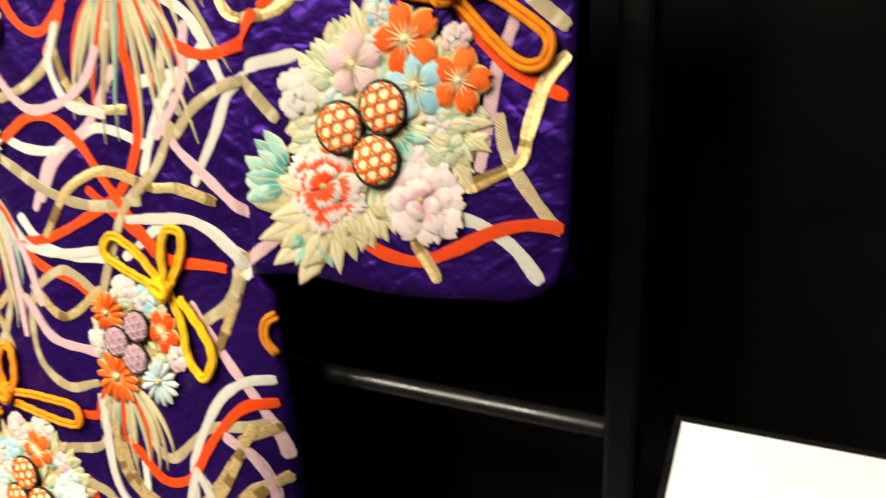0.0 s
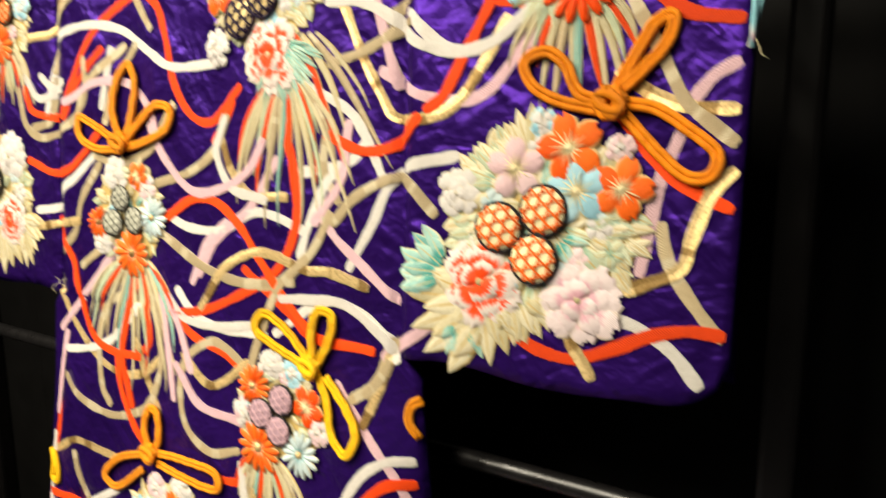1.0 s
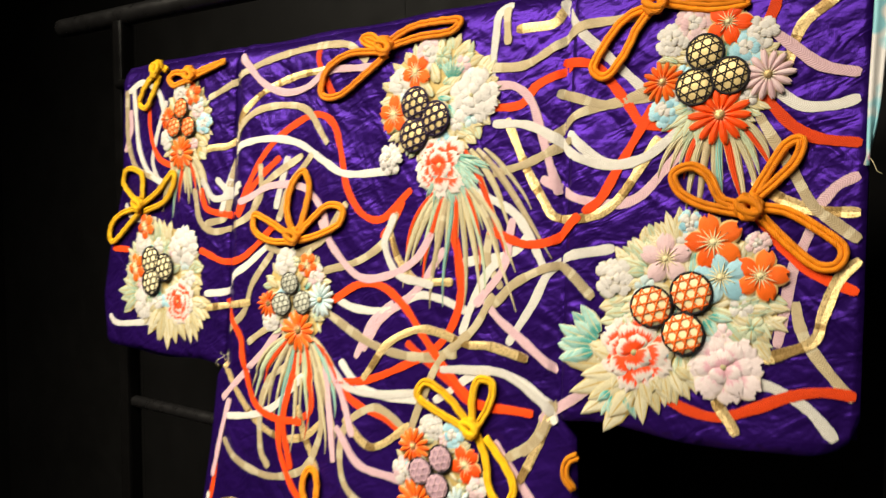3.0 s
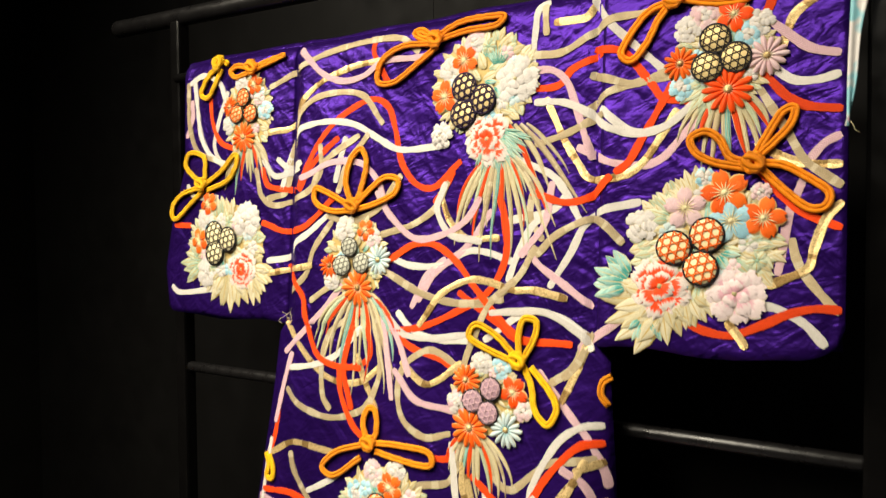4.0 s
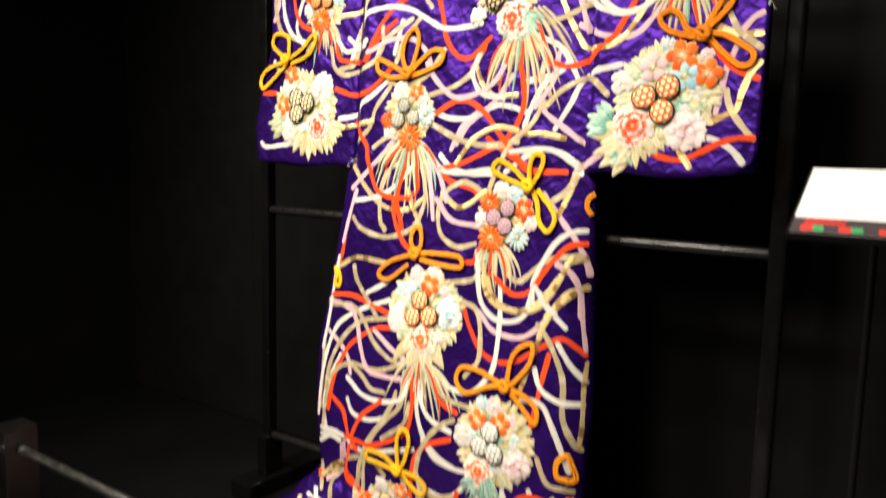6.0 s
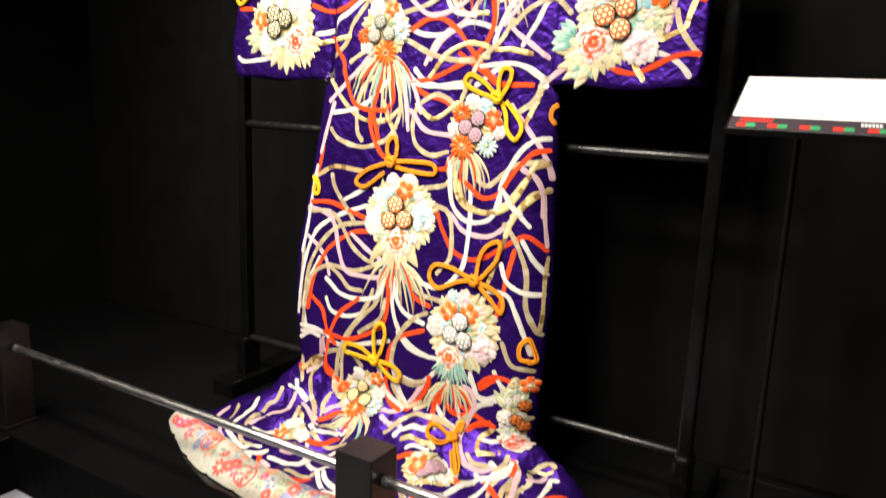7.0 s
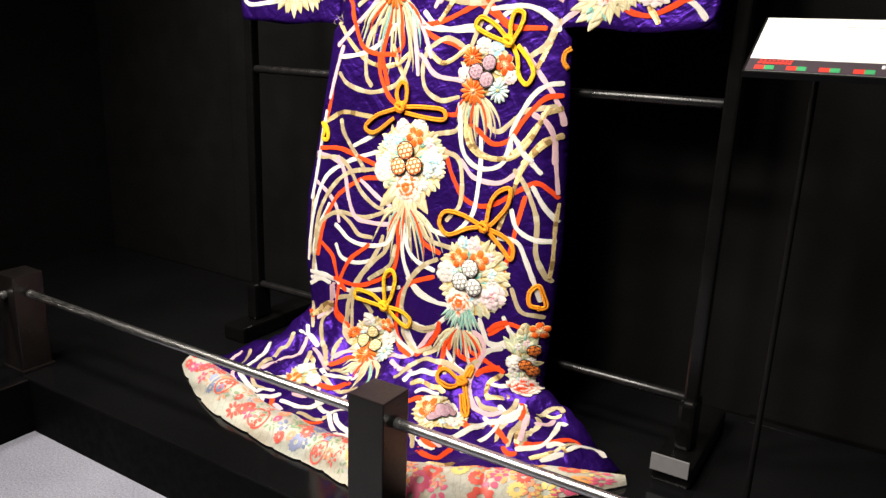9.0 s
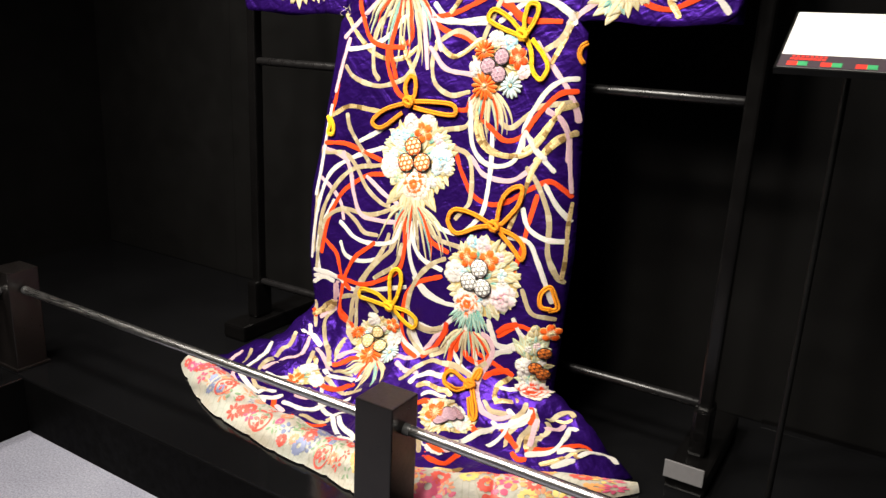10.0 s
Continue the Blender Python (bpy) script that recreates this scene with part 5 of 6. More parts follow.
ribbon(BEIGE, (-0.721, 0.905), (-0.706, 0.862), (-0.648, 0.794))
ribbon(WHITE, (-0.791, 0.471), (-0.8, 0.536), (-0.783, 0.604), (-0.756, 0.656))
ribbon(PINK, (-0.624, 0.737), (-0.582, 0.713), (-0.543, 0.697))
ribbon(BEIGE, (-0.516, 0.589), (-0.531, 0.54), (-0.587, 0.497))
ribbon(WHITE, (-0.363, 0.375), (-0.325, 0.323), (-0.29, 0.3))
ribbon(WHITE, (-0.192, 0.475), (-0.167, 0.437), (-0.137, 0.428))
ribbon(RED, (-0.23, 0.347), (-0.278, 0.366), (-0.305, 0.405))
ribbon(WHITE, (-0.332, 0.445), (-0.296, 0.392), (-0.276, 0.335))


ribbon(WHITE, (-0.775, 0.923), (-0.788, 0.854), (-0.802, 0.759), (-0.812, 0.695))
ribbon(BEIGE, (-0.811, 0.687), (-0.812, 0.599), (-0.815, 0.516))
ribbon(PINK, (-0.808, 0.805), (-0.754, 0.8), (-0.715, 0.786))
ribbon(WHITE, (-0.809, 0.467), (-0.758, 0.469), (-0.724, 0.46))
ribbon(BEIGE, (-0.822, 0.421), (-0.805, 0.365), (-0.75, 0.3))

ribbon(BEIGE, (-0.575, 1.499), (-0.627, 1.469), (-0.662, 1.441), (-0.681, 1.399))
ribbon(BEIGE, (-0.492, 1.404), (-0.529, 1.362), (-0.591, 1.341), (-0.642, 1.353))
ribbon(PINK, (-1.086, 1.594), (-1.069, 1.554), (-1.08, 1.503))
ribbon(BEIGE, (-1.048, 1.629), (-1.043, 1.552), (-1.014, 1.493), (-0.946, 1.47))
ribbon(RED, (-0.711, 1.4), (-0.686, 1.445), (-0.628, 1.491))
ribbon(BEIGE, (-0.745, 1.447), (-0.75, 1.401), (-0.782, 1.391))
ribbon(WHITE, (-0.777, 1.466), (-0.745, 1.445), (-0.716, 1.452))
ribbon(WHITE, (-0.111, 1.506), (-0.077, 1.476), (-0.049, 1.465), (-0.014, 1.467))
ribbon(BEIGE, (-0.113, 1.552), (-0.062, 1.537), (-0.021, 1.546))
ribbon(WHITE, (-0.391, 1.39), (-0.401, 1.36), (-0.375, 1.319), (-0.327, 1.309))
ribbon(BEIGE, (-0.221, 1.384), (-0.225, 1.346), (-0.203, 1.308))
ribbon(PINK, (-0.19, 1.383), (-0.199, 1.336), (-0.229, 1.299))
ribbon(WHITE, (-0.16, 1.382), (-0.189, 1.355), (-0.252, 1.342))
ribbon(RED, (-0.367, 1.424), (-0.391, 1.39), (-0.408, 1.37))

ribbon(WHITE, (-0.528, 0.394), (-0.5, 0.339), (-0.444, 0.313))
ribbon(WHITE, (-0.463, 0.397), (-0.4, 0.393), (-0.357, 0.43))

# braids on the spread skirt
ribbon(BEIGE, (-0.556, 0.618), (-0.569, 0.580), (-0.614, 0.512), (-0.652, 0.456), (-0.674, 0.386), (-0.665, 0.318), (-0.628, 0.296), width=0.0060, loose=False)
ribbon(BEIGE, (-0.384, 0.584), (-0.420, 0.564), (-0.456, 0.528), (-0.481, 0.480), (-0.491, 0.426), width=0.0060, loose=False)
ribbon(WHITE, (-0.496, 0.468), (-0.485, 0.416), (-0.465, 0.366), (-0.438, 0.324), width=0.0060, loose=False)
ribbon(PINK, (-0.734, 0.444), (-0.736, 0.390), width=0.0060, loose=False)
ribbon(BEIGE, (-0.468, 0.400), (-0.429, 0.388), (-0.379, 0.404), width=0.0060, loose=False)
ribbon(WHITE, (-0.818, 0.428), (-0.773, 0.454), (-0.737, 0.448), width=0.0060, loose=False)
ribbon(GOLD, (-0.739, 0.390), (-0.769, 0.370), (-0.784, 0.338), width=0.0060, loose=False)
ribbon(WHITE, (-0.456, 0.502), (-0.424, 0.482), (-0.379, 0.470), width=0.0060, loose=False)
ribbon(BEIGE, (-0.252, 0.246), (-0.236, 0.220), (-0.204, 0.202), width=0.0060, loose=False)
ribbon(WHITE, (-0.165, 0.294), (-0.192, 0.282), (-0.219, 0.272), width=0.0060, loose=False)
ribbon(BEIGE, (-0.253, 0.164), (-0.231, 0.178), (-0.202, 0.184), width=0.0060, loose=False)
ribbon(WHITE, (-0.202, 0.212), (-0.191, 0.190), (-0.186, 0.168), width=0.0060, loose=False)
ribbon(PINK, (-0.546, 0.252), (-0.542, 0.274), (-0.517, 0.284), width=0.0060, loose=False)
ribbon(BEIGE, (-0.343, 0.310), (-0.341, 0.298), (-0.334, 0.282), width=0.0060, loose=False)
ribbon(WHITE, (-0.385, 0.220), (-0.358, 0.236), (-0.329, 0.232), width=0.0060, loose=False)
ribbon(BEIGE, (-0.647, 0.116), (-0.623, 0.118), (-0.621, 0.144), width=0.0060, loose=False)
ribbon(PINK, (-0.622, 0.104), (-0.607, 0.122), (-0.601, 0.142), width=0.0060, loose=False)
ribbon(WHITE, (-0.706, 0.116), (-0.686, 0.124), (-0.680, 0.150), width=0.0060, loose=False)
ribbon(BEIGE, (-0.137, 0.076), (-0.124, 0.084), (-0.108, 0.094), width=0.0060, loose=False)
ribbon(PINK, (-0.145, 0.164), (-0.125, 0.172), (-0.109, 0.188), width=0.0060, loose=False)
ribbon(GOLD, (-0.116, 0.206), (-0.107, 0.194), (-0.098, 0.190), width=0.0060, loose=False)
ribbon(RED, (-0.341, 0.180), (-0.312, 0.186), (-0.304, 0.212), width=0.0060, loose=False)
ribbon(WHITE, (-0.290, 0.192), (-0.276, 0.182), (-0.262, 0.170), width=0.0060, loose=False)
ribbon(WHITE, (-0.769, 0.190), (-0.759, 0.170), (-0.738, 0.124), (-0.734, 0.096), width=0.0066, loose=False)
ribbon(BEIGE, (-0.763, 0.252), (-0.748, 0.220), (-0.742, 0.184), (-0.734, 0.148), (-0.717, 0.110), width=0.0066, loose=False)
ribbon(PINK, (-0.734, 0.264), (-0.710, 0.222), (-0.706, 0.188), (-0.726, 0.170), (-0.715, 0.118), width=0.0066, loose=False)
ribbon(WHITE, (-0.770, 0.276), (-0.732, 0.272), (-0.697, 0.258), width=0.0066, loose=False)
ribbon(WHITE, (-0.769, 0.302), (-0.734, 0.270), (-0.695, 0.256), width=0.0066, loose=False)
ribbon(PINK, (-0.792, 0.130), (-0.789, 0.108), (-0.781, 0.086), width=0.0066, loose=False)
ribbon(BEIGE, (-0.786, 0.148), (-0.771, 0.130), (-0.764, 0.108), width=0.0066, loose=False)
ribbon(BEIGE, (-0.746, 0.368), (-0.743, 0.330), (-0.714, 0.288), (-0.665, 0.240), (-0.637, 0.212), width=0.0066, loose=False)
ribbon(BEIGE, (-0.663, 0.388), (-0.677, 0.344), (-0.647, 0.304), (-0.622, 0.290), width=0.0066, loose=False)
ribbon(RED, (-0.735, 0.376), (-0.702, 0.356), (-0.659, 0.332), (-0.627, 0.322), width=0.0066, loose=False)
ribbon(RED, (-0.800, 0.346), (-0.774, 0.330), width=0.0066, loose=False)
ribbon(BEIGE, (-0.658, 0.298), (-0.652, 0.268), (-0.640, 0.232), width=0.0066, loose=False)
ribbon(PINK, (-0.601, 0.286), (-0.630, 0.264), (-0.640, 0.244), width=0.0066, loose=False)
ribbon(RED, (-0.591, 0.264), (-0.620, 0.244), (-0.637, 0.220), width=0.0066, loose=False)
ribbon(BEIGE, (-0.575, 0.248), (-0.592, 0.214), (-0.633, 0.210), width=0.0066, loose=False)
ribbon(WHITE, (-0.561, 0.232), (-0.578, 0.210), (-0.596, 0.186), (-0.637, 0.198), width=0.0066, loose=False)
ribbon(RED, (-0.629, 0.162), (-0.584, 0.166), (-0.565, 0.210), width=0.0066, loose=False)
ribbon(WHITE, (-0.631, 0.174), (-0.611, 0.166), (-0.592, 0.140), (-0.564, 0.112), (-0.535, 0.106), (-0.507, 0.082), (-0.475, 0.064), (-0.444, 0.060), width=0.0066, loose=False)
ribbon(BEIGE, (-0.620, 0.182), (-0.586, 0.170), (-0.564, 0.176), width=0.0066, loose=False)
ribbon(WHITE, (-0.626, 0.080), (-0.602, 0.090), (-0.568, 0.096), (-0.568, 0.146), (-0.537, 0.164), width=0.0066, loose=False)
ribbon(WHITE, (-0.535, 0.106), (-0.524, 0.130), (-0.514, 0.146), width=0.0066, loose=False)
ribbon(WHITE, (-0.524, 0.112), (-0.501, 0.094), (-0.442, 0.064), width=0.0066, loose=False)
ribbon(RED, (-0.590, 0.064), (-0.565, 0.052), (-0.543, 0.062), (-0.530, 0.086), width=0.0066, loose=False)
ribbon(BEIGE, (-0.574, 0.068), (-0.545, 0.078), (-0.535, 0.102), width=0.0066, loose=False)
ribbon(WHITE, (-0.690, 0.052), (-0.665, 0.050), (-0.653, 0.068), (-0.635, 0.092), width=0.0066, loose=False)
ribbon(PINK, (-0.738, 0.070), (-0.726, 0.058), (-0.708, 0.054), (-0.688, 0.052), width=0.0066, loose=False)
ribbon(WHITE, (-0.727, 0.074), (-0.697, 0.070), (-0.668, 0.062), width=0.0066, loose=False)
ribbon(BEIGE, (-0.707, 0.088), (-0.684, 0.078), (-0.669, 0.086), width=0.0066, loose=False)
ribbon(RED, (-0.644, 0.080), (-0.623, 0.056), width=0.0066, loose=False)
ribbon(WHITE, (-0.655, 0.070), (-0.645, 0.052), (-0.645, 0.030), width=0.0066, loose=False)
ribbon(PINK, (-0.515, 0.284), (-0.456, 0.300), (-0.424, 0.338), (-0.394, 0.386), (-0.368, 0.418), width=0.0066, loose=False)
ribbon(RED, (-0.502, 0.332), (-0.481, 0.314), (-0.445, 0.304), width=0.0066, loose=False)
ribbon(RED, (-0.434, 0.310), (-0.399, 0.350), (-0.376, 0.390), (-0.368, 0.422), width=0.0066, loose=False)
ribbon(BEIGE, (-0.482, 0.396), (-0.447, 0.384), (-0.410, 0.386), (-0.383, 0.404), width=0.0066, loose=False)
ribbon(WHITE, (-0.481, 0.382), (-0.463, 0.344), (-0.438, 0.324), width=0.0066, loose=False)
ribbon(BEIGE, (-0.464, 0.238), (-0.442, 0.258), (-0.420, 0.298), (-0.373, 0.306), (-0.327, 0.310), (-0.293, 0.298), (-0.282, 0.278), width=0.0066, loose=False)
ribbon(WHITE, (-0.430, 0.232), (-0.417, 0.258), (-0.379, 0.264), (-0.348, 0.286), width=0.0066, loose=False)
ribbon(GOLD, (-0.410, 0.238), (-0.376, 0.244), (-0.343, 0.248), (-0.320, 0.236), width=0.0066, loose=False)
ribbon(RED, (-0.393, 0.196), (-0.355, 0.206), (-0.342, 0.226), width=0.0066, loose=False)
ribbon(RED, (-0.348, 0.382), (-0.353, 0.350), (-0.352, 0.312), width=0.0066, loose=False)
ribbon(RED, (-0.328, 0.396), (-0.337, 0.352), width=0.0066, loose=False)
ribbon(BEIGE, (-0.360, 0.380), (-0.374, 0.344), (-0.411, 0.318), width=0.0066, loose=False)
ribbon(RED, (-0.314, 0.362), (-0.299, 0.344), (-0.267, 0.340), (-0.241, 0.368), width=0.0066, loose=False)
ribbon(PINK, (-0.273, 0.416), (-0.250, 0.408), (-0.236, 0.382), (-0.244, 0.350), (-0.266, 0.304), (-0.271, 0.268), (-0.256, 0.226), (-0.238, 0.210), (-0.211, 0.198), (-0.195, 0.196), width=0.0066, loose=False)
ribbon(WHITE, (-0.259, 0.444), (-0.240, 0.424), (-0.227, 0.398), (-0.188, 0.398), width=0.0066, loose=False)
ribbon(WHITE, (-0.242, 0.356), (-0.225, 0.376), (-0.185, 0.394), width=0.0066, loose=False)
ribbon(RED, (-0.229, 0.428), (-0.208, 0.448), (-0.177, 0.462), width=0.0066, loose=False)
ribbon(RED, (-0.259, 0.300), (-0.227, 0.324), (-0.188, 0.340), width=0.0066, loose=False)
ribbon(GOLD, (-0.179, 0.328), (-0.217, 0.288), (-0.230, 0.256), (-0.223, 0.236), width=0.0066, loose=False)
ribbon(GOLD, (-0.174, 0.262), (-0.205, 0.240), (-0.230, 0.236), width=0.0066, loose=False)
ribbon(RED, (-0.272, 0.200), (-0.258, 0.166), (-0.246, 0.162), width=0.0066, loose=False)
ribbon(WHITE, (-0.284, 0.126), (-0.260, 0.146), (-0.246, 0.162), (-0.220, 0.190), (-0.190, 0.168), width=0.0066, loose=False)
ribbon(RED, (-0.320, 0.108), (-0.301, 0.082), (-0.279, 0.076), (-0.270, 0.106), (-0.266, 0.116), width=0.0066, loose=False)
ribbon(GOLD, (-0.289, 0.060), (-0.265, 0.064), (-0.256, 0.078), width=0.0066, loose=False)
ribbon(WHITE, (-0.232, 0.136), (-0.217, 0.156), (-0.206, 0.166), (-0.195, 0.188), width=0.0066, loose=False)
ribbon(BEIGE, (-0.205, 0.130), (-0.201, 0.156), (-0.188, 0.168), width=0.0066, loose=False)
ribbon(RED, (-0.211, 0.180), (-0.201, 0.150), (-0.189, 0.112), width=0.0066, loose=False)
ribbon(BEIGE, (-0.136, 0.188), (-0.112, 0.216), (-0.096, 0.214), (-0.094, 0.192), width=0.0066, loose=False)
ribbon(BEIGE, (-0.163, 0.140), (-0.147, 0.150), (-0.136, 0.172), (-0.139, 0.182), width=0.0066, loose=False)
ribbon(WHITE, (-0.180, 0.096), (-0.162, 0.098), (-0.144, 0.102), (-0.129, 0.124), (-0.109, 0.172), (-0.103, 0.174), (-0.100, 0.162), width=0.0066, loose=False)
ribbon(RED, (-0.180, 0.104), (-0.153, 0.108), (-0.133, 0.100), (-0.113, 0.104), (-0.106, 0.098), (-0.108, 0.078), width=0.0066, loose=False)
ribbon(BEIGE, (-0.189, 0.104), (-0.183, 0.136), (-0.165, 0.168), (-0.154, 0.184), width=0.0066, loose=False)
ribbon(PINK, (-0.174, 0.110), (-0.163, 0.158), (-0.152, 0.186), width=0.0066, loose=False)
ribbon(GOLD, (-0.178, 0.106), (-0.174, 0.136), (-0.161, 0.176), width=0.0066, loose=False)
ribbon(WHITE, (-0.153, 0.064), (-0.137, 0.068), (-0.128, 0.066), width=0.0066, loose=False)
ribbon(GOLD, (-0.164, 0.074), (-0.149, 0.076), (-0.137, 0.080), width=0.0066, loose=False)
ribbon(GOLD, (-0.128, 0.084), (-0.124, 0.068), width=0.0066, loose=False)
ribbon(WHITE, (-0.124, 0.070), (-0.106, 0.082), (-0.093, 0.078), (-0.090, 0.054), width=0.0066, loose=False)
ribbon(WHITE, (-0.214, 0.094), (-0.198, 0.084), width=0.0066, loose=False)
ribbon(WHITE, (-0.196, 0.080), (-0.178, 0.064), width=0.0066, loose=False)
ribbon(WHITE, (-0.231, 0.200), (-0.197, 0.174), (-0.166, 0.200), (-0.153, 0.232), width=0.0066, loose=False)
ribbon(PINK, (-0.325, 0.140), (-0.302, 0.118), (-0.281, 0.102), width=0.0066, loose=False)
ribbon(RED, (-0.329, 0.134), (-0.308, 0.116), (-0.288, 0.096), width=0.0066, loose=False)
ribbon(BEIGE, (-0.345, 0.132), (-0.333, 0.118), (-0.326, 0.102), width=0.0066, loose=False)
ribbon(WHITE, (-0.336, 0.130), (-0.313, 0.112), (-0.288, 0.090), width=0.0066, loose=False)
ribbon(WHITE, (-0.185, 0.396), (-0.160, 0.412), (-0.138, 0.422), width=0.0066, loose=False)
ribbon(BEIGE, (-0.249, 0.346), (-0.275, 0.320), (-0.282, 0.294), width=0.0066, loose=False)
ribbon(WHITE, (-0.199, 0.170), (-0.175, 0.176), (-0.146, 0.230), width=0.0066, loose=False)
ribbon(BEIGE, (-0.197, 0.190), (-0.182, 0.196), (-0.158, 0.248), width=0.0066, loose=False)
ribbon(BEIGE, (-0.174, 0.102), (-0.163, 0.128), (-0.150, 0.154), width=0.0066, loose=False)
ribbon(PINK, (-0.701, 0.248), (-0.655, 0.220), (-0.628, 0.204), width=0.0066, loose=False)
ribbon(BEIGE, (-0.694, 0.232), (-0.680, 0.204), (-0.667, 0.178), width=0.0066, loose=False)
ribbon(GOLD, (-0.689, 0.222), (-0.664, 0.206), (-0.645, 0.170), width=0.0066, loose=False)
ribbon(RED, (-0.627, 0.168), (-0.617, 0.150), width=0.0066, loose=False)
ribbon(PINK, (-0.628, 0.068), (-0.605, 0.064), width=0.0066, loose=False)
ribbon(BEIGE, (-0.577, 0.172), (-0.555, 0.182), (-0.530, 0.188), width=0.0066, loose=False)
ribbon(WHITE, (-0.666, 0.062), (-0.669, 0.082), (-0.656, 0.096), width=0.0066, loose=False)
ribbon(PINK, (-0.494, 0.272), (-0.463, 0.262), (-0.420, 0.264), width=0.0066, loose=False)
ribbon(WHITE, (-0.638, 0.346), (-0.609, 0.346), width=0.0066, loose=False)
ribbon(RED, (-0.153, 0.232), (-0.159, 0.190), (-0.168, 0.170), width=0.0066, loose=False)
ribbon(BEIGE, (-0.150, 0.218), (-0.154, 0.182), (-0.163, 0.152), width=0.0066, loose=False)
ribbon(WHITE, (-0.142, 0.096), (-0.131, 0.094), (-0.124, 0.084), width=0.0066, loose=False)
ribbon(BEIGE, (-0.322, 0.136), (-0.286, 0.114), (-0.268, 0.124), width=0.0066, loose=False)
ribbon(WHITE, (-0.264, 0.118), (-0.237, 0.112), (-0.223, 0.118), width=0.0066, loose=False)
ribbon(RED, (-0.196, 0.110), (-0.189, 0.092), (-0.178, 0.088), width=0.0066, loose=False)

bow(ORANGE, (0.103, 1.413), [(0.101, 1.414), (0.074, 1.422), (0.06, 1.447), (0.042, 1.459), (0.022, 1.451), (0.029, 1.431), (0.055, 1.416), (0.099, 1.406)], [(0.102, 1.417), (0.118, 1.447), (0.138, 1.479), (0.153, 1.483), (0.148, 1.462), (0.129, 1.441), (0.106, 1.42)], [(0.106, 1.414), (0.14, 1.409), (0.17, 1.392), (0.195, 1.372), (0.19, 1.354), (0.171, 1.353), (0.146, 1.372), (0.112, 1.406)])
bow(ORANGE, (-0.005, 1.648), [(-0.008, 1.647), (-0.04, 1.637), (-0.066, 1.61), (-0.082, 1.581), (-0.064, 1.57), (-0.041, 1.594), (-0.026, 1.623), (-0.008, 1.644)], [(-0.002, 1.65), (0.035, 1.639), (0.064, 1.634), (0.094, 1.635), (0.075, 1.642), (0.028, 1.649)])
bow(ORANGE, (-0.406, 1.647), [(-0.409, 1.642), (-0.475, 1.646), (-0.52, 1.626), (-0.529, 1.59), (-0.496, 1.584), (-0.452, 1.608), (-0.404, 1.637)], [(-0.404, 1.647), (-0.347, 1.654), (-0.29, 1.653), (-0.274, 1.665), (-0.308, 1.669), (-0.36, 1.669), (-0.41, 1.652)], [(-0.409, 1.65), (-0.438, 1.667), (-0.451, 1.663), (-0.431, 1.652), (-0.409, 1.646)])
bow(AMBER, (-0.581, 1.369), [(-0.584, 1.371), (-0.598, 1.413), (-0.589, 1.455), (-0.567, 1.472), (-0.554, 1.447), (-0.563, 1.405), (-0.576, 1.371)], [(-0.578, 1.369), (-0.546, 1.397), (-0.512, 1.418), (-0.482, 1.414), (-0.487, 1.39), (-0.533, 1.372), (-0.572, 1.363)], [(-0.587, 1.369), (-0.637, 1.395), (-0.666, 1.403), (-0.664, 1.377), (-0.628, 1.361), (-0.587, 1.361)])
bow(YELLOW, (-0.987, 1.421), [(-0.994, 1.424), (-1.045, 1.461), (-1.033, 1.49), (-0.989, 1.48), (-0.982, 1.45), (-0.984, 1.424)], [(-0.983, 1.421), (-0.926, 1.449), (-0.889, 1.478), (-0.88, 1.464), (-0.905, 1.429), (-0.973, 1.409)], [(-0.993, 1.417), (-1.06, 1.403), (-1.091, 1.376), (-1.082, 1.349), (-1.036, 1.377), (-0.986, 1.409)])
bow(AMBER, (-0.84, 1.649), [(-0.846, 1.65), (-0.886, 1.659), (-0.908, 1.651), (-0.893, 1.637), (-0.857, 1.641)], [(-0.836, 1.651), (-0.792, 1.661), (-0.765, 1.666), (-0.804, 1.655), (-0.836, 1.646)])
bow(YELLOW, (-0.946, 1.668), [(-0.948, 1.665), (-0.977, 1.648), (-1.002, 1.615), (-0.976, 1.604), (-0.951, 1.635), (-0.937, 1.659)], [(-0.943, 1.67), (-0.93, 1.671), (-0.919, 1.665)])

bow(YELLOW, (-0.238, 1.121), [(-0.243, 1.124), (-0.278, 1.155), (-0.317, 1.172), (-0.33, 1.151), (-0.299, 1.134), (-0.249, 1.118)], [(-0.238, 1.127), (-0.239, 1.161), (-0.23, 1.186), (-0.209, 1.182), (-0.213, 1.154), (-0.23, 1.124)], [(-0.234, 1.12), (-0.215, 1.084), (-0.208, 1.047), (-0.186, 1.027), (-0.171, 1.052), (-0.183, 1.078), (-0.216, 1.112)])
cord(AMBER, (-0.087, 1.111), (-0.1, 1.102), (-0.104, 1.083), (-0.094, 1.066))

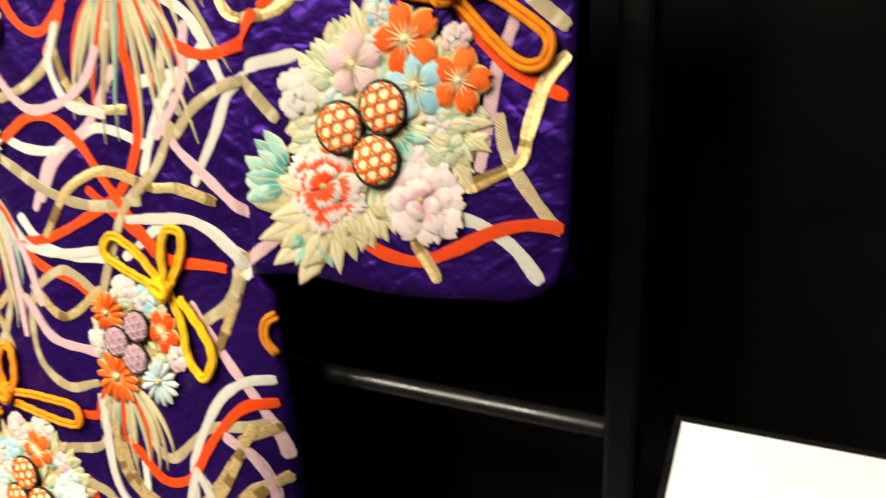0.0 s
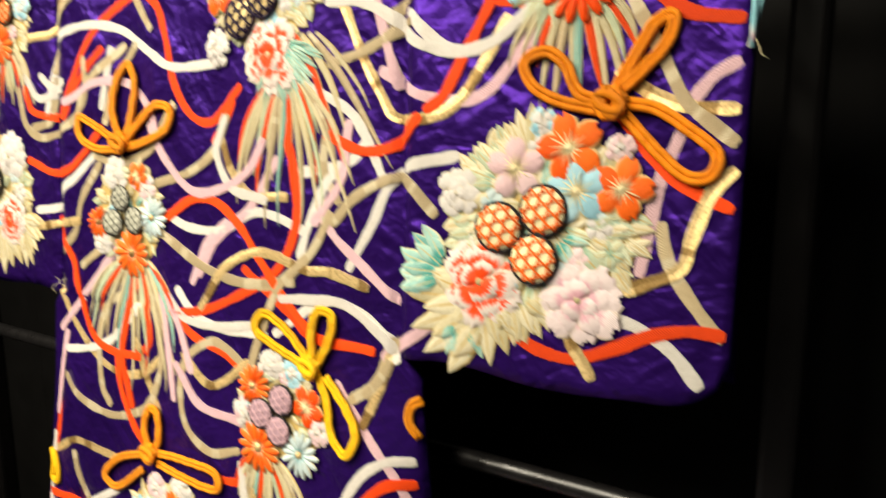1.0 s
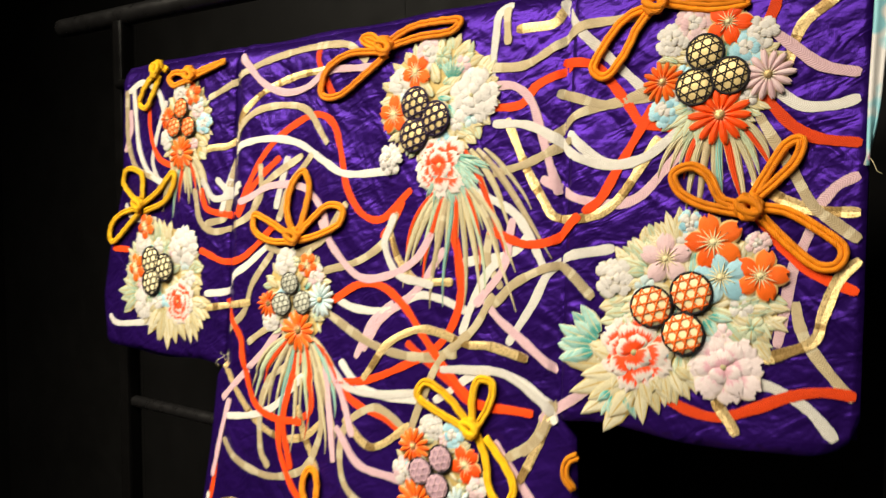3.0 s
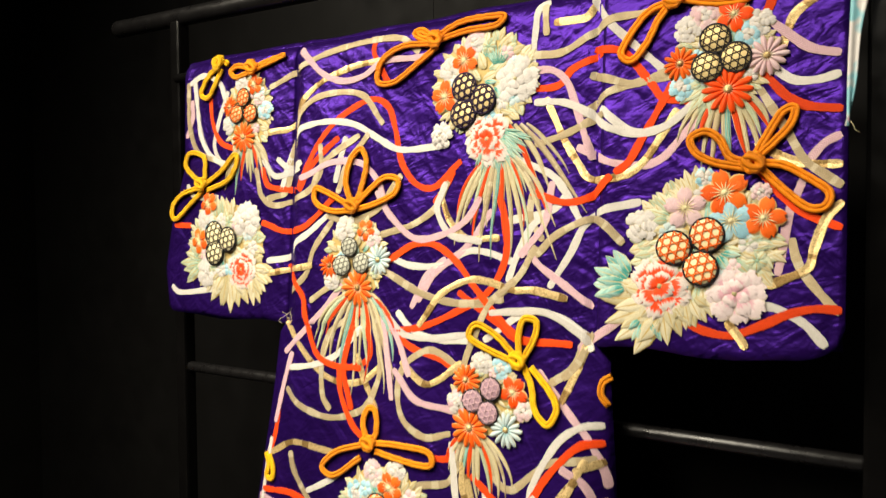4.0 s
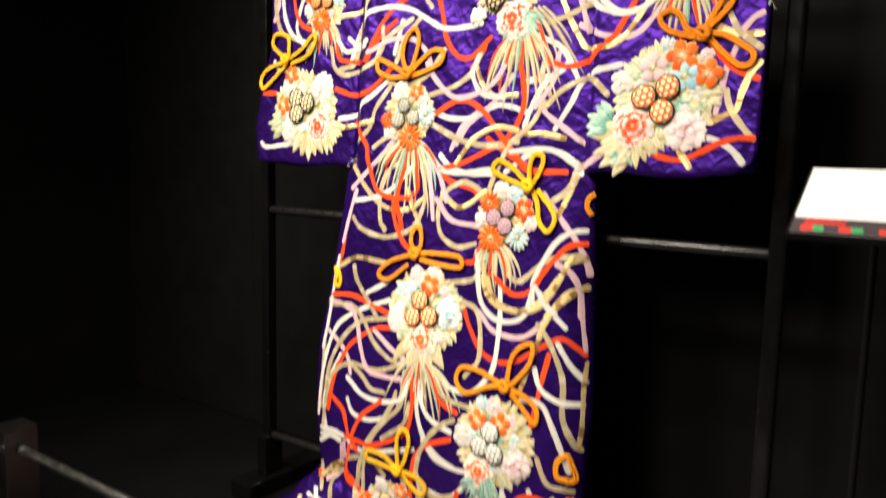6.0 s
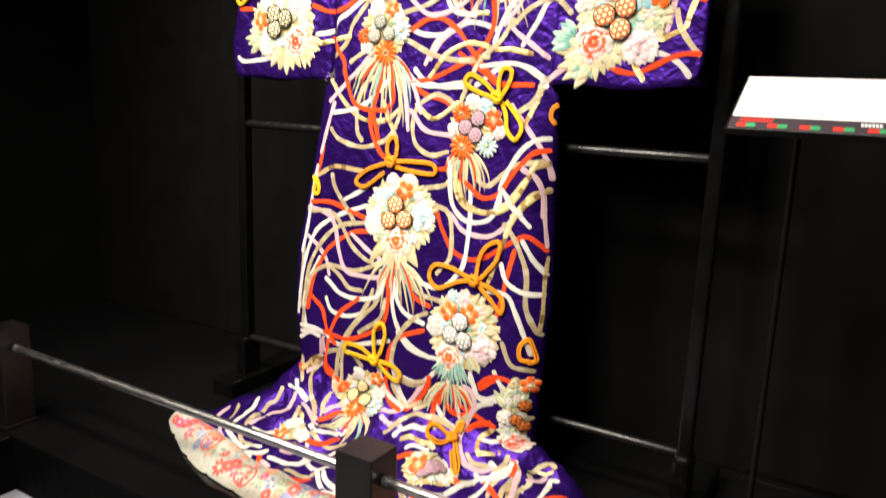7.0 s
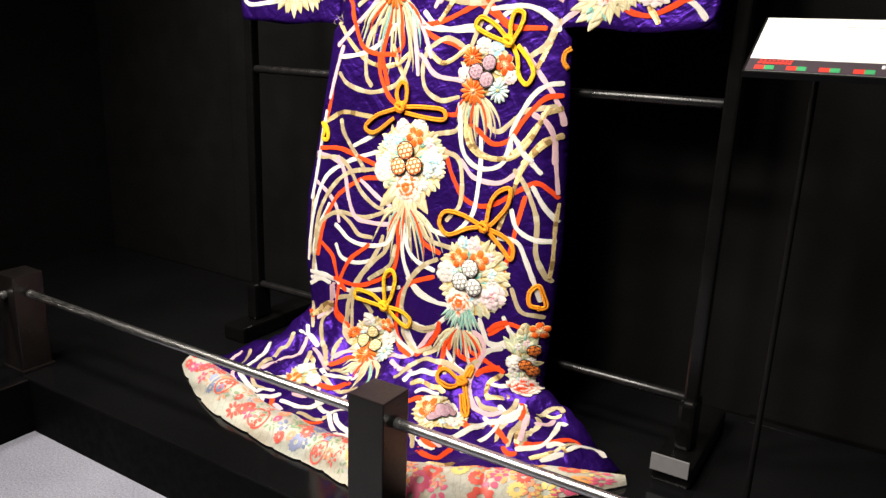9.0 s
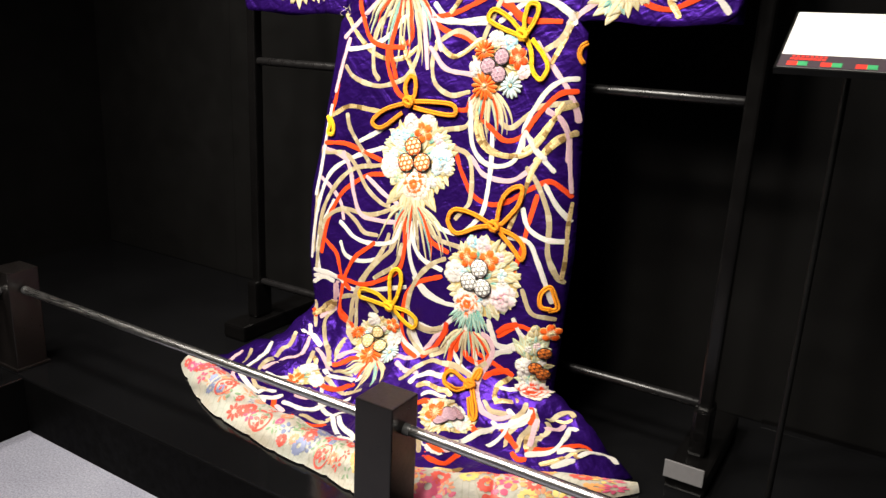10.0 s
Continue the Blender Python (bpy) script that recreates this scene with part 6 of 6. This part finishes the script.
bow(AMBER, (-0.525, 0.95), [(-0.531, 0.95), (-0.542, 0.984), (-0.531, 1.01), (-0.515, 1.004), (-0.512, 0.972), (-0.521, 0.954)], [(-0.517, 0.951), (-0.463, 0.955), (-0.405, 0.953), (-0.399, 0.93), (-0.461, 0.931), (-0.512, 0.937)], [(-0.533, 0.947), (-0.602, 0.923), (-0.636, 0.891), (-0.607, 0.879), (-0.545, 0.921)])
bow(AMBER, (-0.26, 0.686), [(-0.257, 0.692), (-0.251, 0.744), (-0.231, 0.775), (-0.202, 0.785), (-0.205, 0.745), (-0.231, 0.707), (-0.25, 0.687)], [(-0.268, 0.687), (-0.325, 0.706), (-0.375, 0.706), (-0.388, 0.675), (-0.36, 0.651), (-0.305, 0.675), (-0.267, 0.685)], [(-0.252, 0.683), (-0.204, 0.67), (-0.179, 0.647), (-0.183, 0.619), (-0.208, 0.642), (-0.246, 0.674)])
bow(YELLOW, (-0.542, 0.427), [(-0.542, 0.435), (-0.543, 0.506), (-0.521, 0.53), (-0.508, 0.506), (-0.52, 0.456), (-0.536, 0.431)], [(-0.548, 0.429), (-0.585, 0.45), (-0.634, 0.452), (-0.64, 0.429), (-0.603, 0.427), (-0.548, 0.422)], [(-0.533, 0.425), (-0.487, 0.423), (-0.458, 0.406), (-0.468, 0.383), (-0.501, 0.396), (-0.533, 0.42)])
cord(AMBER, (-0.106, 0.511), (-0.127, 0.517), (-0.129, 0.547), (-0.112, 0.565), (-0.1, 0.539), (-0.094, 0.514), (-0.111, 0.508))
bow(AMBER, (-0.287, 0.277), [(-0.291, 0.283), (-0.335, 0.295), (-0.35, 0.275), (-0.32, 0.249), (-0.292, 0.272)], [(-0.285, 0.283), (-0.273, 0.311), (-0.263, 0.323), (-0.274, 0.29)], [(-0.283, 0.272), (-0.263, 0.219), (-0.263, 0.197), (-0.283, 0.248)])
cord(YELLOW, (-0.788, 0.89), (-0.777, 0.87), (-0.782, 0.847), (-0.764, 0.846), (-0.764, 0.869), (-0.777, 0.888))

m = medallion((0.041, 1.307), 0.101, 0.094, 26)
blossom(m, (0.068, 1.375), 0.0308, ORANGE_SILK)
blossom(m, (0.077, 1.337), 0.0296, BLUE_SILK)
blossom(m, (0.117, 1.34), 0.0273, ORANGE_SILK)
pompom(m, (0.041, 1.396), 0.016, BLUE_SILK)
blossom(m, (0.016, 1.355), 0.0285, PINK_SILK)
pompom(m, (-0.045, 1.33), 0.0251, WHITE_SILK)
pompom(m, (0.113, 1.375), 0.0137, PINK_SILK)
peony(m, (-0.016, 1.246), 0.0444, RED_SILK)
peony(m, (0.083, 1.239), 0.0399, PINK_SILK)
leaf_spray(m, (0.11, 1.289), 0.0285, PALE_GREEN, 350)
leaf_spray(m, (0.11, 1.312), 0.0262, CREAM_SILK, 15)
leaf_spray(m, (-0.021, 1.356), 0.0228, PALE_GREEN, 150)
leaf_spray(m, (0.021, 1.387), 0.0262, CREAM_SILK, 110)
leaf_spray(m, (0.028, 1.208), 0.0251, CREAM_SILK, 290)
leaf_spray(m, (-0.089, 1.261), 0.0296, TEAL_SILK, 160)
leaf_spray(m, (-0.059, 1.206), 0.0422, CREAM_SILK, 200)
leaf_spray(m, (-0.012, 1.196), 0.033, CREAM_SILK, 275)
leaf_spray(m, (-0.04, 1.179), 0.0194, TEAL_SILK, 262)
ball(m, (0.002, 1.3), 0.0228, CREAM_FILL, ORANGE_CORD)
ball(m, (0.046, 1.318), 0.0228, CREAM_FILL, ORANGE_CORD)
ball(m, (0.038, 1.272), 0.0228, CREAM_FILL, ORANGE_CORD)
m = medallion((0.063, 1.56), 0.069, 0.067, 16)
blossom(m, (0.076, 1.616), 0.0238, RED_SILK)
pompom(m, (0.038, 1.621), 0.0227, PINK_SILK)
pompom(m, (0.014, 1.603), 0.0193, WHITE_SILK)
pompom(m, (0.108, 1.6), 0.0193, WHITE_SILK)
pompom(m, (0.095, 1.587), 0.0227, BLUE_SILK)
chrysanthemum(m, (0.118, 1.555), 0.0273, PINK_SILK)
chrysanthemum(m, (0.006, 1.556), 0.0238, ORANGE_SILK)
pompom(m, (0.009, 1.523), 0.0193, BLUE_SILK)
leaf_spray(m, (0.029, 1.505), 0.0227, PALE_GREEN, 230)
chrysanthemum(m, (0.069, 1.515), 0.0341, RED_SILK)
ball(m, (0.052, 1.585), 0.0199, GOLD_FILL, BLACK_CORD)
ball(m, (0.079, 1.557), 0.0199, GOLD_FILL, BLACK_CORD)
ball(m, (0.042, 1.547), 0.0199, GOLD_FILL, BLACK_CORD)
tassel(m, (0.066, 1.501), 0.0852, 66, 11)
m = medallion((-0.314, 1.565), 0.102, 0.086, 22)
blossom(m, (-0.348, 1.605), 0.0262, ORANGE_SILK)
blossom(m, (-0.386, 1.548), 0.0277, ORANGE_SILK)
peony(m, (-0.25, 1.563), 0.0364, WHITE_SILK)
pompom(m, (-0.378, 1.593), 0.0233, WHITE_SILK)
pompom(m, (-0.33, 1.632), 0.0219, PINK_SILK)
leaf_spray(m, (-0.282, 1.608), 0.0204, TEAL_SILK, 90, 1)
peony(m, (-0.394, 1.484), 0.0219, WHITE_SILK)
leaf_spray(m, (-0.286, 1.448), 0.037, TEAL_SILK, 285, 1)
leaf_spray(m, (-0.262, 1.455), 0.033, TEAL_SILK, 312, 1)
peony(m, (-0.301, 1.472), 0.0437, RED_SILK)
ball(m, (-0.346, 1.56), 0.0233, GOLD_FILL, PURPLE_CORD)
ball(m, (-0.309, 1.537), 0.0233, GOLD_FILL, PURPLE_CORD)
ball(m, (-0.347, 1.516), 0.0233, GOLD_FILL, PURPLE_CORD)
tassel(m, (-0.279, 1.43), 0.1348, 52, 13)
tassel(m, (-0.258, 1.482), 0.135, 18, 5, 38)

m = medallion((-0.92, 1.292), 0.119, 0.097, 22)
blossom(m, (-0.994, 1.303), 0.0267, ORANGE_SILK)
peony(m, (-0.853, 1.345), 0.0364, WHITE_SILK)
pompom(m, (-0.977, 1.347), 0.0267, WHITE_SILK)
blossom(m, (-0.967, 1.381), 0.0243, ORANGE_SILK)
peony(m, (-0.864, 1.247), 0.0412, RED_SILK)
pompom(m, (-0.971, 1.238), 0.034, WHITE_SILK)
leaf_spray(m, (-1.028, 1.259), 0.034, PALE_GREEN, 180)
leaf_spray(m, (-0.903, 1.195), 0.0412, CREAM_SILK, 270)
leaf_spray(m, (-0.815, 1.221), 0.034, CREAM_SILK, 320)
ball(m, (-0.944, 1.319), 0.0243, CREAM_FILL, BLACK_CORD)
ball(m, (-0.904, 1.307), 0.0243, CREAM_FILL, BLACK_CORD)
ball(m, (-0.941, 1.279), 0.0243, CREAM_FILL, BLACK_CORD)
m = medallion((-0.572, 1.275), 0.067, 0.079, 14)
blossom(m, (-0.551, 1.325), 0.0195, ORANGE_SILK)
pompom(m, (-0.597, 1.328), 0.0238, WHITE_SILK)
chrysanthemum(m, (-0.628, 1.26), 0.0216, ORANGE_SILK)
pompom(m, (-0.536, 1.311), 0.0195, PINK_SILK)
chrysanthemum(m, (-0.521, 1.272), 0.0281, PALE_BLUE)
pompom(m, (-0.624, 1.232), 0.0173, WHITE_SILK)
chrysanthemum(m, (-0.567, 1.221), 0.0346, ORANGE_SILK)
ball(m, (-0.586, 1.295), 0.0173, GREY_FILL, BLACK_CORD)
ball(m, (-0.602, 1.261), 0.0184, GREY_FILL, BLACK_CORD)
ball(m, (-0.559, 1.266), 0.0184, GREY_FILL, BLACK_CORD)
tassel(m, (-0.564, 1.201), 0.1407, 64, 14)
m = medallion((-0.859, 1.561), 0.069, 0.083, 12)
blossom(m, (-0.835, 1.616), 0.0204, ORANGE_SILK)
pompom(m, (-0.875, 1.625), 0.0217, WHITE_SILK)
chrysanthemum(m, (-0.906, 1.577), 0.0204, ORANGE_SILK)
pompom(m, (-0.807, 1.562), 0.0204, BLUE_SILK)
pompom(m, (-0.825, 1.587), 0.0168, PINK_SILK)
chrysanthemum(m, (-0.865, 1.513), 0.0313, ORANGE_SILK)
pompom(m, (-0.911, 1.54), 0.0192, WHITE_SILK)
ball(m, (-0.865, 1.593), 0.018, GOLD_FILL, ORANGE_CORD)
ball(m, (-0.884, 1.56), 0.018, GOLD_FILL, ORANGE_CORD)
ball(m, (-0.844, 1.559), 0.018, GOLD_FILL, ORANGE_CORD)
tassel(m, (-0.855, 1.494), 0.0842, 60, 9)
m = medallion((-0.295, 1.052), 0.073, 0.062, 14)
chrysanthemum(m, (-0.334, 1.08), 0.0252, ORANGE_SILK)
blossom(m, (-0.247, 1.069), 0.0252, RED_SILK)
pompom(m, (-0.232, 1.042), 0.0194, PINK_SILK)
pompom(m, (-0.35, 1.042), 0.0213, PINK_SILK)
pompom(m, (-0.271, 1.105), 0.0213, BLUE_SILK)
pompom(m, (-0.308, 1.109), 0.0213, WHITE_SILK)
chrysanthemum(m, (-0.26, 1.008), 0.0291, PALE_BLUE)
chrysanthemum(m, (-0.326, 1.003), 0.0349, ORANGE_SILK)
ball(m, (-0.32, 1.048), 0.0184, MAUVE_FILL, PINK)
ball(m, (-0.288, 1.07), 0.0184, MAUVE_FILL, PINK)
ball(m, (-0.292, 1.031), 0.0184, MAUVE_FILL, PINK)
tassel(m, (-0.319, 0.981), 0.0872, 60, 10)

m = medallion((-0.492, 0.817), 0.107, 0.102, 22)
blossom(m, (-0.478, 0.88), 0.0255, ORANGE_SILK)
pompom(m, (-0.517, 0.902), 0.0212, PINK_SILK)
pompom(m, (-0.467, 0.911), 0.0212, WHITE_SILK)
pompom(m, (-0.556, 0.86), 0.0212, BLUE_SILK)
peony(m, (-0.422, 0.82), 0.034, BLUE_SILK)
pompom(m, (-0.572, 0.788), 0.0312, WHITE_SILK)
leaf_spray(m, (-0.498, 0.71), 0.051, CREAM_SILK, 270)
peony(m, (-0.491, 0.752), 0.0425, ORANGE_SILK)
ball(m, (-0.501, 0.844), 0.0227, CREAM_FILL, ORANGE_CORD)
ball(m, (-0.519, 0.802), 0.0227, CREAM_FILL, ORANGE_CORD)
ball(m, (-0.473, 0.808), 0.0227, CREAM_FILL, ORANGE_CORD)
tassel(m, (-0.493, 0.689), 0.1133, 70, 12)
m = medallion((-0.278, 0.556), 0.097, 0.102, 24)
blossom(m, (-0.321, 0.598), 0.0255, ORANGE_SILK)
blossom(m, (-0.264, 0.602), 0.0255, ORANGE_SILK)
pompom(m, (-0.284, 0.636), 0.0212, PINK_SILK)
pompom(m, (-0.314, 0.638), 0.017, BLUE_SILK)
peony(m, (-0.223, 0.52), 0.034, PINK_SILK)
pompom(m, (-0.358, 0.558), 0.0283, WHITE_SILK)
leaf_spray(m, (-0.307, 0.443), 0.044, TEAL_SILK, 265, 1)
peony(m, (-0.311, 0.486), 0.0397, ORANGE_SILK)
ball(m, (-0.286, 0.579), 0.0227, WHITE_FILL, BLACK_CORD)
ball(m, (-0.311, 0.542), 0.0227, WHITE_FILL, BLACK_CORD)
ball(m, (-0.273, 0.534), 0.0227, WHITE_FILL, BLACK_CORD)
tassel(m, (-0.305, 0.405), 0.085, 70, 11)
m = medallion((-0.572, 0.323), 0.065, 0.068, 14)
chrysanthemum(m, (-0.634, 0.324), 0.0207, ORANGE_SILK)
blossom(m, (-0.532, 0.372), 0.0207, ORANGE_SILK)
pompom(m, (-0.526, 0.335), 0.0237, WHITE_SILK)
pompom(m, (-0.593, 0.375), 0.0207, WHITE_SILK)
chrysanthemum(m, (-0.519, 0.294), 0.0237, PALE_BLUE)
chrysanthemum(m, (-0.572, 0.285), 0.0296, ORANGE_SILK)
ball(m, (-0.575, 0.343), 0.0177, CREAM_FILL, CREAM_SILK)
ball(m, (-0.596, 0.314), 0.0177, CREAM_FILL, CREAM_SILK)
ball(m, (-0.555, 0.307), 0.0177, CREAM_FILL, CREAM_SILK)
tassel(m, (-0.558, 0.262), 0.0665, 80, 9)
m = medallion((-0.133, 0.37), 0.031, 0.107, 14)
peony(m, (-0.150, 0.36), 0.024, WHITE_SILK)
leaf_spray(m, (-0.150, 0.315), 0.024, PALE_GREEN, 200)
peony(m, (-0.131, 0.295), 0.0367, RED_SILK)
leaf_spray(m, (-0.144, 0.420), 0.033, PALE_GREEN, 100)
blossom(m, (-0.102, 0.454), 0.0214, ORANGE_SILK)
ball(m, (-0.111, 0.402), 0.0145, ORANGE_FILL, BLACK_CORD)
ball(m, (-0.127, 0.363), 0.0145, ORANGE_FILL, BLACK_CORD)
ball(m, (-0.111, 0.349), 0.0145, ORANGE_FILL, BLACK_CORD)
m = medallion((-0.31, 0.184), 0.056, 0.042, 12)
blossom(m, (-0.332, 0.185), 0.0203, ORANGE_SILK)
pompom(m, (-0.295, 0.21), 0.0178, WHITE_SILK)
ball(m, (-0.317, 0.171), 0.0127, MAUVE_FILL, PINK)
ball(m, (-0.308, 0.186), 0.0127, MAUVE_FILL, PINK)
pompom(m, (-0.283, 0.178), 0.0178, WHITE_SILK)
pompom(m, (-0.340, 0.205), 0.017, PALE_GREEN)
ball(m, (-0.296, 0.200), 0.0127, MAUVE_FILL, PINK)
m = medallion((-0.654, 0.162), 0.031, 0.032, 10)
blossom(m, (-0.665, 0.152), 0.0173, ORANGE_SILK)
pompom(m, (-0.661, 0.184), 0.0187, WHITE_SILK)
pompom(m, (-0.625, 0.163), 0.016, WHITE_SILK)


# ---- loose threads ----
def loose_thread(*points):
    verts, faces = tube_mesh([Vector(q) for q in points], 0.0003, 5)
    kpart("loose_thread", verts, faces, CREAM_FILL)


loose_thread((0.216, -0.014, 1.462), (0.220, -0.017, 1.455), (0.222, -0.018, 1.449), (0.227, -0.018, 1.446))
for k in range(3):
    u, v = -0.750 + 0.012 * k, 1.168 + 0.005 * k
    loose_thread(*[on_cloth(u + 0.007 * math.sin(1.3 * q + k), v - 0.0045 * q, 0.003) for q in range(6)])


# ---- printed flowers on the padded hem ----
HEM_INKS = [plain("hem red", (0.70, 0.10, 0.07)), plain("hem coral", (0.78, 0.30, 0.16)), plain("hem rose", (0.66, 0.10, 0.19)), plain("hem blue", (0.22, 0.25, 0.40)), plain("hem green", (0.24, 0.36, 0.20)), plain("hem yellow", (0.80, 0.58, 0.18)), plain("hem orange", (0.82, 0.36, 0.12))]


def hem_patch(n, w, r, turn, petals, shape):
    """A flat flower on the hem made of thin petals."""
    verts, faces = [], []
    for k in range(petals):
        a = turn + 2 * math.pi * k / petals
        base = len(verts)
        for i in range(4):
            t = i / 3
            half = shape * r * math.sin(math.pi * (0.15 + 0.75 * t))
            for s in (-1, 0, 1):
                x = (0.30 + 0.70 * t) * r * math.cos(a) - s * half * math.sin(a)
                y = (0.30 + 0.70 * t) * r * math.sin(a) + s * half * math.cos(a)
                verts.append(hem_point(max(-0.995, min(0.995, n + x / 0.62)), max(0.02, min(0.98, w + y / 0.125)), 0.0012 if s else 0.0016))
        for i in range(3):
            for q in range(2):
                faces.append((base + i * 3 + q, base + i * 3 + q + 1, base + (i + 1) * 3 + q + 1, base + (i + 1) * 3 + q))
    return verts, faces


rng = random.Random(11)
for k in range(96):
    n = -0.97 + 1.94 * (k + rng.uniform(-0.4, 0.4)) / 96
    n = max(-0.97, min(0.97, n))
    for w in ((0.28, 0.72) if k % 2 else (0.50,)) if n < 0.15 else ((0.22, 0.62) if k % 2 else (0.42, 0.86)):
        if rng.random() < (0.12 if n < 0.15 else 0.30):
            continue
        left = n < 0.15
        ink = rng.choice([0, 2, 2, 2, 1, 3, 0] if n < -0.75 else [0, 0, 1, 2, 3, 4, 4] if left else [1, 5, 6, 2, 2, 0])
        r = rng.uniform(0.011, 0.021) if left else rng.uniform(0.015, 0.024)
        petals, shape = (rng.choice([5, 8, 12]), rng.choice([0.20, 0.26, 0.34])) if ink != 4 else (4, 0.17)
        verts, faces = hem_patch(n, w + rng.uniform(-0.1, 0.1), r, rng.uniform(0, 6), petals, shape)
        kpart("printed_flower", verts, faces, HEM_INKS[ink], parent=hem)


def hem_roundel(n, w, r, ink):
    """A thin printed ring with a small flower inside it."""
    verts, faces = [], []
    for k in range(24):
        a = 2 * math.pi * k / 24
        for q in (r, r * 0.84):
            verts.append(hem_point(max(-0.995, min(0.995, n + q * math.cos(a) / 0.62)), max(0.02, min(0.98, w + q * math.sin(a) / 0.125)), 0.0014))
    for k in range(24):
        b = (k + 1) % 24
        faces.append((2 * k, 2 * k + 1, 2 * b + 1, 2 * b))
    kpart("printed_ring", verts, faces, HEM_INKS[ink], parent=hem)
    verts, faces = hem_patch(n, w, r * 0.6, 0.4, 5, 0.3)
    kpart("printed_flower", verts, faces, HEM_INKS[ink], parent=hem)


for n, w, r, ink in ((-0.66, 0.55, 0.026, 0), (-0.42, 0.66, 0.030, 0), (-0.86, 0.50, 0.022, 2), (-0.04, 0.74, 0.028, 0), (-0.24, 0.36, 0.022, 4)):
    hem_roundel(n, w, r, ink)
